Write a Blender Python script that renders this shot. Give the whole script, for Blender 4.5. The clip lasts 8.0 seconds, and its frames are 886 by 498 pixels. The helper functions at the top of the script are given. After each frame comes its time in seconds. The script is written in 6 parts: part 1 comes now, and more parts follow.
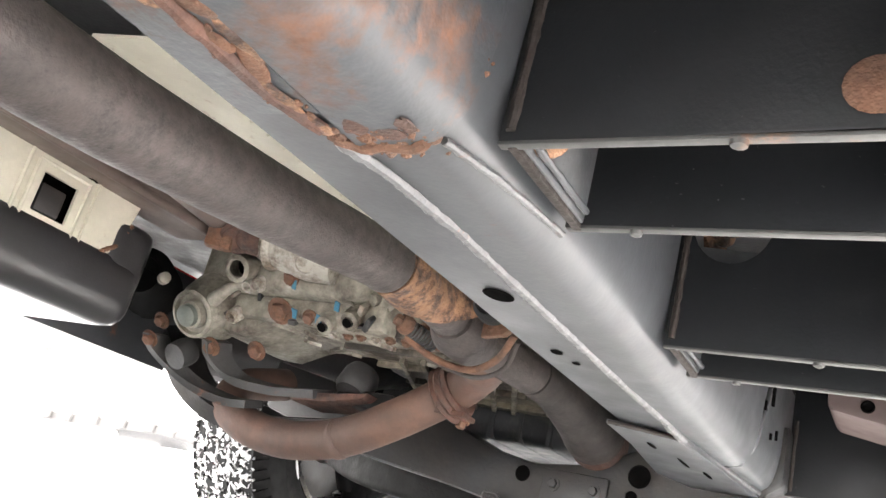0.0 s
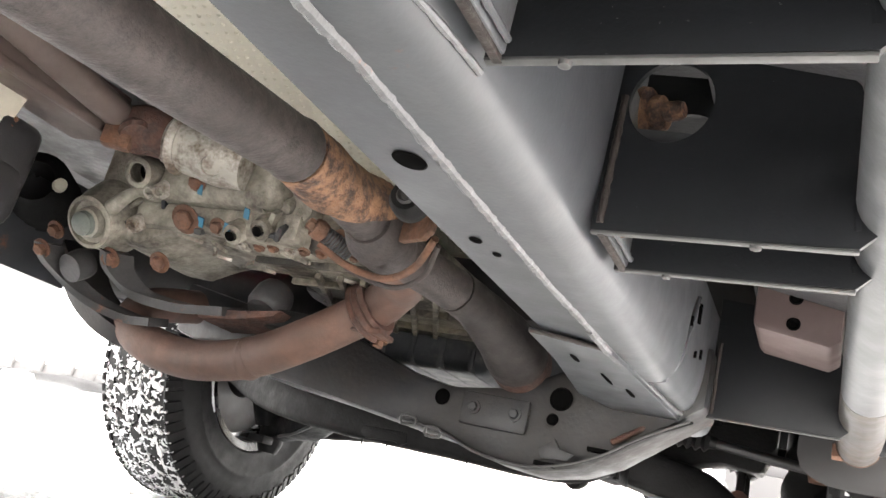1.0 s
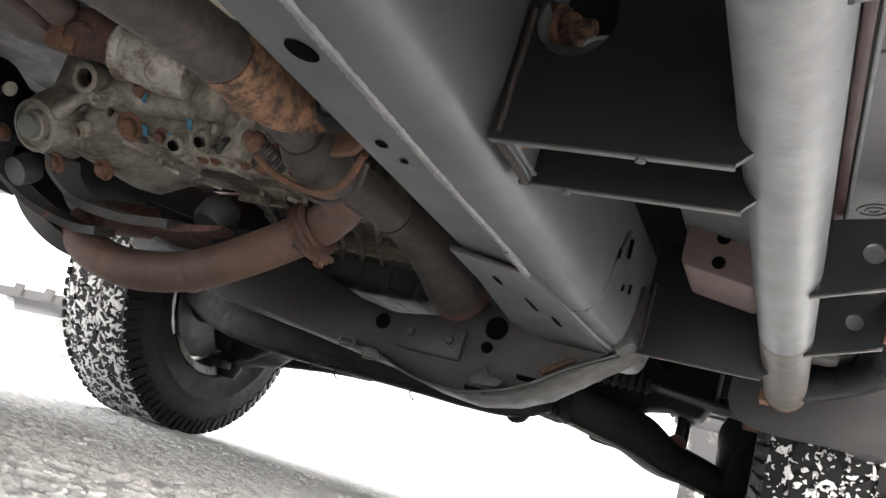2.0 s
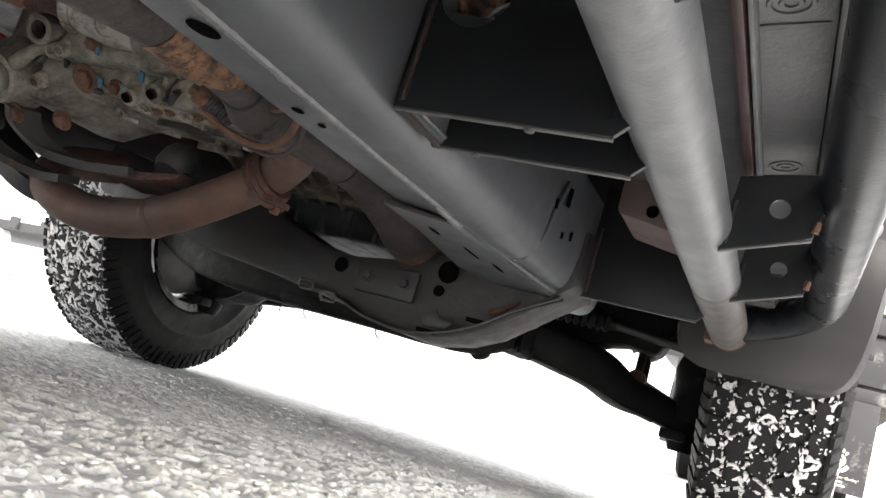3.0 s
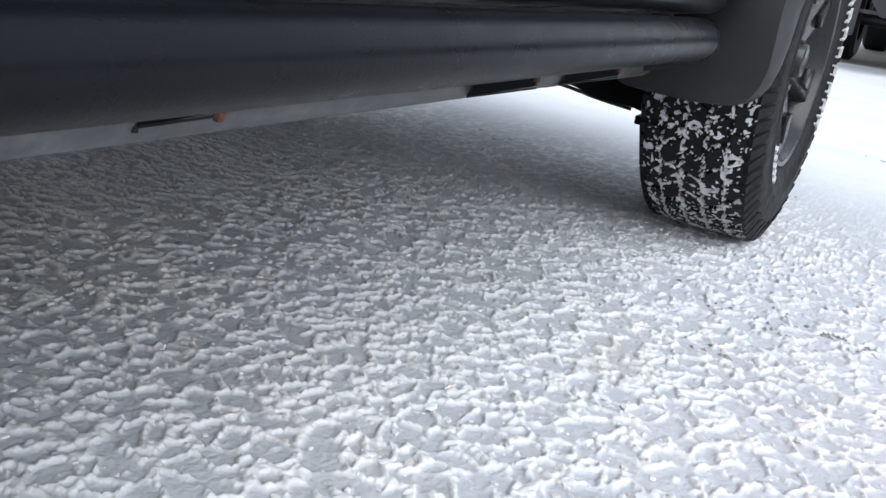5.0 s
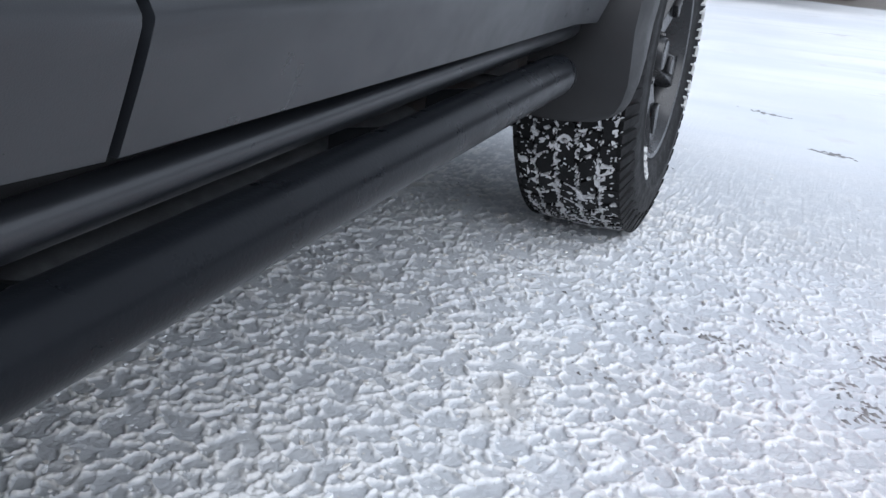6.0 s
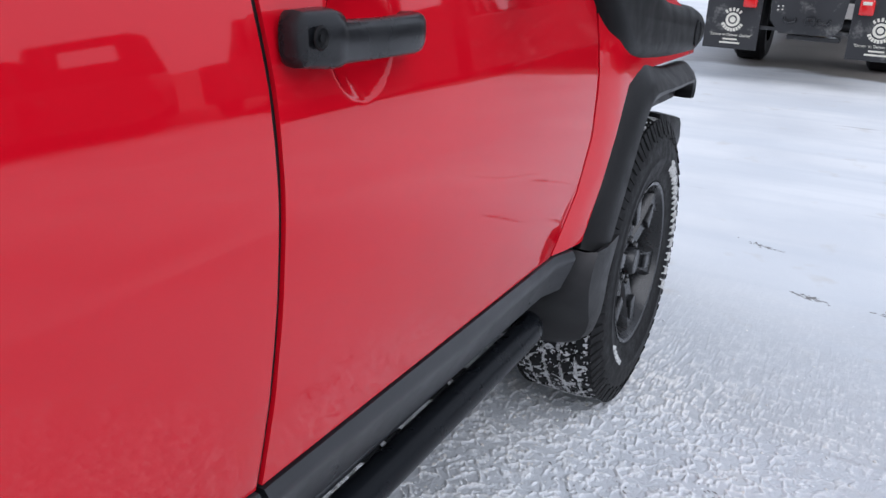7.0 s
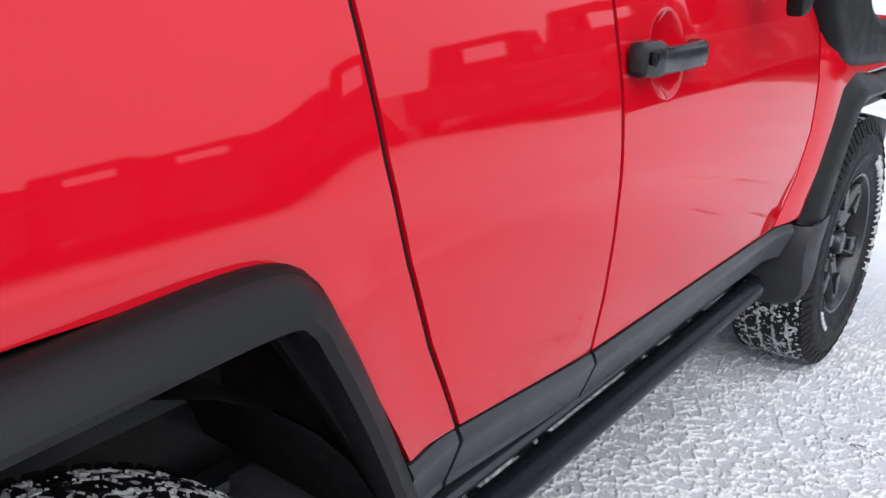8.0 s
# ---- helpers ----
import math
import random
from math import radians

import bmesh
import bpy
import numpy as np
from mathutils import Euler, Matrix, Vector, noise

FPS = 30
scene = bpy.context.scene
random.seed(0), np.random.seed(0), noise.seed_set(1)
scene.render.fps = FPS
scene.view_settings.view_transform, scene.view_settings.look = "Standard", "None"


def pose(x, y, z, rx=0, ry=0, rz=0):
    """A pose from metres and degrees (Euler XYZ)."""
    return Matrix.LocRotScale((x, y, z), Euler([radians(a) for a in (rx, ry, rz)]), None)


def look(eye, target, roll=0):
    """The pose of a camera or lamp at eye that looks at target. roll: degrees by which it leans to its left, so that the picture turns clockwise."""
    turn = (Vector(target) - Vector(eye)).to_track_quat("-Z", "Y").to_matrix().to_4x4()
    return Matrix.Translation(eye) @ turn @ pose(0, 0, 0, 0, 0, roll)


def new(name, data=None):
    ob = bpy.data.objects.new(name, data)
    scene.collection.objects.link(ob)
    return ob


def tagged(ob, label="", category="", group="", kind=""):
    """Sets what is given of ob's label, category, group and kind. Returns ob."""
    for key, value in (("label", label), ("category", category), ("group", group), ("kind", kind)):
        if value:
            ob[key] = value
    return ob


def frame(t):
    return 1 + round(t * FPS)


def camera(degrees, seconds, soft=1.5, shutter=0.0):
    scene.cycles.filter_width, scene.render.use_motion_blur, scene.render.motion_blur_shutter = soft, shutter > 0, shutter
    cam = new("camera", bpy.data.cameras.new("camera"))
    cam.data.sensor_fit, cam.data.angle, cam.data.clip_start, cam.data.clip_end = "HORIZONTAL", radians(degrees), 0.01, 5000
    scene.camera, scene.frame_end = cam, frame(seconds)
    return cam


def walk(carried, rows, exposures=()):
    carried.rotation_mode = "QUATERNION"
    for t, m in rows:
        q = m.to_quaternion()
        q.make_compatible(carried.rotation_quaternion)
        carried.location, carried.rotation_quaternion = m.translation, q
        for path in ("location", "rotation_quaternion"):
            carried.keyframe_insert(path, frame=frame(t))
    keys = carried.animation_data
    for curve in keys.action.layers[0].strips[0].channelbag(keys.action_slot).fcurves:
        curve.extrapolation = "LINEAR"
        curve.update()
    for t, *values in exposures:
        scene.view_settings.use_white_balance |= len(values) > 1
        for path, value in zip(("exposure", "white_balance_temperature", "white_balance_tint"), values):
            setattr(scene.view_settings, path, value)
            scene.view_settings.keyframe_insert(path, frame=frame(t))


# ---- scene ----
cam = camera(55.5, 8.0)
PATH = [
    (0, (0.724, -1.989, 0.158), (-0.305, -0.401, 0.805), 14.5),
    (0.5, (0.708, -1.934, 0.157), (-0.221, -0.285, 0.802), 14.0),
    (1, (0.709, -1.91, 0.133), (-0.172, -0.21, 0.71), 14.1),
    (1.5, (0.735, -1.896, 0.113), (-0.126, -0.164, 0.62), 15.6),
    (2.8, (0.835, -1.88, 0.131), (0.018, -0.095, 0.512), 17.1),
    (3, (0.848, -1.905, 0.145), (0.036, -0.106, 0.468), 16.6),
    (3.5, (0.903, -1.972, 0.201), (0.098, -0.145, 0.317), 15.2),
    (4, (0.976, -2.044, 0.25), (0.146, -0.229, 0.121), 13.6),
    (4.2, (1.015, -2.082, 0.291), (0.182, -0.282, 0.042), 12.8),
    (5.3, (1.24, -1.831, 0.553), (0.304, -0.223, -0.18), 7.3),
    (5.5, (1.245, -1.819, 0.583), (0.336, -0.199, -0.159), 6.6),
    (6, (1.199, -1.835, 0.645), (0.497, -0.127, -0.121), 4.3),
    (6.1, (1.211, -1.854, 0.69), (0.545, -0.135, -0.085), 3.5),
    (6.3, (1.239, -1.876, 0.817), (0.615, -0.138, 0.05), 1.2),
    (6.5, (1.273, -1.911, 0.998), (0.653, -0.184, 0.202), 3.2),
    (7, (1.416, -2.111, 1.185), (0.562, -0.446, 0.48), 2.3),
    (7.5, (1.501, -2.341, 1.253), (0.472, -0.767, 0.571), 0.4),
    (7.7, (1.557, -2.491, 1.237), (0.455, -0.941, 0.618), -2.5),
    (8, (1.513, -2.657, 1.259), (0.32, -1.208, 0.57), -0.4),
]
EXPOSURES = [(0, 4.3, 7250, 12), (0.5, 4.1, 7250, 12), (1.0, 4.1, 7250, 12), (1.5, 3.4, 7200, 11), (3.0, 2.5, 7100, 11), (3.5, 2.05, 7000, 11), (4.0, 1.03, 6700, 10), (4.2, 0.98, 6500, 10), (5.4, 0.75, 5900, 10), (6.3, 0.53, 5800, 11), (7.0, 0.31, 5850, 13), (8.0, 0.70, 6100, 13)]
walk(cam, [(t, look(eye, target, roll)) for t, eye, target, roll in PATH], EXPOSURES)

# ---- light ----
world = bpy.data.worlds.new("overcast_sky")
scene.world = world
world.use_nodes = True
wn = world.node_tree.nodes
sky = wn.new("ShaderNodeTexSky")
sky.sky_type, sky.sun_disc = "NISHITA", False
sky.sun_elevation, sky.sun_rotation = radians(58), radians(160)
sky.air_density, sky.dust_density, sky.ozone_density = 1.0, 4.0, 1.0
cloud = wn.new("ShaderNodeHueSaturation")
cloud.inputs["Saturation"].default_value = 0.22
world.node_tree.links.new(sky.outputs["Color"], cloud.inputs["Color"])
deck = wn.new("ShaderNodeMix")
deck.data_type = "RGBA"
deck.inputs["Factor"].default_value = 0.7
deck.inputs["B"].default_value = (7.2, 7.5, 7.9, 1)
world.node_tree.links.new(cloud.outputs["Color"], deck.inputs["A"])
world.node_tree.links.new(deck.outputs["Result"], wn["Background"].inputs["Color"])
wn["Background"].inputs["Strength"].default_value = 0.108
sun = new("sun", bpy.data.lights.new("sun", "SUN"))
sun.data.energy, sun.data.angle, sun.data.color = 1.3, radians(60), (1.0, 0.97, 0.93)
sun.matrix_world = look((4.4, -2.5, 4.2), (0, 0, 0))


# ---- materials ----
def material(name, base, rough=0.5, metal=0.0, vary=0.25, scale=6.0, grain=0.0, grain_scale=250.0, coat=0.0,
             second=None, cover=0.5, soft=0.12, second_scale=5.0, second_rough=None, bump=0.0, shine=0.5):
    """A Principled surface: a base colour that varies at a large and a fine scale, fine relief, and an optional second
    surface (rust, snow, grime) in patches."""
    m = bpy.data.materials.new(name)
    m.use_nodes = True
    n, l = m.node_tree.nodes, m.node_tree.links
    p = n["Principled BSDF"]
    co = n.new("ShaderNodeTexCoord").outputs["Object"]

    def tex(s, detail=5.0, r=0.6):
        t = n.new("ShaderNodeTexNoise")
        t.inputs["Scale"].default_value, t.inputs["Detail"].default_value, t.inputs["Roughness"].default_value = s, detail, r
        l.new(co, t.inputs["Vector"])
        return t.outputs["Fac"]

    def span(v, a, b, c, d):
        r = n.new("ShaderNodeMapRange")
        for k, x in zip(("From Min", "From Max", "To Min", "To Max"), (a, b, c, d)):
            r.inputs[k].default_value = x
        l.new(v, r.inputs["Value"])
        return r.outputs["Result"]

    def mix(f, a, b):
        x = n.new("ShaderNodeMix")
        x.data_type = "RGBA"
        l.new(f, x.inputs["Factor"])
        for s, v in ((x.inputs["A"], a), (x.inputs["B"], b)):
            if isinstance(v, tuple):
                s.default_value = (*v, 1)
            else:
                l.new(v, s)
        return x.outputs["Result"]

    lo, hi = tuple(c * (1 - vary) for c in base), tuple(min(1, c * (1 + vary)) for c in base)
    colour = mix(span(tex(scale), 0.3, 0.7, 0, 1), lo, hi)
    fine = tex(scale * 14, 3.0)
    dark = tuple(c * (1 - 0.6 * vary) for c in base)
    colour = mix(span(fine, 0.35, 0.75, 0.5, 0), colour, dark)
    roughness = span(tex(scale * 3), 0.3, 0.7, max(0.03, rough * 0.8), min(1, rough * 1.2))
    height = tex(grain_scale, 2.0) if grain else None
    if second:
        f = n.new("ShaderNodeMath")
        f.operation = "ADD"
        l.new(tex(second_scale, 8.0, 0.65), f.inputs[0])
        l.new(span(tex(second_scale * 9, 4.0), 0.0, 1.0, -0.12, 0.12), f.inputs[1])
        edge = 0.5 + (0.5 - cover) * 0.5
        mask = span(f.outputs[0], edge - soft * 0.5, edge + soft * 0.5, 0, 1)
        two = mix(span(tex(second_scale * 6), 0.3, 0.7, 0, 1), tuple(c * 0.6 for c in second), tuple(min(1, c * 1.35) for c in second))
        colour = mix(mask, colour, two)
        if second_rough is not None:
            x = n.new("ShaderNodeMix")
            l.new(mask, x.inputs["Factor"])
            l.new(roughness, x.inputs["A"])
            x.inputs["B"].default_value = second_rough
            roughness = x.outputs["Result"]
            if metal:
                l.new(span(mask, 0, 1, metal, 0.0), p.inputs["Metallic"])
        if bump:
            height = height or fine
    l.new(colour, p.inputs["Base Color"])
    l.new(roughness, p.inputs["Roughness"])
    if not (second and second_rough is not None and metal):
        p.inputs["Metallic"].default_value = metal
    p.inputs["Coat Weight"].default_value = coat
    p.inputs["Specular IOR Level"].default_value = shine
    p.inputs["Coat Roughness"].default_value = 0.03
    if height is not None:
        b = n.new("ShaderNodeBump")
        b.inputs["Strength"].default_value, b.inputs["Distance"].default_value = max(grain, bump), 0.002
        l.new(height, b.inputs["Height"])
        l.new(b.outputs["Normal"], p.inputs["Normal"])
    return m


RUST = (0.23, 0.085, 0.04)
RED = material("red_paint", (0.53, 0.003, 0.012), 0.40, 0.0, 0.05, 2.5, coat=1.0)
RED.node_tree.nodes["Principled BSDF"].inputs["Coat IOR"].default_value = 1.58
RED.node_tree.nodes["Principled BSDF"].inputs["Specular IOR Level"].default_value = 0.0
PLASTIC = material("grained_black_plastic", (0.0065, 0.0065, 0.007), 0.46, vary=0.2, grain=0.18, grain_scale=900, shine=0.14)
ARCH = material("grained_arch_plastic", (0.0075, 0.0075, 0.008), 0.42, vary=0.2, grain=0.15, grain_scale=900, shine=0.26)
GUARD = material("moulded_guard_plastic", (0.023, 0.023, 0.024), 0.48, vary=0.2, grain=0.12, grain_scale=900, shine=0.3)
CLADDING = material("grey_black_cladding", (0.015, 0.0165, 0.0195), 0.34, vary=0.15, grain=0.08, grain_scale=900, shine=0.66)
FRAME = material("frame_paint", (0.057, 0.061, 0.067), 0.37, vary=0.28, scale=6, grain=0.06, grain_scale=240, shine=0.35,
                 second=RUST, cover=0.05, second_scale=7, second_rough=0.85)
FRAME_RUST = material("flaking_frame_paint", (0.055, 0.060, 0.067), 0.42, vary=0.4, scale=9, grain=0.25, grain_scale=160,
                      second=(0.135, 0.068, 0.045), cover=0.27, soft=0.16, second_scale=13, second_rough=0.9)
# brown for the lip and torn edge, and for shade painted beside the plates
WELD_SHADE_BROWN = material("dark_brown_weld_and_shade", (0.018, 0.013, 0.0115), 0.8, vary=0.4, scale=40, grain=0.6, grain_scale=240)
DARK = material("black_underbody_paint", (0.012, 0.0132, 0.0155), 0.40, vary=0.45, scale=9, grain=0.3, grain_scale=150,
                second=(0.030, 0.0235, 0.019), cover=0.34, soft=0.40, second_scale=8, second_rough=0.8)
GREASE = material("greasy_black_steel", (0.0058, 0.0058, 0.0062), 0.6, vary=0.5, scale=14, grain=0.5, grain_scale=140, shine=0.14)
SLIDER = material("black_slider_paint", (0.0130, 0.0143, 0.0162), 0.36, vary=0.3, scale=8, grain=0.10, grain_scale=320,
                  second=(0.17, 0.175, 0.18), cover=0.055, soft=0.05, second_scale=260, second_rough=0.7, shine=0.22)
TUBE = material("satin_tube_paint", (0.066, 0.070, 0.0755), 0.36, vary=0.2, scale=7, grain=0.12, grain_scale=300,
                second=(0.17, 0.175, 0.18), cover=0.30, soft=0.4, second_scale=8, second_rough=0.5)
TUBE_BROWN = material("scuffed_tube_paint", (0.062, 0.057, 0.054), 0.42, vary=0.25, scale=14, grain=0.12, grain_scale=300,
                      second=(0.12, 0.085, 0.065), cover=0.25, soft=0.3, second_scale=12, second_rough=0.7)
TUBE_BLACK = material("black_tube_paint", (0.0062, 0.0072, 0.0092), 0.30, vary=0.2, scale=7, grain=0.10, grain_scale=300, shine=0.13)
EDGE = material("worn_plate_edge", (0.046, 0.047, 0.047), 0.5, vary=0.35, scale=30, second=(0.12, 0.06, 0.035), cover=0.18, second_scale=25)
EXHAUST = material("heat_darkened_steel", (0.068, 0.056, 0.054), 0.62, 0.25, 0.35, 11, grain=0.45, grain_scale=260, second=(0.036, 0.031, 0.031), cover=0.42, soft=0.25, second_scale=75, second_rough=0.75)
EXHAUST_BROWN = material("brown_exhaust_steel", (0.090, 0.062, 0.054), 0.56, 0.25, 0.3, 7, grain=0.3, grain_scale=200,
                         second=(0.15, 0.075, 0.05), cover=0.35, second_scale=5, soft=0.5, second_rough=0.8)
SOOT = material("sooty_steel", (0.016, 0.0145, 0.015), 0.75, 0.0, 0.4, 14, grain=0.3, grain_scale=240, second=(0.045, 0.035, 0.032), cover=0.3, soft=0.5, second_scale=12)
RUSTY = material("rusty_steel", (0.165, 0.078, 0.046), 0.85, 0.0, 0.5, 30, grain=0.8, grain_scale=240,
                 second=(0.075, 0.044, 0.032), cover=0.42, soft=0.35, second_scale=40)
GOLD_RUST = material("golden_rust", (0.25, 0.135, 0.078), 0.8, 0.0, 0.6, 18, grain=1.0, grain_scale=260,
                     second=(0.050, 0.030, 0.025), cover=0.46, soft=0.16, second_scale=55)
DARK_RUST = material("dark_rust", (0.105, 0.050, 0.036), 0.8, 0.0, 0.45, 40, grain=0.9, grain_scale=260,
                     second=(0.045, 0.030, 0.027), cover=0.45, soft=0.3, second_scale=35)
ALLOY = material("dirty_cast_alloy", (0.44, 0.415, 0.355), 0.40, 0.4, 0.35, 22, grain=0.7, grain_scale=190,
                 second=(0.060, 0.050, 0.039), cover=0.54, soft=0.34, second_scale=12, second_rough=0.8)
GRIMY = material("oily_grimy_casting", (0.23, 0.205, 0.16), 0.45, 0.3, 0.4, 16, grain=0.7, grain_scale=190,
                 second=(0.024, 0.020, 0.016), cover=0.62, soft=0.22, second_scale=11, second_rough=0.6)
SHIELD = material("pale_heat_shield", (0.62, 0.59, 0.50), 0.45, 0.3, 0.15, 12, second=RUST, cover=0.1, second_scale=8)
RUBBER = material("tyre_rubber", (0.0075, 0.0075, 0.008), 0.58, vary=0.3, scale=12, grain=0.2, grain_scale=400, shine=0.18)
SNOW = material("packed_snow", (0.82, 0.83, 0.85), 0.6, vary=0.08, scale=30, grain=0.5, grain_scale=160)
TREAD_SNOW = material("dirty_packed_snow", (0.58, 0.58, 0.585), 0.7, vary=0.2, scale=40, grain=0.5, grain_scale=200)
RIM = material("black_wheel_paint", (0.010, 0.0104, 0.0115), 0.26, 0.0, 0.2, 9, shine=0.5)
HANDLE = material("satin_black_handle", (0.009, 0.0095, 0.011), 0.26, vary=0.1, grain=0.05, grain_scale=900, shine=0.4)
BROWN = material("brown_floor_paint", (0.135, 0.104, 0.094), 0.55, vary=0.2, scale=9, second=(0.09, 0.06, 0.05), cover=0.25, soft=0.4)
WHITE = material("raised_white_rubber", (0.58, 0.58, 0.57), 0.6, vary=0.2, scale=60)
WELD = material("painted_weld", (0.098, 0.100, 0.105), 0.42, vary=0.3, scale=30, grain=0.4, grain_scale=200, second=RUST, cover=0.12, second_scale=25)
SUMP = material("black_sump_paint", (0.028, 0.031, 0.035), 0.52, shine=0.3, vary=0.35, scale=14, second=(0.09, 0.085, 0.075), cover=0.2, soft=0.3, second_scale=10)
CLEAN_ALLOY = material("pale_cast_alloy", (0.44, 0.42, 0.38), 0.45, 0.4, 0.25, 24, grain=0.5, grain_scale=190, second=(0.13, 0.10, 0.075), cover=0.44, soft=0.2, second_scale=30, second_rough=0.8)
VERDIGRIS = material("greenish_oxide", (0.19, 0.215, 0.195), 0.6, 0.2, 0.3, 30, second=(0.12, 0.12, 0.10), cover=0.35, soft=0.3, second_scale=30)
BRACKET = material("grey_bracket_paint", (0.042, 0.042, 0.043), 0.5, vary=0.4, scale=12, grain=0.3, grain_scale=180, second=RUST, cover=0.15, second_scale=14, second_rough=0.85)
TANK = material("black_tank_plastic", (0.020, 0.020, 0.022), 0.34, vary=0.15, scale=6, grain=0.08, grain_scale=300)
BLUE = material("blue_marking_paint", (0.03, 0.15, 0.24), 0.6, vary=0.2, scale=40)
PRIMER = material("pinkish_body_primer", (0.105, 0.075, 0.072), 0.55, vary=0.15, scale=8, second=RUST, cover=0.1, second_scale=9)
GREYPAN = material("grey_sill_sealer", (0.060, 0.061, 0.065), 0.5, vary=0.2, scale=7, grain=0.3, grain_scale=200)
TRUCK = material("dark_truck_paint", (0.022, 0.022, 0.024), 0.35, vary=0.15, scale=3, second=(0.3, 0.29, 0.27), cover=0.1, soft=0.3)
GLASS = material("dark_window_glass", (0.02, 0.022, 0.025), 0.06, vary=0.05)
LAMP_RED = material("red_lamp_lens", (0.60, 0.012, 0.012), 0.15, vary=0.08, coat=0.6)
CREAM = material("cream_lettering", (0.66, 0.63, 0.54), 0.6, vary=0.1)
ROOF_WHITE = material("white_roof_paint", (0.75, 0.75, 0.74), 0.3, vary=0.05, coat=0.5)
# near-black without specular: paints the shade inside holes and slots
HOLE_SHADE = material("painted_hole_shade", (0.004, 0.004, 0.004), 0.95, vary=0.2)
HOLE_SHADE.node_tree.nodes["Principled BSDF"].inputs["Specular IOR Level"].default_value = 0.0
DARK_RED = material("thin_red_overspray", (0.032, 0.013, 0.014), 0.5, vary=0.25, scale=20)
GALV = material("weathered_galvanised_steel", (0.042, 0.042, 0.044), 0.6, 0.0, 0.25, 10)
CRUMB = material("snow_crumb", (0.64, 0.63, 0.61), 0.9, shine=0.15, vary=0.12, scale=60, grain=0.5, grain_scale=300)
nt = CRUMB.node_tree
island = nt.nodes.new("ShaderNodeNewGeometry")
tone = nt.nodes.new("ShaderNodeValToRGB")
for at, c in ((0.45, (0.55, 0.57, 0.60, 1)), (0.72, (0.60, 0.575, 0.54, 1))):
    tone.color_ramp.elements.new(at).color = c
tone.color_ramp.elements[0].color, tone.color_ramp.elements[-1].color = (0.82, 0.83, 0.84, 1), (0.74, 0.73, 0.71, 1)
nt.links.new(island.outputs["Random Per Island"], tone.inputs["Fac"])
nt.links.new(tone.outputs["Color"], nt.nodes["Principled BSDF"].inputs["Base Color"])
GRIT = material("frozen_grit", (0.30, 0.295, 0.29), 0.8, vary=0.4, scale=60)
TAN = material("tan_steel", (0.36, 0.26, 0.15), 0.6, vary=0.15)


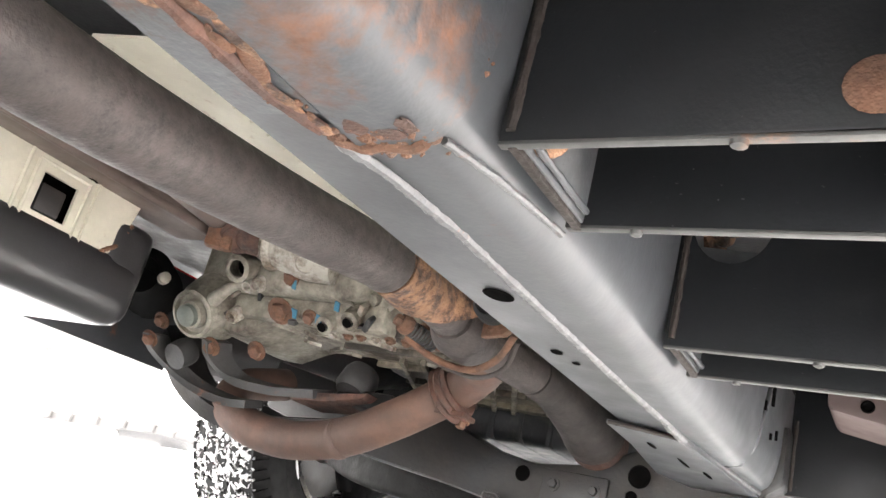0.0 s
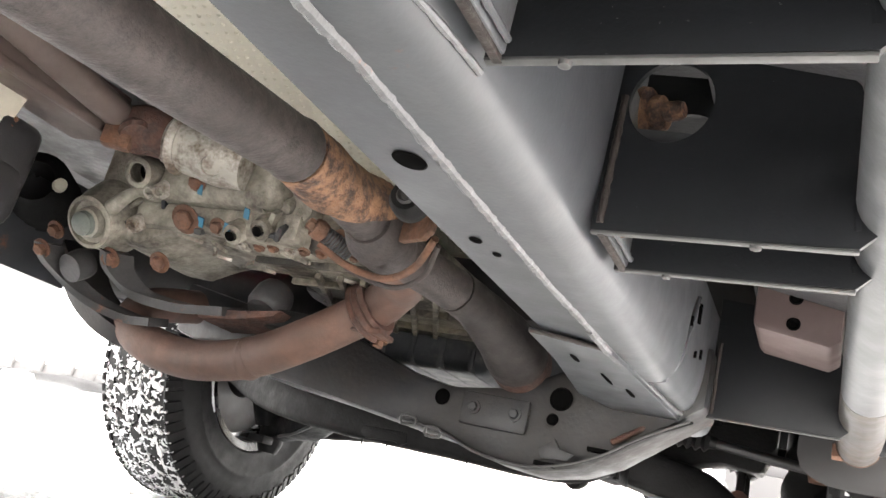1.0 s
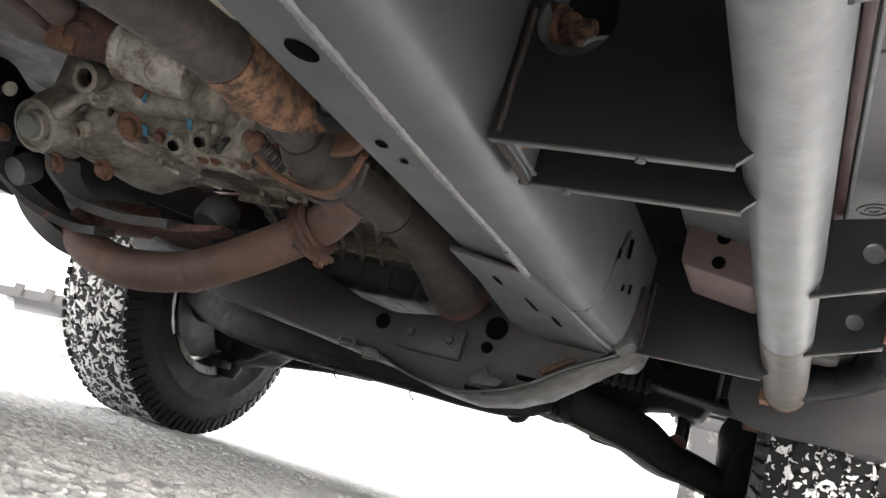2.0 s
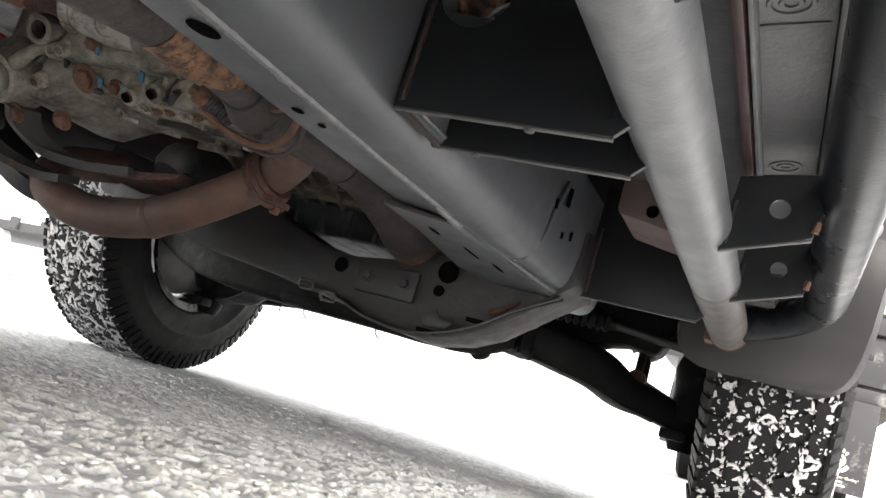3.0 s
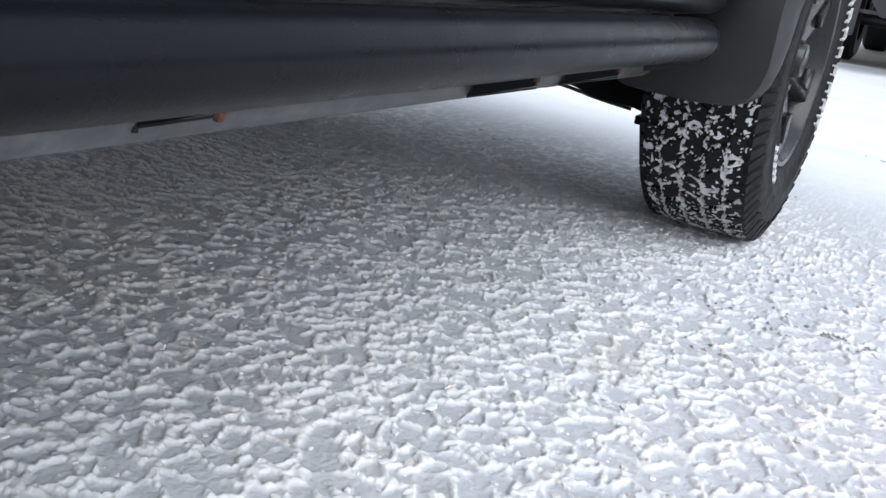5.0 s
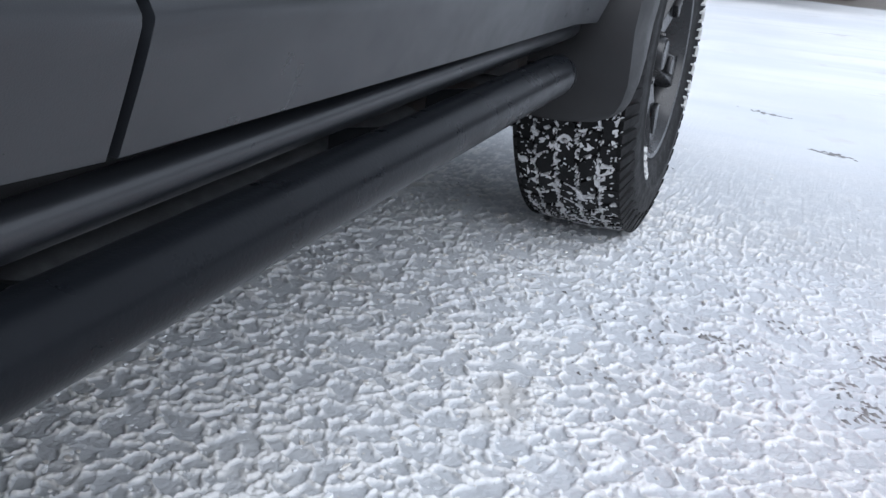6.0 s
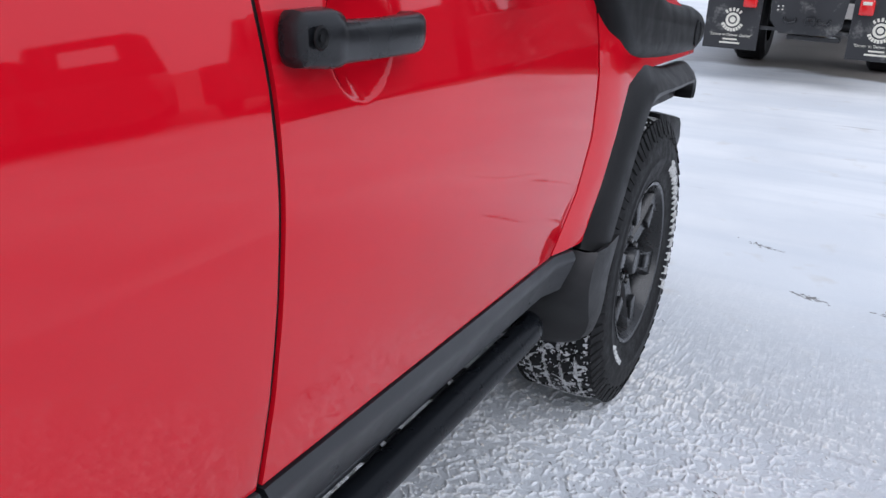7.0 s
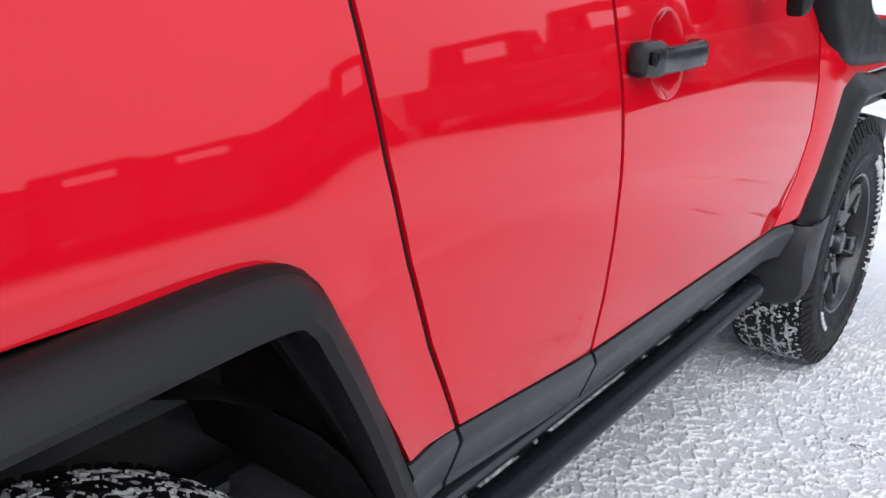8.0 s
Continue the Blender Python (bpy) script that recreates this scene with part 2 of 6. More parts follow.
def snow_ground():
    """Trodden snow over grey ice: the low places show ice and grit, the crumbs are white."""
    m = bpy.data.materials.new("trodden_snow")
    m.use_nodes = True
    n, l = m.node_tree.nodes, m.node_tree.links
    p = n["Principled BSDF"]
    g = n.new("ShaderNodeNewGeometry").outputs["Position"]

    def tex(s, d=6.0, kind="ShaderNodeTexNoise"):
        t = n.new(kind)
        t.inputs["Scale"].default_value = s
        t.inputs["Detail"].default_value = d
        l.new(g, t.inputs["Vector"])
        return t.outputs[0]

    def ramp(v, stops):
        r = n.new("ShaderNodeValToRGB")
        while len(r.color_ramp.elements) < len(stops):
            r.color_ramp.elements.new(0.5)
        for e, (at, c) in zip(r.color_ramp.elements, stops):
            e.position, e.color = at, (*c, 1)
        l.new(v, r.inputs["Fac"])
        return r.outputs["Color"]

    def mix(f, a, b, kind="MIX"):
        x = n.new("ShaderNodeMix")
        x.data_type, x.blend_type = "RGBA", kind
        for s, v in ((x.inputs["Factor"], f), (x.inputs["A"], a), (x.inputs["B"], b)):
            if isinstance(v, (tuple, float)):
                s.default_value = (*v, 1) if isinstance(v, tuple) else v
            else:
                l.new(v, s)
        return x.outputs["Result"]

    z = n.new("ShaderNodeSeparateXYZ")
    l.new(g, z.inputs[0])

    def stretched(sx, sy, turn, scale, d):
        mp = n.new("ShaderNodeMapping")
        mp.inputs["Scale"].default_value, mp.inputs["Rotation"].default_value = (sx, sy, 0.0), (0, 0, turn)
        l.new(g, mp.inputs["Vector"])
        t = n.new("ShaderNodeTexNoise")
        t.inputs["Scale"].default_value, t.inputs["Detail"].default_value = scale, d
        l.new(mp.outputs[0], t.inputs["Vector"])
        return t.outputs[0]

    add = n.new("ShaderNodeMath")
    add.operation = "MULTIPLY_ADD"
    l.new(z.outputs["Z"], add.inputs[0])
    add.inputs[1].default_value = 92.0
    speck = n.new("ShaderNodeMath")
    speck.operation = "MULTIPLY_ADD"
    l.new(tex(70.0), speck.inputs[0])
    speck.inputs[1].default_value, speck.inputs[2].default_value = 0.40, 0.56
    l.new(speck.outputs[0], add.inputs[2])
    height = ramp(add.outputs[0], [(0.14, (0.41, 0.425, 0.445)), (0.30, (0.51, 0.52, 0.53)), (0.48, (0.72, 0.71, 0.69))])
    patches = ramp(tex(0.9), [(0.36, (0.62, 0.635, 0.66)), (0.58, (0.75, 0.755, 0.765))])
    far = n.new("ShaderNodeMapRange")
    for k, v in zip(("From Min", "From Max", "To Min", "To Max"), (0.5, 1.3, 0.15, 0.9)):
        far.inputs[k].default_value = v
    l.new(z.outputs["Y"], far.inputs["Value"])
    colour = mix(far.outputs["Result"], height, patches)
    # old wheel tracks: soft grey bands, and thin dark scrapes
    bands = ramp(stretched(0.16, 1.0, 0.10, 1.3, 4.0), [(0.44, (0, 0, 0)), (0.62, (0.45, 0.45, 0.45))])
    colour = mix(bands, colour, (0.57, 0.60, 0.64))
    tracks = ramp(stretched(0.10, 1.0, 0.16, 4.5, 3.0), [(0.50, (0, 0, 0)), (0.66, (0.42, 0.42, 0.42))])
    colour = mix(tracks, colour, (0.54, 0.565, 0.60))
    scrape = ramp(stretched(0.9, 7.0, 0.06, 1.0, 5.0), [(0.70, (0, 0, 0)), (0.76, (0.75, 0.75, 0.75))])
    colour = mix(scrape, colour, (0.36, 0.36, 0.37))
    grit = ramp(tex(4.2, 9.0), [(0.62, (0, 0, 0)), (0.75, (1, 1, 1))])
    colour = mix(mix(0.45, (0.0, 0.0, 0.0), grit), colour, (0.47, 0.42, 0.35))
    # bare dirt where the trucks stand
    strip = n.new("ShaderNodeMath")
    strip.operation = "MULTIPLY_ADD"
    l.new(tex(0.6, 5.0), strip.inputs[0])
    strip.inputs[1].default_value = 2.4
    l.new(z.outputs["Y"], strip.inputs[2])
    span = n.new("ShaderNodeMapRange")
    for k, v in zip(("From Min", "From Max", "To Min", "To Max"), (8.1, 8.4, 0.0, 0.85)):
        span.inputs[k].default_value = v
    l.new(strip.outputs[0], span.inputs["Value"])
    stand = n.new("ShaderNodeMapRange")
    for k, v in zip(("From Min", "From Max", "To Min", "To Max"), (-0.9, 0.1, 0.0, 1.0)):
        stand.inputs[k].default_value = v
    l.new(z.outputs["X"], stand.inputs["Value"])
    both = n.new("ShaderNodeMath")
    both.operation = "MULTIPLY"
    l.new(span.outputs["Result"], both.inputs[0])
    l.new(stand.outputs["Result"], both.inputs[1])
    colour = mix(both.outputs[0], colour, (0.11, 0.085, 0.062))
    l.new(colour, p.inputs["Base Color"])
    p.inputs["Roughness"].default_value = 0.7
    p.inputs["Specular IOR Level"].default_value = 0.3
    b = n.new("ShaderNodeBump")
    b.inputs["Strength"].default_value, b.inputs["Distance"].default_value = 0.60, 0.005
    l.new(tex(130.0, 7.0), b.inputs["Height"])
    l.new(b.outputs["Normal"], p.inputs["Normal"])
    return m


# ---- building blocks ----
BASE = {}


def thing(name, base, label, category, group="", kind=""):
    ob = new(name)
    ob.empty_display_size = 0.1
    ob.location = base
    BASE[ob.name] = Vector(base)
    return tagged(ob, label, category, group, kind)


def part(name, bm, mat, parent, label="", smooth=True, kind=""):
    """Links a bmesh that is given in world coordinates as one mesh under a thing or a part."""
    base = BASE[parent.name] if parent else Vector()
    bmesh.ops.recalc_face_normals(bm, faces=bm.faces)
    bm.transform(Matrix.Translation(-base))
    me = bpy.data.meshes.new(name)
    if smooth:
        for f in bm.faces:
            f.smooth = True
        for e in bm.edges:
            if len(e.link_faces) == 2 and e.calc_face_angle(0) > radians(38):
                e.smooth = False
    bm.to_mesh(me)
    bm.free()
    for k in (mat if isinstance(mat, (list, tuple)) else [mat]):
        me.materials.append(k)
    ob = new(name, me)
    ob.parent = parent
    BASE[ob.name] = base
    return tagged(ob, label, kind=kind)


def box(lo, hi, bevel=0.0, bm=None, turn=None, seg=2):
    b = bmesh.new()
    lo, hi = Vector(lo), Vector(hi)
    bmesh.ops.create_cube(b, size=1.0, matrix=Matrix.LocRotScale((lo + hi) / 2, None, hi - lo))
    if bevel:
        bmesh.ops.bevel(b, geom=b.edges[:], offset=bevel, segments=seg, profile=0.6, affect="EDGES", clamp_overlap=True)
    if turn is not None:
        b.transform(turn)
    return joined(bm, b)


def joined(bm, b):
    if bm is None:
        return b
    me = bpy.data.meshes.new("tmp")
    b.to_mesh(me)
    b.free()
    bm.from_mesh(me)
    bpy.data.meshes.remove(me)
    return bm


def smoothed(points, steps=6):
    """A Catmull-Rom curve through the points."""
    p = [Vector(v) for v in points]
    p = [2 * p[0] - p[1], *p, 2 * p[-1] - p[-2]]
    out = []
    for a, b, c, d in zip(p, p[1:], p[2:], p[3:]):
        for k in range(steps):
            t = k / steps
            out.append(0.5 * ((2 * b) + (c - a) * t + (2 * a - 5 * b + 4 * c - d) * t * t + (3 * b - a - 3 * c + d) * t ** 3))
    return out + [p[-2]]


def pipe(points, radius, seg=20, bm=None, caps=True, steps=6, wall=0.0):
    """A round tube along a smooth line; radius: one number, or one for each given point."""
    b = bmesh.new()
    n = len(points)
    line = smoothed(points, steps) if n > 2 and steps > 1 else [Vector(v) for v in points]
    radii = radius if isinstance(radius, (list, tuple)) else [radius] * n
    k = (len(line) - 1) / (n - 1)
    up, rings = Vector((0.13, 0.21, 0.97)), []
    for i, c in enumerate(line):
        d = (line[min(i + 1, len(line) - 1)] - line[max(i - 1, 0)]).normalized()
        side = d.cross(up).normalized()
        up = side.cross(d)
        s = i / k
        j = min(int(s), n - 2)
        r = radii[j] + (radii[j + 1] - radii[j]) * (s - j)
        rings.append([b.verts.new(c + r * (math.cos(a) * side + math.sin(a) * up)) for a in (2 * math.pi * q / seg for q in range(seg))])
    for a, c in zip(rings, rings[1:]):
        for q in range(seg):
            b.faces.new((a[q], a[(q + 1) % seg], c[(q + 1) % seg], c[q]))
    if caps:
        b.faces.new(rings[0][::-1])
        b.faces.new(rings[-1])
    return joined(bm, b)


def beam(points, widths, heights, seg=20, bm=None, steps=6, power=0.45):
    """A pressed or cast bar along a smooth line: its section is a rounded rectangle, width across and height."""
    b = bmesh.new()
    line, n = smoothed(points, steps), len(points)
    rings = []
    for i, c in enumerate(line):
        d = (line[min(i + 1, len(line) - 1)] - line[max(i - 1, 0)]).normalized()
        side = d.cross(Vector((0, 0, 1))).normalized()
        up = side.cross(d)
        s = i * (n - 1) / (len(line) - 1)
        j = min(int(s), n - 2)
        w, h = (v[j] + (v[j + 1] - v[j]) * (s - j) for v in (widths, heights))
        ring = []
        for q in range(seg):
            a = 2 * math.pi * q / seg
            u, v = (math.copysign(abs(f) ** power, f) for f in (math.cos(a), math.sin(a)))
            ring.append(b.verts.new(c + u * w / 2 * side + v * h / 2 * up))
        rings.append(ring)
    for p, q in zip(rings, rings[1:]):
        for k in range(seg):
            b.faces.new((p[k], p[(k + 1) % seg], q[(k + 1) % seg], q[k]))
    b.faces.new(rings[0][::-1])
    b.faces.new(rings[-1])
    return joined(bm, b)


def prism(outline, axis, a, b_, bevel=0.0, bm=None):
    """A flat outline drawn out along an axis from a to b_. The outline's pairs are the two other axes, in order."""
    b = bmesh.new()
    put = {"x": lambda u, v, w: (w, u, v), "y": lambda u, v, w: (u, w, v), "z": lambda u, v, w: (u, v, w)}[axis]
    v0 = [b.verts.new(put(u, v, a)) for u, v in outline]
    v1 = [b.verts.new(put(u, v, b_)) for u, v in outline]
    b.faces.new(v0)
    b.faces.new(v1[::-1])
    for i in range(len(v0)):
        j = (i + 1) % len(v0)
        b.faces.new((v0[i], v1[i], v1[j], v0[j]))
    bmesh.ops.recalc_face_normals(b, faces=b.faces)
    if bevel:
        bmesh.ops.bevel(b, geom=b.edges[:], offset=bevel, segments=2, profile=0.6, affect="EDGES", clamp_overlap=True)
    return joined(bm, b)


def lathe(profile, centre, axis, seg=48, bm=None):
    """A profile of (radius, along) turned round an axis through the centre."""
    b = bmesh.new()
    q = Vector(axis).to_track_quat("Z", "Y").to_matrix().to_4x4()
    rings = []
    for r, h in profile:
        if r < 1e-6:
            rings.append([b.verts.new((0, 0, h))])
        else:
            rings.append([b.verts.new((r * math.cos(2 * math.pi * k / seg), r * math.sin(2 * math.pi * k / seg), h)) for k in range(seg)])
    for p, c in zip(rings, rings[1:]):
        for k in range(seg):
            j = (k + 1) % seg
            if len(p) == 1 and len(c) > 1:
                b.faces.new((p[0], c[k], c[j]))
            elif len(c) == 1 and len(p) > 1:
                b.faces.new((p[k], c[0], p[j]))
            elif len(p) > 1:
                b.faces.new((p[k], c[k], c[j], p[j]))
    b.transform(Matrix.Translation(centre) @ q)
    return joined(bm, b)


def pillow(outline, layers, bm=None):
    """A body with a rounded side: the closed (y, z) outline, smoothed, drawn in by each layer's (x, inset)."""
    pts = [Vector((0, *p)) for p in outline]
    ring = smoothed(pts[-1:] + pts + pts[:1], 5)[5:-6]
    n = len(ring)
    b = bmesh.new()
    rows = []
    for x, inset in layers:
        row = []
        for i, p in enumerate(ring):
            d = (ring[(i + 2) % n] - ring[i - 2]).normalized()
            row.append(b.verts.new((x, p.y - d.z * inset, p.z + d.y * inset)))
        rows.append(row)
    for p, q in zip(rows, rows[1:]):
        for k in range(n):
            b.faces.new((p[k], p[(k + 1) % n], q[(k + 1) % n], q[k]))
    b.faces.new(rows[0])
    b.faces.new(rows[-1][::-1])
    return joined(bm, b)


def bolt(centre, axis, size=0.011, high=0.009, bm=None):
    """A hexagonal bolt head on a washer."""
    bm = lathe([(0, 0), (size * 1.5, 0), (size * 1.5, 0.002), (size * 1.02, 0.0022)], centre, axis, 16, bm)
    return lathe([(size, 0.002), (size, high * 0.85), (size * 0.85, high), (0, high)], centre, axis, 6, bm)


def bead(points, width, bm=None, seed=0, step=0.0045):
    """A weld bead: one lumpy run of overlapping ripples along a line."""
    rnd = random.Random(seed)
    p = [Vector(v) for v in points]
    line, radii = [], []
    for a, c in zip(p, p[1:]):
        n = max(3, int((c - a).length / step))
        for k in range(n):
            line.append(a.lerp(c, k / n) + Vector([rnd.uniform(-1, 1) * width * 0.07 for _ in range(3)]))
            radii.append(width * rnd.uniform(0.82, 1.15) * (1.0 if k % 2 else 0.88))
    return pipe(line, radii, 8, bm, steps=1)


def holed_plate(outline, hole, r, axis, a, b_, seg=24):
    """A flat plate with one round hole through it; outline and hole as prism() takes them."""
    b = bmesh.new()
    put = {"x": lambda u, v, w: (w, u, v), "y": lambda u, v, w: (u, w, v), "z": lambda u, v, w: (u, v, w)}[axis]
    ru, rv = r if isinstance(r, tuple) else (r, r)
    ph = math.pi / 4 if seg == 4 else 0.0
    loops = [outline, [(hole[0] + ru * math.cos(2 * math.pi * k / seg + ph), hole[1] + rv * math.sin(2 * math.pi * k / seg + ph)) for k in range(seg)]]
    edges = []
    for loop in loops:
        vs = [b.verts.new(put(u, v, a)) for u, v in loop]
        edges += [b.edges.new((vs[k], vs[(k + 1) % len(vs)])) for k in range(len(vs))]
    bmesh.ops.triangle_fill(b, use_beauty=True, edges=edges)
    out = bmesh.ops.extrude_face_region(b, geom=b.faces[:])
    move = Vector(put(0, 0, b_ - a))
    for v in out["geom"]:
        if isinstance(v, bmesh.types.BMVert):
            v.co += move
    return b


# ---- ground ----
def steps_out(lo, hi, fine, far):
    """Grid lines: fine between lo and hi, ever wider outside, out to far."""
    mid = list(np.arange(lo, hi, fine))
    out, s, a, b = [], fine, lo, mid[-1]
    while b < far or a > -far:
        s *= 1.006 if s < 0.005 else 1.03 if s < 0.03 else 1.15
        a, b = a - s, b + s
        out.append((a, b))
    return np.array([p[0] for p in out[::-1]] + mid + [p[1] for p in out])


def step(v):
    v = max(0.0, min(1.0, v))
    return v * v * (3 - 2 * v)


def ground_z(x, y):
    """The height of the trodden snow."""
    noise3 = noise.noise
    far = max(abs(x - 0.5) - 2.2, abs(y + 0.6) - 2.1)
    if far >= 0:
        return 0.003 * noise3((x * 2.0, y * 0.9, 3.0)) - 0.005 + 0.02 * min(1, far / 8) * noise3((x * 0.5, y * 0.22, 6.0))
    # thin broken ridges of snow pressed up between tread blocks, on flat ice
    wx = noise3((x * 26, y * 26, 4.0)) * 0.010 + noise3((x * 9, y * 9, 5.0)) * 0.012
    wy = noise3((x * 26, y * 26, 14.0)) * 0.010 + noise3((x * 9, y * 9, 15.0)) * 0.012
    bed = noise3((x * 1.6, y * 1.0, 2.0))
    d = noise.voronoi(((x + wx) * 28, (y + wy) * 33, 0.3))[0]
    gate = step(1.12 + 2.4 * noise3((x * 26, y * 26, 9.0)) + 0.8 * bed)
    fine = noise3((x * 95, y * 95, 7.0))
    finer = noise3((x * 170, y * 170, 17.0))
    ridge = step((0.175 + 0.10 * fine + 0.05 * finer - (d[1] - d[0])) / 0.10) * gate
    crumb = step(noise3((x * 70, y * 70, 21.0)) * 4.0 - 1.95)
    worn = 1.0 - 0.50 * step((x - 0.95 + 0.35 * bed) / 0.45) * step((y + 1.25) / 0.5)
    rise = 0.0060 * ridge * (0.85 + 0.55 * finer) + 0.0036 * crumb * (1 - ridge) + 0.0006 * fine + 0.0016 * noise3((x * 5.1, y * 4.3, 1.0))
    return rise * worn * min(1.0, -far * 1.6) * (0.16 + 0.84 * step((0.95 - y) / 1.2)) - 0.0065


def ground():
    xs, ys = steps_out(0.20, 1.32, 0.0024, 320), steps_out(-1.50, -0.60, 0.0024, 320)
    gx, gy = np.meshgrid(xs, ys)
    z = np.zeros_like(gx)
    for (j, i), x in np.ndenumerate(gx):
        z[j, i] = ground_z(x, gy[j, i])
    ny, nx = z.shape
    verts = np.stack([gx, gy, z], -1).reshape(-1, 3)
    k = np.arange(ny * nx).reshape(ny, nx)
    faces = np.stack([k[:-1, :-1], k[:-1, 1:], k[1:, 1:], k[1:, :-1]], -1).reshape(-1, 4)
    me = bpy.data.meshes.new("ground")
    me.from_pydata(verts.tolist(), [], faces.tolist())
    for f in me.polygons:
        f.use_smooth = True
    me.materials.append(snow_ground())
    return tagged(new("ground", me), "trodden snow over grey ice in a parking yard", "ground", kind="structure")


ground()


def crumbs():
    """Loose crumbs of snow and ice on the trodden ground."""
    rnd = random.Random(23)
    verts, faces = [], []
    for k in range(15000):
        x, y = (rnd.uniform(-1.1, 1.0), rnd.uniform(-1.75, 0.35)) if k % 3 else (rnd.uniform(0.6, 1.9), rnd.uniform(-1.7, 0.9))
        if noise.noise((x * 2.3, y * 2.3, 31.0)) < -0.12 + 0.35 * rnd.uniform(-1, 1) or (x > 0.85 and rnd.random() < 0.45 + 0.5 * step((y + 0.4) / 0.9)):
            continue
        s = 0.0014 + 0.0040 * rnd.random() ** 2.4
        z = ground_z(x, y) + s * 0.15
        a, n = rnd.uniform(0, 6.28), len(verts)
        long, high = rnd.uniform(1.0, 2.0), rnd.uniform(0.3, 0.75)
        c, si = math.cos(a), math.sin(a)
        for ring, h in ((1.0, -0.4), (0.75, 0.55)):
            for q in range(5):
                t = q * 1.257 + ring
                r = s * ring * rnd.uniform(0.65, 1.25)
                u, v = r * math.cos(t) * long, r * math.sin(t)
                verts.append((x + u * c - v * si, y + u * si + v * c, z + s * high * h * rnd.uniform(0.8, 1.2)))
        for q in range(5):
            faces.append((n + q, n + (q + 1) % 5, n + 5 + (q + 1) % 5, n + 5 + q))
        faces.append((n + 5, n + 6, n + 7, n + 8, n + 9))
    me = bpy.data.meshes.new("snow_crumbs")
    me.from_pydata(verts, [], faces)
    me.materials.append(CRUMB)
    return tagged(new("snow_crumbs", me), "loose crumbs of snow and tan ice on the ground", "snow", kind="stuff")


crumbs()


def grit():
    """Dark crumbs of grit frozen in, in short streaks."""
    rnd = random.Random(17)
    b = bmesh.new()
    for x, y, wide, deep, n in ((1.155, -0.497, 0.10, 0.012, 34), (1.05, -0.54, 0.12, 0.02, 22), (1.385, -0.60, 0.05, 0.03, 46), (1.412, -0.432, 0.06, 0.02, 26), (1.267, -0.378, 0.05, 0.012, 16),
                                (0.997, -0.705, 0.04, 0.01, 8), (1.33, 0.994, 0.07, 0.01, 26), (1.10, 1.475, 0.09, 0.012, 30), (1.68, 1.60, 0.12, 0.015, 36), (1.9, 0.3, 0.09, 0.02, 24), (1.98, 1.72, 0.26, 0.012, 90), (2.45, 1.92, 0.20, 0.012, 40), (1.65, 0.95, 0.10, 0.014, 36), (2.9, 2.6, 0.4, 0.02, 60)):
        for _ in range(n):
            cx, cy, s = rnd.gauss(x, wide * 0.5), rnd.gauss(y, deep), rnd.uniform(0.002, 0.006)
            cy -= 0.35 * (cx - x) - 0.002
            a = rnd.uniform(0, 6.28)
            far = y > 0.2
            long, thin = (rnd.uniform(3.0, 7.0), 0.7) if far else (rnd.uniform(1.4, 3.0), 1.0)
            ring = []
            for k in range(5):
                u = s * rnd.uniform(0.5, 1.5) * math.cos(a + k * 1.26) * long
                ring.append(b.verts.new((cx + u, cy + s * thin * rnd.uniform(0.5, 1.3) * math.sin(a + k * 1.26) - 0.35 * u, -0.009)))
            top = b.verts.new((cx, cy, -0.003 if far else -0.0018))
            for k in range(5):
                b.faces.new((ring[k], ring[(k + 1) % 5], top))
    me = bpy.data.meshes.new("grit")
    b.to_mesh(me)
    b.free()
    me.materials.append(GRIT)
    return tagged(new("grit", me), "dark grit frozen into the packed snow", "grit", kind="stuff")


grit()

# ---- the off-road car: its centre line is x = 0, its front axle y = 0 ----
car = thing("suv", (0, 0, 0), "red off-road SUV with black cladding parked on snow", "car")
AXLE_R, TYRE_R, TYRE_X, WIDTH = 0.377, 0.384, 0.820, 1.03


def tyre_mesh(sx):
    """Tyre body, turned about the axle; sx is the outward side."""
    half = [(0.3925, 0.0), (0.3918, 0.092), (0.387, 0.098), (0.364, 0.1095), (0.345, 0.1145), (0.318, 0.117), (0.300, 0.1175), (0.297, 0.1190), (0.292, 0.1190), (0.288, 0.1165), (0.262, 0.112), (0.246, 0.107), (0.240, 0.1085), (0.232, 0.106), (0.222, 0.090)]
    prof = [(r, -h) for r, h in half[:0:-1]] + half
    return lathe([(r, h * WIDTH) for r, h in prof], (0, 0, 0), (sx, 0, 0), 96)


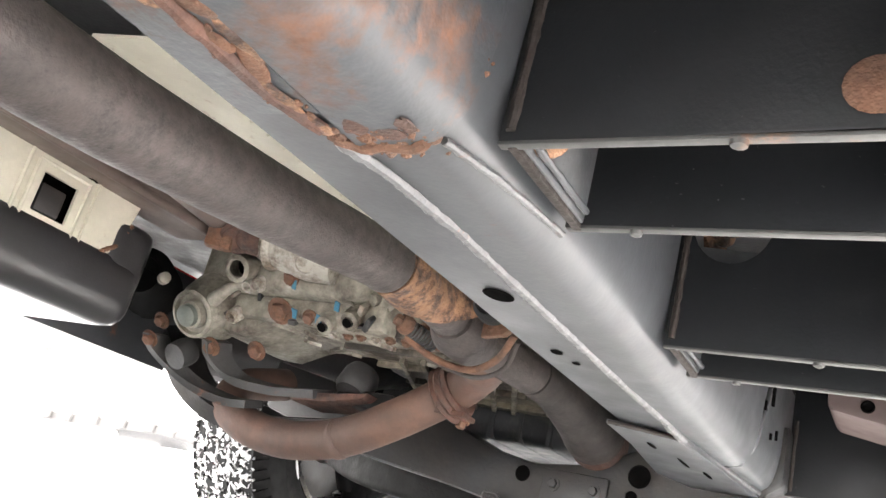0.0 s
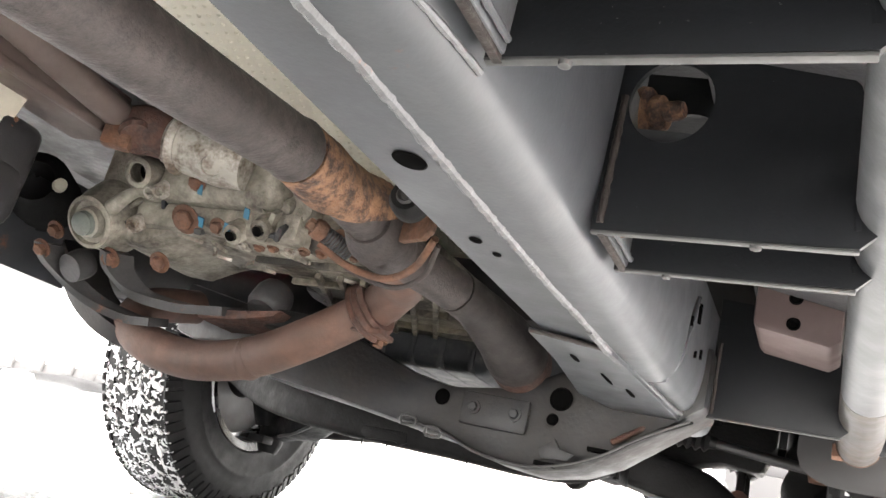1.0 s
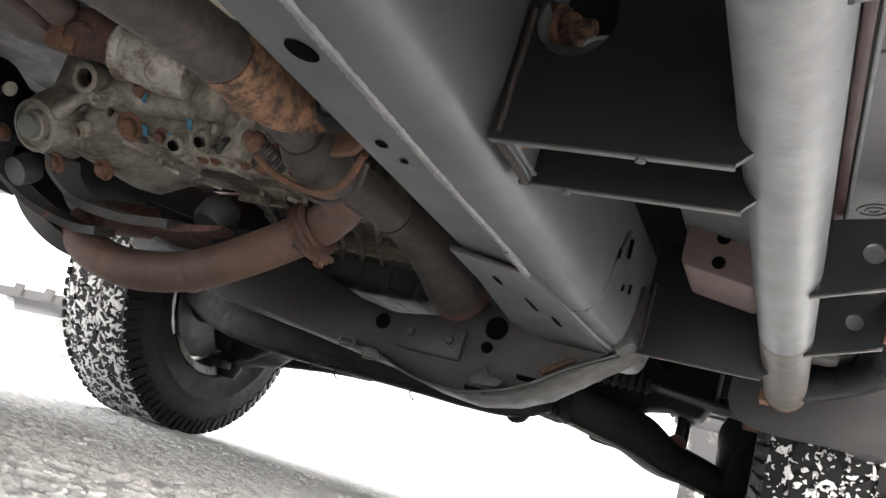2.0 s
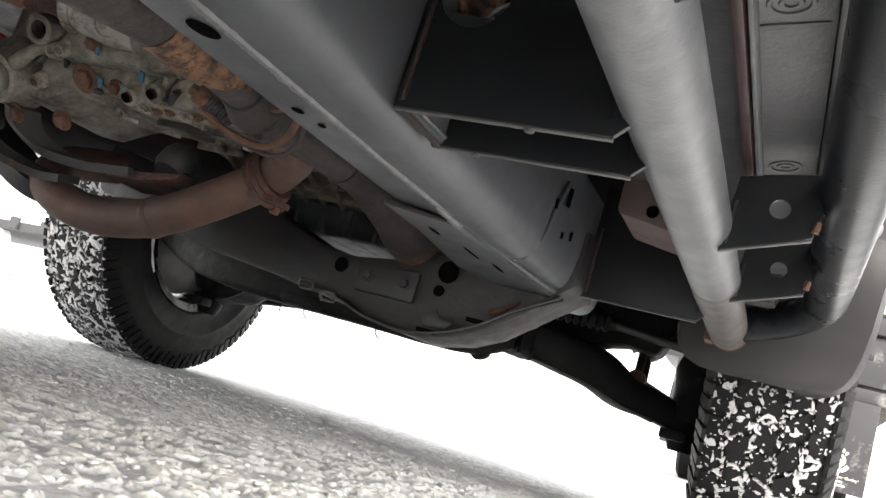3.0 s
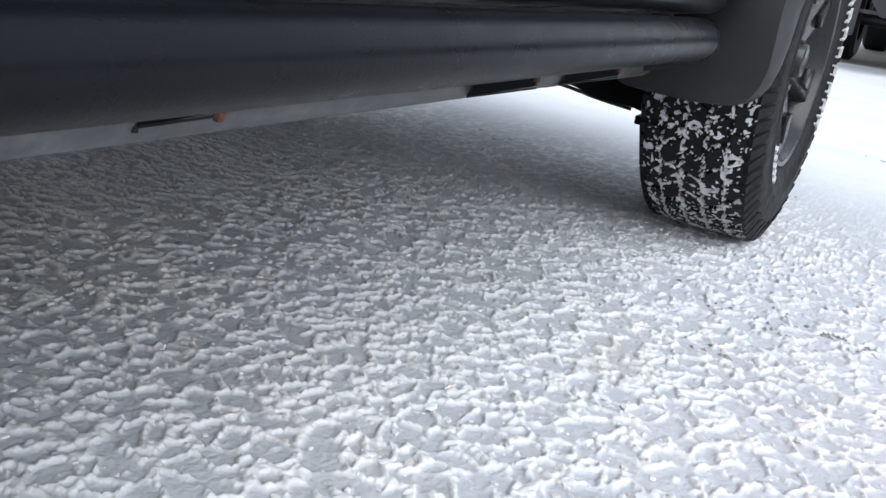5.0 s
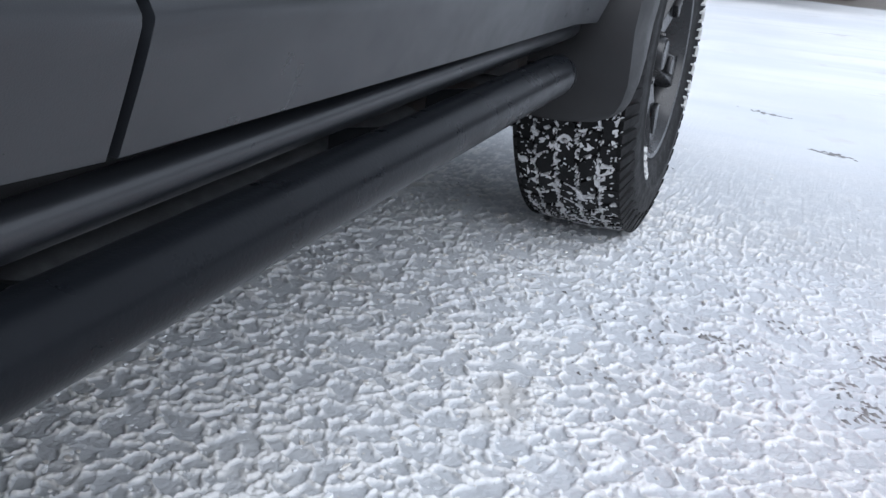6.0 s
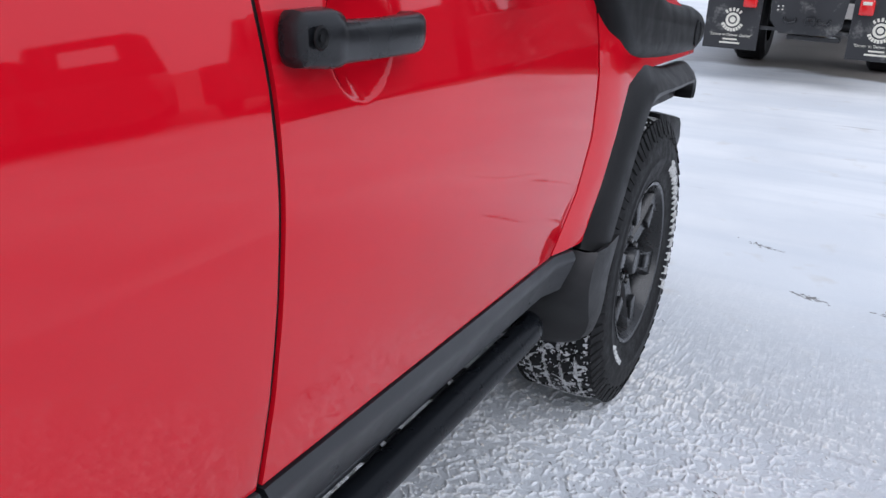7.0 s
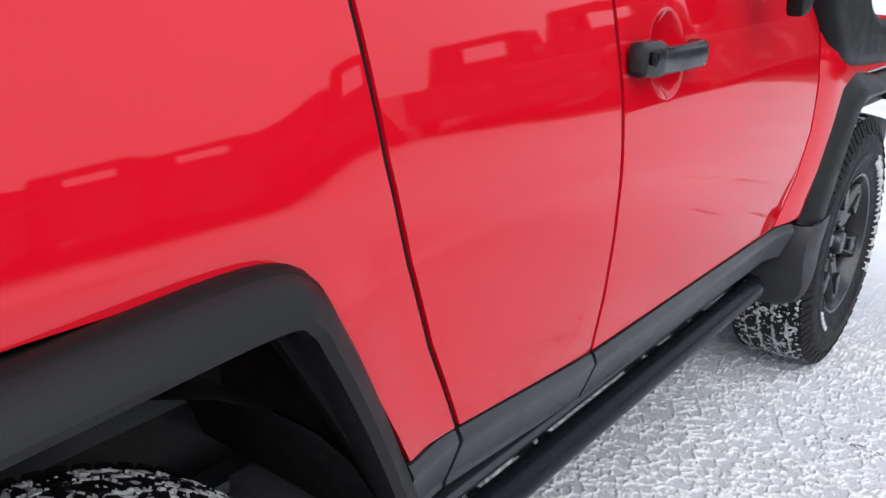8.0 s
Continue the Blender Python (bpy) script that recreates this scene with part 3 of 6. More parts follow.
def tread_mesh(sx, snow=False, dense=13):
    """The tread's blocks, in staggered rows, or the snow that sticks between them."""
    rnd = random.Random(5 if snow else 3)
    verts, faces = [], []

    def block(points, r0, r1):
        k = len(verts)
        n = len(points)
        for r in (r0, r1):
            for a, h in points:
                drop = 0.009 * (abs(h) / 0.10) ** 4
                verts.append((h * WIDTH * sx, (r - drop) * math.sin(a), (r - drop) * math.cos(a)))
        faces.append(tuple(range(k + n, k + 2 * n)))
        for i in range(n):
            j = (i + 1) % n
            faces.append((k + i, k + j, k + n + j, k + n + i))

    count = 44
    for i in range(count):
        a0 = 2 * math.pi * i / count
        for row, (h, half, skew, off) in enumerate([(-0.0805, 0.0180, 0.0, 0.0), (-0.0405, 0.0165, 0.026, 0.5), (0.0, 0.0165, -0.028, 0.15), (0.0405, 0.0165, 0.026, 0.65), (0.0805, 0.0180, 0.0, 0.3)]):
            a = a0 + off * 2 * math.pi / count
            if not snow:
                g = 0.048 if row in (0, 4) else 0.052
                q = [(-1.1, -1), (-0.1, -0.78), (0.1, -1.08), (1.1, -0.85), (1.15, 0.9), (0.2, 1.08), (-0.1, 0.78), (-1.05, 1.0)]
                block([(a + g * u + skew * v + rnd.uniform(-0.004, 0.004), h + half * v) for u, v in q], 0.384, 0.400)
                for side in ((-0.036, 0.036) if row in (0, 4) else ()):
                    s = -1 if row == 0 else 1
                    k = len(verts)
                    long = 0.352 if side > 0 else 0.360
                    for r, hh in ((0.397, 0.093), (long, 0.1100)):
                        for da in (-0.027, 0.027):
                            verts.append((s * hh * WIDTH * sx, r * math.sin(a + side + da), r * math.cos(a + side + da)))
                    for r, hh in ((0.399, 0.1000), (long - 0.002, 0.1160)):
                        for da in (-0.023, 0.023):
                            verts.append((s * hh * WIDTH * sx, r * math.sin(a + side + da), r * math.cos(a + side + da)))
                    faces.extend([(k + 4, k + 5, k + 7, k + 6), (k, k + 4, k + 6, k + 2), (k + 1, k + 3, k + 7, k + 5), (k, k + 1, k + 5, k + 4), (k + 2, k + 6, k + 7, k + 3)])
            else:
                for _ in range(dense):
                    # a short bent smear of packed snow
                    ca, ch = a + rnd.uniform(-0.08, 0.08), h + rnd.uniform(-0.023, 0.023)
                    big = rnd.random() ** 3.2
                    s = 0.0009 + (0.0041 if sx > 0 else 0.0052) * big
                    long, way, bend = rnd.uniform(1.0, 3.6) * s, rnd.uniform(0, 3.14), rnd.uniform(-0.9, 0.9)
                    left, right = [], []
                    for m in range(4):
                        f = m / 1.5 - 1
                        d = way + bend * f
                        u, v = long * f * math.cos(d), long * f * math.sin(d)
                        w = s * (1.15 - 0.75 * abs(f)) * rnd.uniform(0.45, 1.35)
                        for side, keep in ((1, left), (-1, right)):
                            keep.append((ca + (u - side * w * math.sin(d)) / 0.4, max(-0.098, min(0.098, ch + v + side * w * math.cos(d)))))
                    block(left + right[::-1], 0.386, 0.4008 + rnd.uniform(-0.005, 0.0012))
    bm = bmesh.new()
    vs = [bm.verts.new(v) for v in verts]
    for f in faces:
        try:
            bm.faces.new([vs[i] for i in f])
        except ValueError:
            pass
    return bm


def wheel(at, sx, label):
    """A wheel: black alloy rim with six split spokes, all-terrain tyre with snow in its tread."""
    m = Matrix.Translation(at)
    hub = new("wheel")
    hub.empty_display_size = 0.05
    hub.parent = car
    BASE[hub.name] = Vector()
    tagged(hub, label)
    bm = tyre_mesh(sx)
    bm.transform(m)
    part("tyre", bm, RUBBER, hub)
    bm = tread_mesh(sx)
    bm.transform(m)
    part("tread", bm, RUBBER, hub, smooth=False)
    bm = tread_mesh(sx, True, 32 if sx > 0 else 46)
    bm.transform(m)
    part("tread_snow", bm, TREAD_SNOW, hub, "crumbs of snow stuck in the tread", smooth=False, kind="stuff")
    # barrel and lips
    prof = [(0.205, -0.088), (0.226, -0.094), (0.229, -0.088), (0.214, -0.078), (0.205, -0.05), (0.200, 0.03), (0.206, 0.065),
            (0.222, 0.086), (0.230, 0.091), (0.228, 0.097), (0.219, 0.095), (0.208, 0.076), (0.196, 0.03), (0.196, -0.05), (0.205, -0.088)]
    part("rim", lathe([(r, h * 1.13) for r, h in prof], at, (sx, 0, 0), 72), RIM, hub)
    for k in range(6):
        turn = m @ Matrix.Rotation(2 * math.pi * k / 6 + 0.2, 4, "X") @ Matrix.Diagonal((sx, 1, 1, 1))
        b = bmesh.new()
        rows = []
        for r, w, h, deep in ((0.055, 0.026, 0.070, 0.03), (0.085, 0.025, 0.076, 0.034), (0.125, 0.027, 0.082, 0.034), (0.170, 0.033, 0.089, 0.032), (0.207, 0.040, 0.094, 0.03)):
            rows.append([b.verts.new(v) for v in ((h - deep, -w - 0.006, r), (h - 0.008, -w - 0.003, r), (h, -w + 0.004, r), (h, w - 0.004, r), (h - 0.008, w + 0.003, r), (h - deep, w + 0.006, r))])
        for p, q in zip(rows, rows[1:]):
            for i in range(6):
                b.faces.new((p[i], p[(i + 1) % 6], q[(i + 1) % 6], q[i]))
        b.transform(turn)
        part("spoke", b, RIM, hub)
        b = box((0.076, -0.020, 0.122), (0.0955, 0.020, 0.186), 0.006)
        b.transform(turn)
        part("spoke_pad", b, RIM, hub)
    bm = lathe([(0.075, 0.020), (0.080, 0.056), (0.070, 0.068), (0.052, 0.072)], at, (sx, 0, 0), 40)
    for k in range(6):
        a = 2 * math.pi * k / 6
        bm = lathe([(0.011, 0.05), (0.011, 0.075), (0.008, 0.081), (0, 0.081)], Vector(at) + Vector((0, 0.06 * math.sin(a), 0.06 * math.cos(a))), (sx, 0, 0), 6, bm)
    part("hub_plate", bm, RIM, hub)
    part("centre_cap", lathe([(0.040, 0.06), (0.038, 0.088), (0.034, 0.095), (0.028, 0.097), (0.024, 0.0955), (0, 0.0955)], at, (sx, 0, 0), 40), RIM, hub, "round satin black centre cap")
    # brake disc and hub behind the spokes
    part("brake_disc", lathe([(0.07, -0.02), (0.160, -0.02), (0.160, 0.004), (0.07, 0.004)], at, (sx, 0, 0), 48), RUSTY, hub, "rust-bloomed brake disc")
    part("brake_backing", lathe([(0, -0.034), (0.186, -0.034), (0.190, -0.028), (0.186, -0.024), (0, -0.024)], at, (sx, 0, 0), 40), DARK, hub, "dark brake backing plate")
    part("knuckle", lathe([(0, -0.115), (0.05, -0.11), (0.075, -0.07), (0.09, -0.03), (0.09, -0.02)], at, (sx, 0, 0), 24), DARK, hub)
    return hub


def sidewall_letters(hub, at, sx, start, spread, n, r=0.318, tall=0.020):
    """Raised outlined white marking on the sidewall, as plain strokes of its size."""
    bm = bmesh.new()
    rnd = random.Random(8)
    for k in range(n):
        a = start + spread * (k / (n - 1) - 0.5)
        w = rnd.choice((0.0095, 0.011, 0.010)) * tall / 0.026
        rot = Matrix.Translation(at) @ Matrix.Rotation(-a, 4, "X")
        s, h0, h1 = 0.0042, 0.1170, 0.1262
        for y0, y1, z0, z1 in ((-w, -w + s, r - tall / 2, r + tall / 2), (w - s, w, r - tall / 2, r + tall / 2), (-w + s, w - s, r + tall / 2 - s, r + tall / 2), (-w + s, w - s, r - s / 2, r + s / 2)):
            box((min(h0 * sx, h1 * sx), y0, z0), (max(h0 * sx, h1 * sx), y1, z1), 0.0, bm, rot)
    part("sidewall_marking", bm, WHITE, hub, "raised white sidewall marking", smooth=False, kind="stuff")


FR, FL, RR, RL = (TYRE_X, 0, AXLE_R), (-TYRE_X, 0, AXLE_R), (TYRE_X, -2.455, AXLE_R), (-TYRE_X, -2.455, AXLE_R)
for at, sx, text in ((FR, 1, "front wheel with black rim and snowy all-terrain tyre"), (FL, -1, "front wheel with snow packed in its tread"),
                     (RR, 1, "rear wheel under the wide black arch"), (RL, -1, "rear wheel on the far side")):
    hub = wheel(at, sx, text)
    if sx > 0:
        sidewall_letters(hub, at, sx, radians(78), radians(86), 11, 0.292, 0.034)
        sidewall_letters(hub, at, sx, radians(226), radians(20), 5, 0.285, 0.013)
    fit = Matrix.Translation(at) @ Matrix.Diagonal((1, 0.96, 0.96, 1)) @ Matrix.Translation(-Vector(at))
    for piece in hub.children:
        piece.data.transform(fit)

# ---- body side ----
def side_x(y, z):
    """The body side's distance from the centre line."""
    pts = [(0.40, 0.850), (0.50, 0.868), (0.58, 0.890), (0.70, 0.903), (0.80, 0.9085), (0.90, 0.9095), (1.00, 0.9045), (1.08, 0.8965), (1.16, 0.886), (1.25, 0.872), (1.40, 0.845), (1.9, 0.70)]
    for (a, xa), (b, xb) in zip(pts, pts[1:]):
        if z <= b:
            x = xa + (xb - xa) * max(0, (z - a)) / (b - a)
            break
    else:
        x = 0.70
    bowl = ((y + 1.316) / 0.066) ** 2 + ((z - 1.078) / 0.074) ** 2
    if bowl < 1:
        x -= 0.030 * (1 - bowl)
    seam = float(np.interp(z, (0.60, 0.70, 0.81, 0.94, 1.07), (-0.60, -0.525, -0.478, -0.470, -0.48)))
    if y > seam and z < 1.1:
        x += 0.022 * min(1, (y - seam) / 0.07)
    if y > 0.25:
        x -= 0.30 * (y - 0.25) ** 1.6
    edge = float(np.interp(z, (0.64, 0.79, 0.91, 1.03, 1.36), (-1.880, -1.948, -1.984, -2.007, -2.05)))
    if y < edge:
        x -= 0.036 * (z - 0.96) * step((edge - y) / 0.16)
    crease = -1.945 - 0.36 * (z - 0.66)
    if y < crease and z < 0.972:
        x += 0.008 * step((crease - y) / 0.07) * step((0.972 - z) / 0.12)
    return x


def panel(outline, depth=0.02, proud=0.0, round_=0.005, dy=0.08, dz=0.035, sx=1, fx=None, dense=()):
    """A sheet over the body side inside an outline of (y, z), with turned-in edges."""
    b = bmesh.new()
    f = b.faces.new([b.verts.new((0, y, z)) for y, z in outline])
    ys, zs = [p[0] for p in outline], [p[1] for p in outline]
    for lo, hi, s, n in ((min(ys), max(ys), dy, (0, 1, 0)), (min(zs), max(zs), dz, (0, 0, 1))):
        k = lo + s
        while k < hi:
            bmesh.ops.bisect_plane(b, geom=b.verts[:] + b.edges[:] + b.faces[:], plane_co=[c * k for c in n], plane_no=n)
            k += s
    for lo, hi, s, n in dense:
        for q in range(int((hi - lo) / s) + 1):
            bmesh.ops.bisect_plane(b, geom=b.verts[:] + b.edges[:] + b.faces[:], plane_co=[c * (lo + q * s) for c in n], plane_no=n)
    edge = [e for e in b.edges if e.is_boundary]
    rim = {v for e in edge for v in e.verts}
    where = fx or side_x
    for v in b.verts:
        v.co.x = where(v.co.y, v.co.z) + proud
    out = bmesh.ops.extrude_edge_only(b, edges=edge)
    moved = [g for g in out["geom"] if isinstance(g, bmesh.types.BMVert)]
    for v in moved:
        v.co.x -= depth
    if round_:
        sharp = [e for e in b.edges if e.verts[0] in rim and e.verts[1] in rim and len(e.link_faces) == 2 and e.calc_face_angle(0) > 0.8]
        bmesh.ops.bevel(b, geom=sharp, offset=round_, segments=2, profile=0.6, affect="EDGES", clamp_overlap=True)
    if sx < 0:
        b.transform(Matrix.Diagonal((-1, 1, 1, 1)))
    return b


SILL = lambda y: float(np.interp(-y, (0.5, 1.02, 1.51, 1.88, 2.1), (0.585, 0.587, 0.604, 0.638, 0.66)))
GAP1 = [(-1.511, SILL(-1.51)), (-1.495, 0.72), (-1.483, 0.83), (-1.474, 0.94), (-1.475, 1.04), (-1.489, 1.16), (-1.515, 1.36)]
GAP2 = [(-1.880, SILL(-1.88)), (-1.948, 0.79), (-1.984, 0.91), (-2.007, 1.03), (-2.020, 1.13), (-2.030, 1.20), (-2.05, 1.36)]
FRONT = [(-0.615, SILL(-0.615)), (-0.529, 0.70), (-0.482, 0.81), (-0.474, 0.94), (-0.500, 1.07), (-0.55, 1.20), (-0.62, 1.36)]
g = 0.0055
door_f = part("front_door", panel([(y - g, z) for y, z in FRONT] + [(y + g, z) for y, z in GAP1[::-1]], dy=0.03, dz=0.02, dense=((-1.386, -1.246, 0.0042, (0, 1, 0)), (1.0, 1.156, 0.0042, (0, 0, 1)))), RED, car, "glossy red front door")
door_r = part("rear_door", panel([(y - g, z) for y, z in GAP1] + [(y + g, z) for y, z in GAP2[::-1]]), RED, car, "glossy red rear-hinged rear door")
part("rear_quarter_panel", panel([(y - g, z) for y, z in GAP2] + [(-3.2, 1.36), (-3.2, 0.975), (-2.42, 0.975), (-2.21, 0.968), (-2.15, 0.94), (-2.09, 0.84), (-1.995, SILL(-2.0))], dy=0.02, dz=0.010), RED, car, "red rear quarter over the wheel arch")
part("front_fender", panel([(y + g, z) for y, z in FRONT[:5]] + [(-0.53, 1.10), (0.05, 1.05), (0.22, 1.0), (0.30, 0.94), (0.30, 0.90), (-0.26, 0.915), (-0.33, 0.895), (-0.49, SILL(-0.5))], dy=0.05), RED, car, "red front fender behind the arch")
# inner shell behind the gaps, and the body above the doors
part("inner_shell", panel([(0.26, 0.93), (0.20, 1.0), (-0.5, 1.08), (-3.2, 1.34), (-3.2, 0.98), (-2.22, 0.97), (-1.98, 0.52), (-0.46, 0.52), (-0.28, 0.93)], 0.02, -0.022, 0), PLASTIC, car)
def upright(y0, y1, yt0, yt1, z0, z1, x0, x1, mat, name, label=""):
    """A sloped shell between the waist and the roof: wide below, narrower above."""
    b = bmesh.new()
    lo = [b.verts.new(v) for v in ((-x0, y0, z0), (x0, y0, z0), (x0, y1, z0), (-x0, y1, z0))]
    hi = [b.verts.new(v) for v in ((-x1, yt0, z1), (x1, yt0, z1), (x1, yt1, z1), (-x1, yt1, z1))]
    b.faces.new(lo)
    b.faces.new(hi[::-1])
    for k in range(4):
        b.faces.new((lo[k], lo[(k + 1) % 4], hi[(k + 1) % 4], hi[k]))
    bmesh.ops.recalc_face_normals(b, faces=b.faces)
    bmesh.ops.bevel(b, geom=b.edges[:], offset=0.03, segments=3, profile=0.6, affect="EDGES", clamp_overlap=True)
    return part(name, b, mat, car, label)


upright(-3.16, -0.66, -3.08, -1.02, 1.35, 1.74, 0.835, 0.70, GLASS, "glasshouse", "dark side windows and upright windscreen")
upright(-3.14, -0.96, -3.06, -1.06, 1.735, 1.84, 0.72, 0.66, ROOF_WHITE, "roof", "white painted roof")
for sx in (-1, 1):
    for y0, y1 in ((-0.70, -1.03), (-1.50, -1.50), (-2.06, -2.12), (-2.60, -2.60), (-3.12, -3.05)):
        part("pillar", pipe([(0.84 * sx, y0, 1.35), (0.715 * sx, y1, 1.745)], 0.045, 10), RED, car)
part("windscreen_frame", pipe([(-0.84, -0.69, 1.36), (0, -0.62, 1.37), (0.84, -0.69, 1.36)], 0.03, 10), PLASTIC, car)
part("bonnet", prism([(-0.74, 1.02), (0.10, 1.02), (0.34, 0.99), (0.34, 1.02), (0.10, 1.085), (-0.70, 1.11)], "x", -0.76, 0.76, 0.02), RED, car, "red bonnet")
part("scuttle", prism([(-0.74, 1.0), (-0.60, 1.06), (-0.66, 1.36), (-0.74, 1.37)], "x", -0.84, 0.84, 0.015), RED, car)
part("waist", box((-0.86, -3.2, 1.345), (0.86, -0.70, 1.37), 0.008), RED, car)
part("far_body_side", prism([(-0.60, 0.55), (-0.48, 0.80), (-0.48, 1.08), (-0.70, 1.36), (-3.2, 1.36), (-3.2, 0.97), (-2.22, 0.96), (-1.98, 0.55)], "x", -0.915, -0.865, 0.012), RED, car)
part("far_fender", prism([(-0.48, 0.86), (0.50, 0.86), (0.50, 0.93), (0.05, 1.05), (-0.48, 1.09)], "x", -0.91, -0.72, 0.02), RED, car)
part("tailgate", box((-0.86, -3.26, 0.55), (0.86, -3.20, 1.40), 0.03), RED, car)
part("front_end", box((-0.70, 0.30, 0.60), (0.70, 0.52, 0.87), 0.05), PLASTIC, car)
part("bumper", box((-0.60, 0.52, 0.48), (0.60, 0.66, 0.66), 0.04), PLASTIC, car)

# door crease, handle, key lock
def handle_mesh():
    """A rounded grip on two feet; the rear foot carries the lock."""
    rows = [(-1.466, 0.902, 0.925, 1.066, 1.104), (-1.460, 0.898, 0.933, 1.058, 1.112), (-1.420, 0.898, 0.940, 1.053, 1.113), (-1.404, 0.900, 0.939, 1.053, 1.109),
            (-1.400, 0.912, 0.938, 1.056, 1.100), (-1.330, 0.916, 0.941, 1.055, 1.098), (-1.262, 0.914, 0.940, 1.053, 1.098), (-1.248, 0.898, 0.939, 1.053, 1.099), (-1.232, 0.898, 0.932, 1.057, 1.096)]
    b = bmesh.new()
    rings = []
    for y, x0, x1, z0, z1 in rows:
        cx, cz, hx, hz = (x0 + x1) / 2, (z0 + z1) / 2, (x1 - x0) / 2, (z1 - z0) / 2
        ring = []
        for k in range(16):
            a = 2 * math.pi * k / 16
            c, s = math.cos(a), math.sin(a)
            ring.append(b.verts.new((cx + hx * math.copysign(abs(c) ** 0.55, c), y, cz + hz * math.copysign(abs(s) ** 0.55, s))))
        rings.append(ring)
    for p, q in zip(rings, rings[1:]):
        for k in range(16):
            b.faces.new((p[k], p[(k + 1) % 16], q[(k + 1) % 16], q[k]))
    b.faces.new(rings[0][::-1])
    b.faces.new(rings[-1])
    return b


part("door_handle", handle_mesh(), HANDLE, door_f, "black pull door handle")
part("key_lock", lathe([(0, 0.0), (0.0075, 0.0), (0.0095, 0.0022), (0.0115, 0.0012), (0.012, 0)], (0.9388, -1.448, 1.087), (1, 0, 0.03), 24), PLASTIC, door_f)
part("handle_joint", lathe([(0.0, 0.0), (0.0035, 0.0), (0.004, 0.0012), (0, 0.0012)], (0.9391, -1.448, 1.087), (1, 0, 0), 12), PLASTIC, door_f)
for line in (GAP1, GAP2, FRONT):
    part("door_seal", pipe([(side_x(y, z) - 0.0095, y, z) for y, z in line], 0.0062, 10), PLASTIC, car, "black rubber door seal")
# cladding below the doors
def clad_x(y, z):
    """A narrow upper facet that leans out, and a tall one below it that leans back in."""
    top, base = SILL(y), side_x(y, 0.60)
    return base + float(np.interp(top - z, (0.0, 0.020, 0.026, 0.062, 0.10), (-0.003, 0.0030, 0.0026, -0.0105, -0.025)))


LOW = lambda y: float(np.interp(-y, (0.5, 1.0, 1.5, 1.85), (0.488, 0.497, 0.505, 0.530)))


def clad(y0, y1, name, owner, label=""):
    rows = [(LOW(y1), 0.000), (SILL(y1) - 0.05, 0.003), (SILL(y1) - 0.022, 0.004), (SILL(y1) - 0.004, 0.000)]
    left = [(y1 + d, z) for z, d in rows]
    right = [(y0, LOW(y0)), (y0 + 0.003, SILL(y0) - 0.05), (y0 + 0.004, SILL(y0) - 0.022), (y0, SILL(y0) - 0.004)]
    return part(name, panel(right + left[::-1], 0.02, 0.006, 0.003, 0.1, 0.006, fx=clad_x), CLADDING, owner, label)


clad(-0.545, -1.5065, "door_cladding", door_f, "grey-black plastic sill trim")
clad(-1.5155, -1.877, "door_cladding", door_r)
clad(-1.885, -2.00, "quarter_cladding", car)
rk = prism([(0.78, 0.489), (0.842, 0.488), (0.853, 0.484), (0.857, 0.477), (0.855, 0.467), (0.846, 0.457), (0.834, 0.452), (0.826, 0.452), (0.826, 0.478), (0.78, 0.478)], "y", -2.05, -0.50, 0.003)
part("sill_shadow_gap", box((0.800, -2.04, 0.484), (0.838, -0.51, 0.515), 0.002), PLASTIC, car)
part("rocker_trim", rk, CLADDING, car, "black rocker moulding under the doors")
rk = prism([(0.60, 0.52), (0.775, 0.50), (0.78, 0.474), (0.824, 0.474), (0.826, 0.4515), (0.775, 0.443), (0.70, 0.448), (0.60, 0.470)], "y", -2.05, -0.50, 0.003)
part("sill", rk, GREYPAN, car, "grey sealed sill underside with drain plugs")
part("pinch_weld", prism([(0.764, 0.445), (0.764, 0.425), (0.772, 0.425), (0.772, 0.445)], "y", -2.0, -0.50, 0.001), DARK_RED, car, "dark red body seam")
part("seam_flange", box((0.774, -2.0, 0.428), (0.7775, -0.50, 0.452), 0.001), TUBE, car)
for y in (-1.80, -1.378, -1.074, -0.74):
    part("drain_plug", lathe([(0, -0.0005), (0.0035, -0.0005), (0.0045, 0.001), (0.0075, 0.001), (0.0085, -0.0005), (0.0115, -0.0005), (0.0125, 0.0012), (0.0150, 0.0012), (0.0160, -0.001)], (0.797, y, 0.4465), (0.16, 0, -1), 28), GREYPAN, car, "ringed drain plug")
    part("sill_bead", prism([(0.777, 0.4435), (0.822, 0.4508), (0.822, 0.4494), (0.777, 0.4418)], "y", y + 0.026, y + 0.032, 0.0006), GREYPAN, car)


# wheel-arch flares: a rim swept along the arch
def sweep_flare(path, section, wide=lambda i: 1.0):
    """path: (y, z, outward y, outward z, x) ; section: (out, across) pairs."""
    b = bmesh.new()
    rows = []
    for i, (y, z, oy, oz, x) in enumerate(path):
        rows.append([b.verts.new((x + (a if a > 0 else a * wide(i)), y + oy * o * wide(i), z + oz * o * wide(i))) for o, a in section])
    for p, q in zip(rows, rows[1:]):
        for i in range(len(section)):
            j = (i + 1) % len(section)
            b.faces.new((p[i], q[i], q[j], p[j]))
    b.faces.new(rows[0])
    b.faces.new(rows[-1][::-1])
    return b


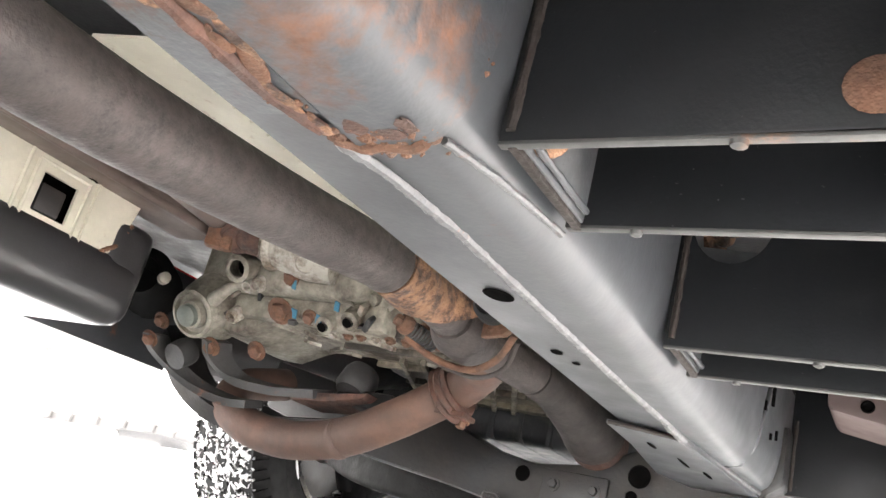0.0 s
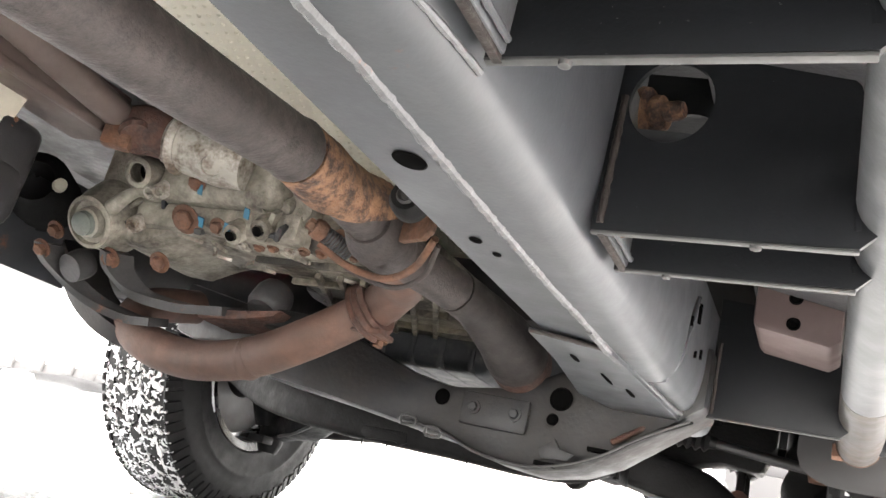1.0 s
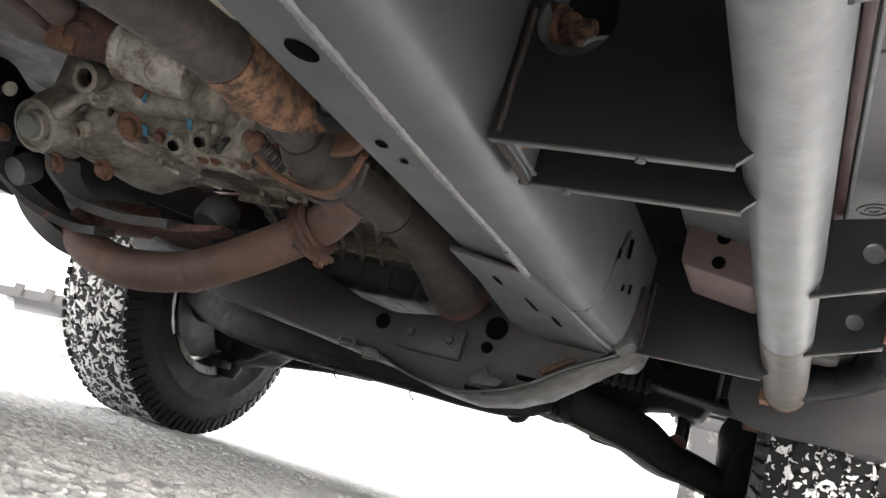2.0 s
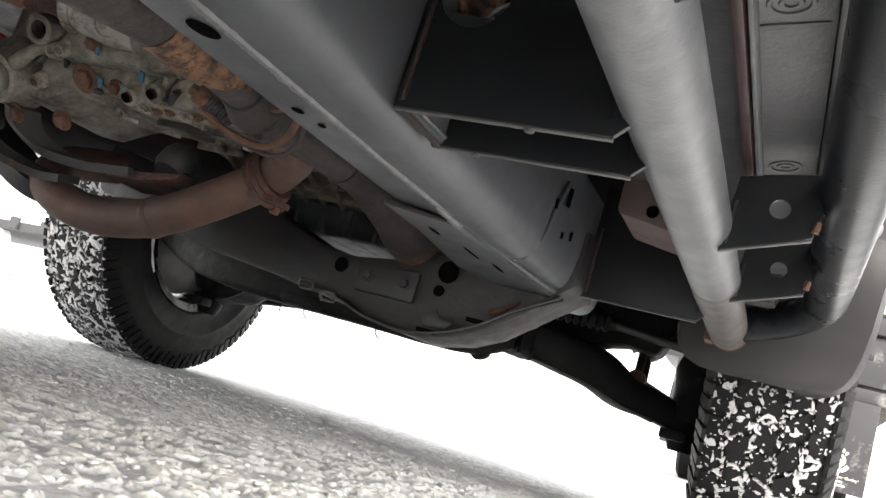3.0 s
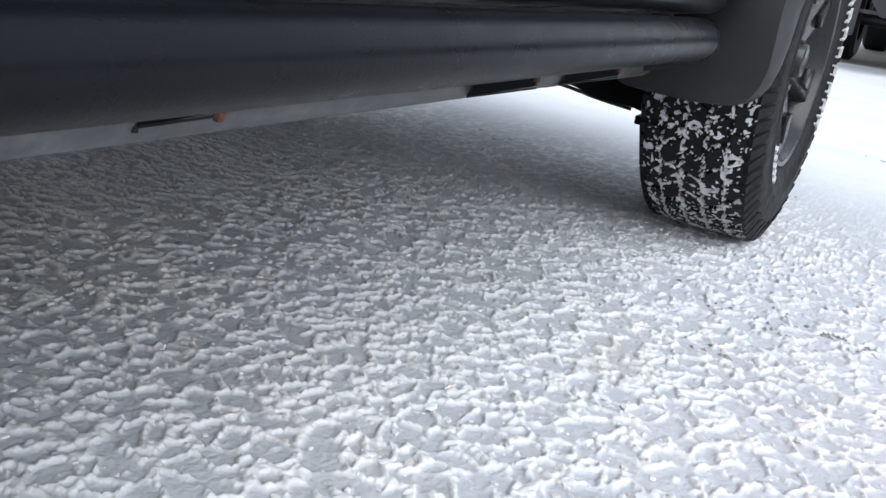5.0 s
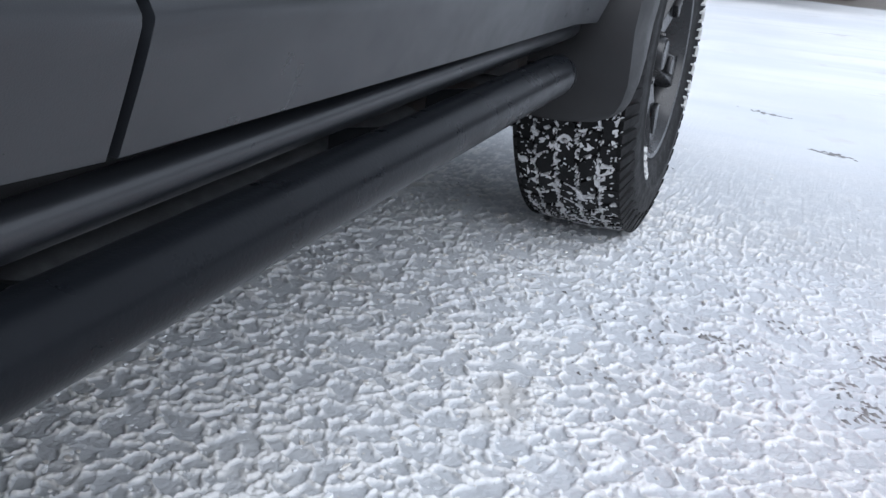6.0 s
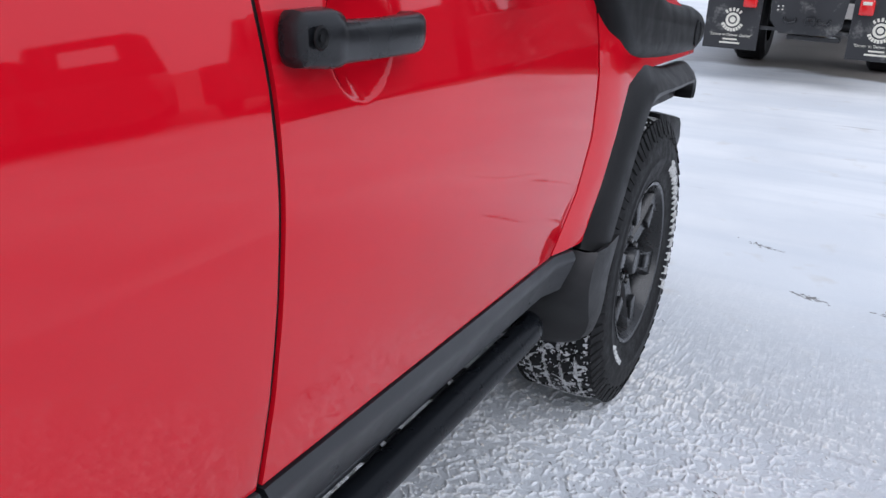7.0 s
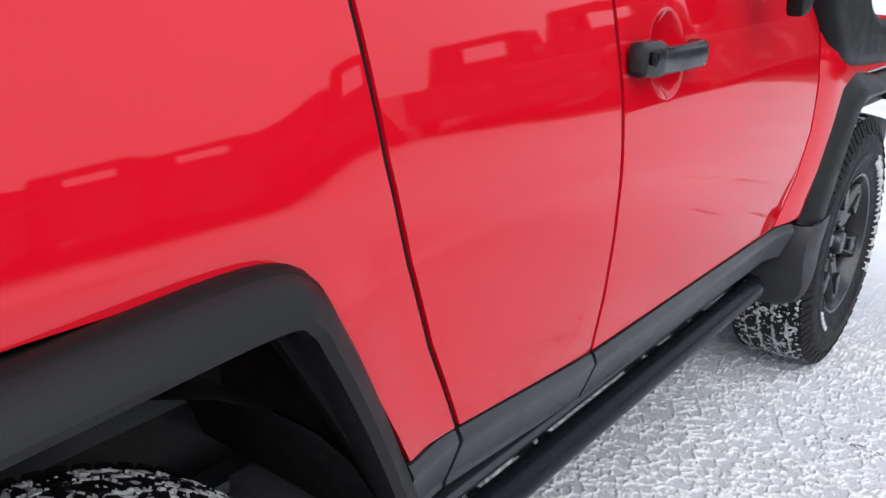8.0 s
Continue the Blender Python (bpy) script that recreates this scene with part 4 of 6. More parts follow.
def flare_path(points, xs, turn=1):
    line = smoothed([(0, y, z) for y, z in points], 5)
    xl = smoothed([(x, 0, 0) for x in xs], 5)
    out = []
    for i, c in enumerate(line):
        d = (line[min(i + 1, len(line) - 1)] - line[max(0, i - 1)]).normalized()
        out.append((c.y, c.z, -d.z * turn, d.y * turn, xl[i].x))
    return out


SECTION = [(0.062, -0.045), (0.066, -0.012), (0.058, 0.006), (0.030, 0.026), (0.004, 0.036), (-0.010, 0.030), (-0.012, 0.010), (-0.006, -0.06), (0.02, -0.08)]
WIDE = [(o * 1.55, a) for o, a in SECTION]
path = flare_path([(-0.409, 0.53), (-0.374, 0.60), (-0.322, 0.69), (-0.268, 0.775), (-0.222, 0.832), (-0.165, 0.853), (0.05, 0.843), (0.20, 0.835), (0.31, 0.824), (0.362, 0.795), (0.372, 0.765)],
                  [0.912, 0.917, 0.920, 0.922, 0.924, 0.926, 0.924, 0.918, 0.908, 0.900, 0.896])
part("front_arch_flare", sweep_flare(path, WIDE, lambda i: (0.66 + 0.34 * step(i / 6)) * (1 - 0.52 * step((i - 20) / 9))), ARCH, car, "wide black grained arch flare")
part("flare_skirt", prism([(-0.10, 0.850), (0.31, 0.826), (0.352, 0.795), (0.335, 0.765), (0.05, 0.775)], "x", 0.868, 0.884, 0.006), PLASTIC, car, "inner black skirt of the arch")
path = flare_path([(-2.025, 0.60), (-2.066, 0.70), (-2.112, 0.80), (-2.150, 0.876), (-2.172, 0.912), (-2.215, 0.930), (-2.40, 0.927), (-2.80, 0.908), (-2.98, 0.84), (-3.08, 0.66)],
                  [0.905, 0.912, 0.920, 0.924, 0.926, 0.93, 0.933, 0.93, 0.92, 0.90], -1)
part("rear_arch_flare", sweep_flare(path, [(o * 0.82 if o < 0.05 else o * 0.66, a) for o, a in SECTION]), ARCH, car, "wide black rear arch flare")
part("flare_bead", sweep_flare(path, [(0.030, 0.006), (0.041, 0.001), (0.046, -0.009), (0.044, -0.026), (0.028, -0.030)]), PLASTIC, car, "glossy black bead above the flare")
# moulded guard behind the front tyre: hangs from the flare, bends round to its side face
def guard():
    b = bmesh.new()
    rows = []
    for z, x0, x1, back in ((0.306, 0.735, 0.850, 0.0), (0.309, 0.695, 0.885, 0.0), (0.318, 0.672, 0.908, 0.002), (0.332, 0.656, 0.924, 0.005), (0.350, 0.650, 0.934, 0.008), (0.38, 0.650, 0.942, 0.016), (0.42, 0.655, 0.947, 0.045),
                            (0.475, 0.66, 0.950, 0.070), (0.520, 0.70, 0.953, 0.086), (0.556, 0.74, 0.954, 0.090), (0.562, 0.75, 0.953, 0.088)):
        row = []
        for u, dy, w in ((0, -0.428, 0), (0.3, -0.434, 0.4), (0.6, -0.442, 0.85), (0.85, -0.438, 1.0), (0.965, -0.425, 0.95), (1.0, -0.398, 0.75), (0.985, -0.372, 0)):
            lean = 0.55 * max(0.0, z - 0.50)
            row.append(b.verts.new((x0 + (x1 - x0) * u, dy - back * w + lean, z)))
        rows.append(row)
    for p, q in zip(rows, rows[1:]):
        for k in range(len(p) - 1):
            b.faces.new((p[k], p[k + 1], q[k + 1], q[k]))
    skin = b.faces[:]
    bmesh.ops.recalc_face_normals(b, faces=skin)
    bmesh.ops.solidify(b, geom=skin, thickness=0.012)
    return b


part("mud_guard", guard(), GUARD, car, "black moulded mud guard behind the front tyre")
# liners
def liner(yc, z0, x0, x1, name):
    b = bmesh.new()
    rows = []
    for k in range(17):
        a = radians(14 + 152 * k / 16)
        y, z = yc + 0.475 * math.cos(a), 0.42 + 0.49 * math.sin(a)
        rows.append((b.verts.new((x0, y, z)), b.verts.new((x1, y, z))))
    for p, q in zip(rows, rows[1:]):
        b.faces.new((p[0], q[0], q[1], p[1]))
    return part(name, b, PLASTIC, car)


for yc in (0, -2.48):
    liner(yc, 0, 0.50, 0.80 if yc == 0 else 0.90, "wheel_liner")
    liner(yc, 0, -0.90, -0.50, "wheel_liner")

# air intake on the fender, and the door mirror's foot
sn = [(-0.70, 1.32), (-0.588, 1.149), (-0.485, 1.041), (-0.40, 0.972), (-0.30, 0.935), (-0.12, 0.915), (0.10, 0.900), (0.30, 0.895), (0.376, 0.925), (0.376, 0.99), (0.30, 1.022), (0.10, 1.045), (-0.06, 1.065), (-0.17, 1.105), (-0.23, 1.17), (-0.32, 1.32)]
snorkel = part("air_intake", pillow(sn, [(0.79, 0.0), (0.885, 0.0), (0.912, 0.005), (0.930, 0.016), (0.939, 0.032), (0.942, 0.050)]), PLASTIC, car, "black moulded air intake on the fender")
part("intake_badge", lathe([(0, 0.0), (0.034, 0.0), (0.036, 0.004), (0.030, 0.006), (0.028, 0.003), (0, 0.003)], (0.9395, 0.25, 0.957), (1, 0, 0), 28), PLASTIC, snorkel)
part("door_mirror", prism([(-0.975, 1.117), (-0.926, 1.122), (-0.900, 1.166), (-0.86, 1.40), (-1.02, 1.40), (-0.992, 1.173)], "x", 0.968, 1.003, 0.012), PLASTIC, car, "black door mirror housing")
part("bumper_end", prism([(0.36, 0.54), (0.64, 0.535), (0.68, 0.58), (0.66, 0.650), (0.36, 0.715)], "x", 0.60, 0.850, 0.02), PLASTIC, car)

# ---- frame ----
RAIL = [(0.4375, 0.322), (0.489, 0.320), (0.518, 0.3200), (0.527, 0.3225), (0.534, 0.3275), (0.539, 0.336), (0.543, 0.352), (0.546, 0.375), (0.548, 0.470), (0.4375, 0.470)]


def rail_mesh(sx):
    b = prism([(x, z) for x, z in RAIL], "y", -3.2, -0.965)
    if sx < 0:
        b.transform(Matrix.Diagonal((-1, 1, 1, 1)))
    return b


rail = part("frame_rail", rail_mesh(1), FRAME, car, "grey-painted steel frame rail with welded seam")
part("frame_rail", rail_mesh(-1), FRAME, car, "grey-painted steel frame rail")
front = [(x * 0.985 + 0.004, z + 0.004) for x, z in RAIL]
part("rail_front", prism(front, "y", -0.972, -0.585), FRAME, car, "front length of the rail, lapped and welded")
part("rail_horn", pipe([(0.50, -0.70, 0.40), (0.49, -0.5, 0.46), (0.45, -0.2, 0.56), (0.43, 0.3, 0.56), (0.43, 0.8, 0.54)], 0.065, 10), DARK, car)
part("rail_horn", pipe([(-0.50, -0.98, 0.40), (-0.49, -0.5, 0.46), (-0.45, -0.2, 0.56), (-0.43, 0.3, 0.56), (-0.43, 0.8, 0.54)], 0.065, 10), DARK, car)
part("seam_weld", bead([(0.481, -1.722, 0.3185), (0.487, -1.69, 0.3195), (0.491, -1.62, 0.3205), (0.491, -1.30, 0.3205), (0.497, -1.08, 0.3205)], 0.0042, seed=1), WELD, rail)
part("seam_weld", bead([(0.494, -1.17, 0.319), (0.497, -1.10, 0.317), (0.506, -0.97, 0.320), (0.516, -0.80, 0.322), (0.53, -0.68, 0.33)], 0.0045, seed=2), WELD, rail, "rough lumpy weld")
part("lap_weld", bead([(0.512, -0.967, 0.321), (0.530, -0.967, 0.325), (0.542, -0.964, 0.35), (0.546, -0.955, 0.39), (0.548, -0.93, 0.44)], 0.003, seed=3), FRAME, rail)
# black discs and blocks on the solid rail paint the shade of its openings
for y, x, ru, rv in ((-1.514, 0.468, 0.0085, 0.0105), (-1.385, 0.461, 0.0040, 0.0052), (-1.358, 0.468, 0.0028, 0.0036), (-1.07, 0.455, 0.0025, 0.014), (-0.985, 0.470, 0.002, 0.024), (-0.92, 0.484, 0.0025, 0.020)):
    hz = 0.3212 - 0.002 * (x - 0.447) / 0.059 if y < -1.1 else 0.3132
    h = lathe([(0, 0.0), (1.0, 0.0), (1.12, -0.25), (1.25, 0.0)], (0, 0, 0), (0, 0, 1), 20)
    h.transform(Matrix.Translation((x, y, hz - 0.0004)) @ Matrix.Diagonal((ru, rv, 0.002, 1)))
    part("rail_hole", h, HOLE_SHADE, rail, "black disc painting a drain hole's shade")
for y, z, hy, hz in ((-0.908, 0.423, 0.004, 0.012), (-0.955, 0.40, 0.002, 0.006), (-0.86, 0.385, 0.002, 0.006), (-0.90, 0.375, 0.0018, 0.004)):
    part("rail_slot", box((0.5455, y - hy, z - hz), (0.5488, y + hy, z + hz), 0.0006), HOLE_SHADE, rail, "black block painting a narrow slot's shade")

# flaking rust towards the rear
rp = prism([(0.487, 0.3220), (0.489, 0.3172), (0.518, 0.3175), (0.529, 0.3200), (0.537, 0.3255), (0.542, 0.335), (0.546, 0.352), (0.549, 0.375), (0.551, 0.445), (0.540, 0.445)], "y", -2.3, -1.716)
part("rusted_flange", prism([(0.440, 0.3203), (0.486, 0.3186), (0.486, 0.3202), (0.440, 0.3217)], "y", -2.3, -1.745), FRAME_RUST, rail, "rust bleeding over the rail's inner flange")
part("rusted_wrap", rp, FRAME_RUST, rail, "paint flaking off orange rust")
rnd = random.Random(4)
flakes = bmesh.new()
line = [(0.470, -2.10), (0.473, -1.90), (0.472, -1.81), (0.472, -1.76), (0.482, -1.722)]
for k in range(420):
    u = rnd.random() * 3.999
    (xa, ya), (xb, yb) = line[int(u)], line[int(u) + 1]
    f = u - int(u)
    x, y, r = xa + (xb - xa) * f + rnd.gauss(0, 0.0032), ya + (yb - ya) * f, 0.0009 + 0.0028 * rnd.random() ** 2
    lathe([(0, 0.0), (r, 0.0), (r * 0.7, rnd.uniform(0.0004, 0.0014)), (0, rnd.uniform(0.0008, 0.0016))], (x, y, 0.3203 - 0.065 * min(0.04, x - 0.449)), (rnd.uniform(-0.4, 0.4), rnd.uniform(-0.4, 0.4), -1), 6, flakes)
for k in range(110):
    u = rnd.random()
    x, z = (0.494 + 0.042 * u, 0.3178 + 0.008 * u ** 4) if u < 0.9 else (0.546, 0.345 + rnd.random() * 0.06)
    r = 0.0009 + 0.0026 * rnd.random() ** 2
    lathe([(0, 0.0), (r, 0.0), (r * 0.7, 0.0008), (0, 0.0013)], (x, -1.721 + rnd.gauss(0, 0.007), z), (0.6 * u, rnd.uniform(-0.5, 0.5), -1), 6, flakes)
part("rust_ridge", bead([(0.472, -2.10, 0.3192), (0.474, -1.95, 0.3190), (0.473, -1.82, 0.3186), (0.472, -1.76, 0.3182), (0.481, -1.724, 0.3178)], 0.0042, seed=91, step=0.008), DARK_RUST, rail, "thick swollen rust along the seam")
for k in range(46):
    u = rnd.random()
    x, y = 0.472 + 0.008 * u ** 3 + rnd.gauss(0.001, 0.006), -2.10 + 0.375 * u
    b = lathe([(0, 0.0), (1.0, 0.0), (0.85, 0.35), (0.4, 0.5), (0, 0.5)], (0, 0, 0), (0, 0, -1), 9)
    for v in b.verts:
        v.co.x *= rnd.uniform(0.8, 1.2)
    b.transform(Matrix.Translation((x, y, 0.3196 - 0.002 * u)) @ Matrix.Rotation(rnd.uniform(-0.4, 0.4), 4, "Z") @ Matrix.Diagonal((rnd.uniform(0.003, 0.007), rnd.uniform(0.008, 0.020), 0.003, 1)))
    part("rust_blister", b, (RUSTY, DARK_RUST, GOLD_RUST)[k % 3], rail)
part("rusted_end", bead([(0.480, -1.724, 0.3178), (0.490, -1.716, 0.3172), (0.505, -1.7175, 0.3170), (0.518, -1.715, 0.3172), (0.529, -1.718, 0.3196)], 0.0030, seed=93, step=0.004), RUSTY, rail, "rusty torn end of the welded plate")
for x, y, rx, ry in ((0.512, -1.727, 0.010, 0.005), (0.498, -1.734, 0.007, 0.007), (0.524, -1.733, 0.005, 0.006)):
    b = lathe([(0, 0.0), (1.0, 0.0), (0.9, 0.4), (0.4, 0.6), (0, 0.5)], (0, 0, 0), (0, 0, -1), 13)
    for v in b.verts:
        v.co.x *= rnd.uniform(0.75, 1.25)
        v.co.y *= rnd.uniform(0.75, 1.25)
    b.transform(Matrix.Translation((x, y, 0.3178 + 6.0 * max(0, x - 0.515) ** 2)) @ Matrix.Diagonal((rx, ry, 0.0016, 1)))
    part("rust_blister", b, DARK_RUST, rail)
part("corner_weld", bead([(0.531, -1.712, 0.3225), (0.5355, -1.67, 0.3270), (0.538, -1.62, 0.3310), (0.539, -1.585, 0.3335)], 0.0024, seed=94, step=0.004), WELD, rail, "rough pale weld along the rail's corner")
part("rust_scale", flakes, RUSTY, rail, "flaking orange rust scale along the seam", smooth=False, kind="stuff")

# ---- rock slider ----
slider = part("rock_slider", pipe([(0.735, -2.02, 0.368), (0.735, -0.72, 0.368), (0.735, -0.560, 0.366), (0.735, -0.50, 0.366)], 0.030, 28, steps=3), TUBE, car, "tubular steel rock slider bolted to the frame")
part("outer_tube", pipe([(0.735, -2.06, 0.372), (0.80, -2.075, 0.397), (0.852, -2.04, 0.414), (0.862, -1.95, 0.4195), (0.862, -1.2, 0.4195), (0.862, -0.70, 0.4195), (0.854, -0.605, 0.413), (0.815, -0.55, 0.396), (0.755, -0.535, 0.375)], [0.0265, 0.028, 0.0295, 0.030, 0.030, 0.030, 0.0295, 0.028, 0.0265], 28), TUBE_BLACK, slider, "outer step tube, satin black")
part("tube_end", pipe([(0.735, -0.872, 0.368), (0.735, -0.72, 0.368), (0.735, -0.60, 0.3665), (0.735, -0.505, 0.366)], 0.0304, 28, steps=3), TUBE_BROWN, slider, "scuffed darker tube end")
part("tube_cap", lathe([(0, 0), (0.031, 0), (0.031, 0.004), (0, 0.004)], (0.735, -0.497, 0.366), (0, -1, 0), 28), RUSTY, slider)


part("tube_foot", box((0.700, -0.505, 0.345), (0.716, -0.462, 0.364), 0.002), RUSTY, slider, "small rusty foot")


def bracket_plate(y, hole=False, x0=0.546, x1=0.722, z0=0.332):
    """A tall plate from the rail to the inner tube, with a round window near the rail."""
    out = [(x0, z0), (x1 - 0.012, z0 + 0.002), (x1, z0 + 0.014), (x1 - 0.006, z0 + 0.045), (x1 - 0.008, 0.41), (x1 - 0.02, 0.445), (x1 - 0.05, 0.475), (x1 - 0.09, 0.492), (x0, 0.50)]
    b = holed_plate(out, (0.585, 0.432), (0.029, 0.032), "y", y - 0.0025, y + 0.0025, 32) if hole else prism(out, "y", y - 0.0025, y + 0.0025, 0.0012)
    part("bracket_plate", b, SLIDER, slider, "black steel bracket plate")
    if y < -1.65:
        part("rust_bloom", lathe([(0, 0.0), (0.011, 0.0), (0.013, 0.0012), (0.006, 0.0022), (0, 0.0022)], (0.700, y - 0.0026, 0.352), (0, -1, 0), 18), RUSTY, slider, "round bloom of rust")
    part("plate_edge", box((x0, y - 0.0028, z0 - 0.0010), (x1 - 0.012, y + 0.0028, z0 + 0.0013), 0.001), EDGE, slider, "bare worn plate edge")


for y in (-1.69, -1.60, -1.39, -1.315, -0.73):
    bracket_plate(y, y in (-1.60, -1.39, -1.315))
for y0, y1 in ((-1.69, -1.60), (-1.39, -1.315)):
    part("bracket_base", box((0.549, y0, 0.334), (0.556, y1, 0.45), 0.002), TUBE, slider)
    part("bracket_lip", box((0.550, y0, 0.3305), (0.555, y1, 0.334), 0.001), WELD_SHADE_BROWN, slider)
    part("bracket_weld", bead([(0.559, y0 + 0.004, 0.338), (0.559, y1 - 0.004, 0.338)], 0.0022, seed=int(-y0 * 100)), FRAME, slider)
    part("mount_washer", lathe([(0, 0.010), (0.006, 0.010), (0.0065, 0.005), (0.0125, 0.004), (0.0135, 0.001), (0.0125, -0.004), (0, -0.004)], (0.560, y0 + 0.018, 0.350), (1, -0.35, -0.45), 22), GOLD_RUST, slider, "rusty washer and bolt end on the rail")
    mid = (y0 + y1) / 2
    part("mount_bolt", lathe([(0, 0.030), (0.006, 0.030), (0.0075, 0.026), (0.0075, 0.016), (0.013, 0.015), (0.0145, 0.010), (0.013, 0.006), (0.021, 0.005), (0.022, 0.001), (0.021, -0.002), (0.008, -0.003), (0.008, -0.02)], (0.557, mid + 0.006, 0.446), (1, -0.25, 0.05), 20), GOLD_RUST, slider, "rusty mounting bolt with its washer")
    part("mount_spacer", lathe([(0.010, -0.012), (0.014, -0.010), (0.014, 0.006), (0.010, 0.008)], (0.556, mid, 0.405), (1, 0, 0), 16), BRACKET, slider)
    # pale block added to stand for the crescent of light through the window
    part("window_light_piece", prism([(0.556, 0.404), (0.608, 0.402), (0.616, 0.408), (0.604, 0.418), (0.556, 0.422)], "y", mid - 0.02, mid + 0.03, 0.002), TUBE, slider, "pale piece added for the light behind the bracket window")
    part("weld_drip", lathe([(0.004, 0), (0.0035, 0.002), (0, 0.0035)], (0.652, y0, 0.331), (0, 0, -1), 10), EDGE, slider)
    part("weld_drip", lathe([(0.0035, 0), (0.003, 0.002), (0, 0.003)], (0.585, y1, 0.331), (0, 0, -1), 10), EDGE, slider)
for y in (-1.69, -1.60, -1.39, -1.315, -0.73):
    # first bead is coloured dark brown as the shadow between plate and rail
    part("plate_weld", bead([(0.5515, y - 0.003, 0.338), (0.5525, y - 0.003, 0.44)], 0.0028, seed=int(-y * 321)), WELD_SHADE_BROWN, slider, "dark brown bead painting the shade at the rail")
    part("plate_weld", bead([(0.708, y, 0.345), (0.704, y, 0.375)], 0.0035, seed=int(-y * 1000)), SLIDER, slider)
# gussets between the tubes
for y in (-1.745, -1.535, -1.10, -0.862):
    up = 0.009 if y < -1.4 else 0.0
    out = [(0.757, 0.345 + up), (0.835, 0.372 + up), (0.840, 0.396), (0.840, 0.434), (0.762, 0.420)]
    part("gusset", holed_plate(out, (0.803, 0.394 + up), 0.0095, "y", y - 0.0025, y + 0.0025), SLIDER, slider, "black gusset between the tubes")
    ed = prism([(0.757, 0.3436 + up), (0.835, 0.3686 + up), (0.835, 0.3708 + up), (0.757, 0.3458 + up)], "y", y - 0.003, y + 0.003, 0.0008)
    part("gusset_edge", ed, EDGE, slider, "bare worn edge")
    part("gusset_weld", bead([(0.836, y - 0.004, 0.376), (0.838, y - 0.004, 0.392)], 0.004, seed=int(-y * 777)), RUSTY, slider)
    part("gusset_weld", bead([(0.761, y - 0.003, 0.352), (0.763, y - 0.003, 0.40)], 0.003, seed=int(-y * 555)), SLIDER, slider)

# ---- exhaust ----
ex = part("exhaust", pipe([(0.42, -2.6, 0.42), (0.38, -2.25, 0.33), (0.336, -1.85, 0.328), (0.2995, -1.62, 0.354), (0.268, -1.385, 0.391)], [0.027, 0.027, 0.0275, 0.028, 0.0280], 36, steps=4), EXHAUST, car, "heat-darkened exhaust system with rusty joints")
part("pipe_lip", pipe([(0.268, -1.385, 0.391), (0.2665, -1.372, 0.3932), (0.265, -1.362, 0.395)], [0.0280, 0.0298, 0.0245], 36, steps=3), EXHAUST, ex)
part("inner_pipe", pipe([(0.268, -1.38, 0.392), (0.262, -1.33, 0.396), (0.250, -1.24, 0.397), (0.238, -1.15, 0.398)], 0.0235, 28), EXHAUST, ex)


def shell(points, radii, starts, ends, thick, seg=20, steps=6, rough=0.0, seed=0):
    """A part of a tube's wall along a line: at each point it runs from one angle to another (degrees; 0 to the right, -90 down)."""
    rnd = random.Random(seed)
    line = smoothed(points, steps)
    n = len(points)
    b = bmesh.new()
    grid = []
    for i, c in enumerate(line):
        d = (line[min(i + 1, len(line) - 1)] - line[max(i - 1, 0)]).normalized()
        side = d.cross(Vector((0, 0, 1))).normalized()
        up = side.cross(d)
        s = i * (n - 1) / (len(line) - 1)
        j = min(int(s), n - 2)
        r, a0, a1 = (v[j] + (v[j + 1] - v[j]) * (s - j) for v in (radii, starts, ends))
        row = []
        for layer in (0, thick):
            for k in range(seg + 1):
                a = radians(a0 + (a1 - a0) * k / seg)
                q = r + layer + (rnd.uniform(-rough, rough) if layer else 0)
                row.append(b.verts.new(c + q * (math.cos(a) * side + math.sin(a) * up)))
        grid.append(row[:seg + 1] + row[seg + 1:][::-1])
    m = len(grid[0])
    for p, q in zip(grid, grid[1:]):
        for k in range(m):
            b.faces.new((p[k], p[(k + 1) % m], q[(k + 1) % m], q[k]))
    b.faces.new(grid[0])
    b.faces.new(grid[-1])
    return b


part("rusty_saddle", shell([(0.267, -1.368, 0.393), (0.262, -1.335, 0.396), (0.256, -1.29, 0.396), (0.250, -1.25, 0.396), (0.246, -1.215, 0.396)],
                           [0.0265, 0.0275, 0.029, 0.034, 0.043], [-190, -160, -75, -25, 5], [120, 110, 100, 90, 80], 0.003, rough=0.0007, seed=8), GOLD_RUST, ex, "golden rusty cone with dark patches")
for x, y, turn in ((0.312, -1.205, -25), (0.192, -1.148, 10)):
    fl = prism([(-0.026, -0.014), (0.012, -0.014), (0.024, -0.006), (0.024, 0.010), (0.010, 0.018), (-0.026, 0.018)] if x > 0.2 else [(-0.018, -0.006), (-0.010, -0.011), (0.020, -0.012), (0.020, 0.010), (-0.010, 0.010), (-0.018, 0.006)], "y", -0.004, 0.004, 0.002)
    fl.transform(Matrix.Translation((x, y, 0.392)) @ Matrix.Rotation(radians(turn), 4, "Z"))
    part("flange", fl, RUSTY, ex, "rusty flange ear")
part("flange_lip", pipe([(0.170, -1.165, 0.378), (0.200, -1.150, 0.362), (0.250, -1.145, 0.352), (0.295, -1.165, 0.362), (0.330, -1.20, 0.384)], 0.0042, 10), RUSTY, ex)
part("flange_lip", pipe([(0.175, -1.150, 0.374), (0.205, -1.132, 0.358), (0.255, -1.128, 0.348), (0.300, -1.150, 0.358), (0.330, -1.190, 0.380)], 0.0030, 8), EXHAUST, ex)
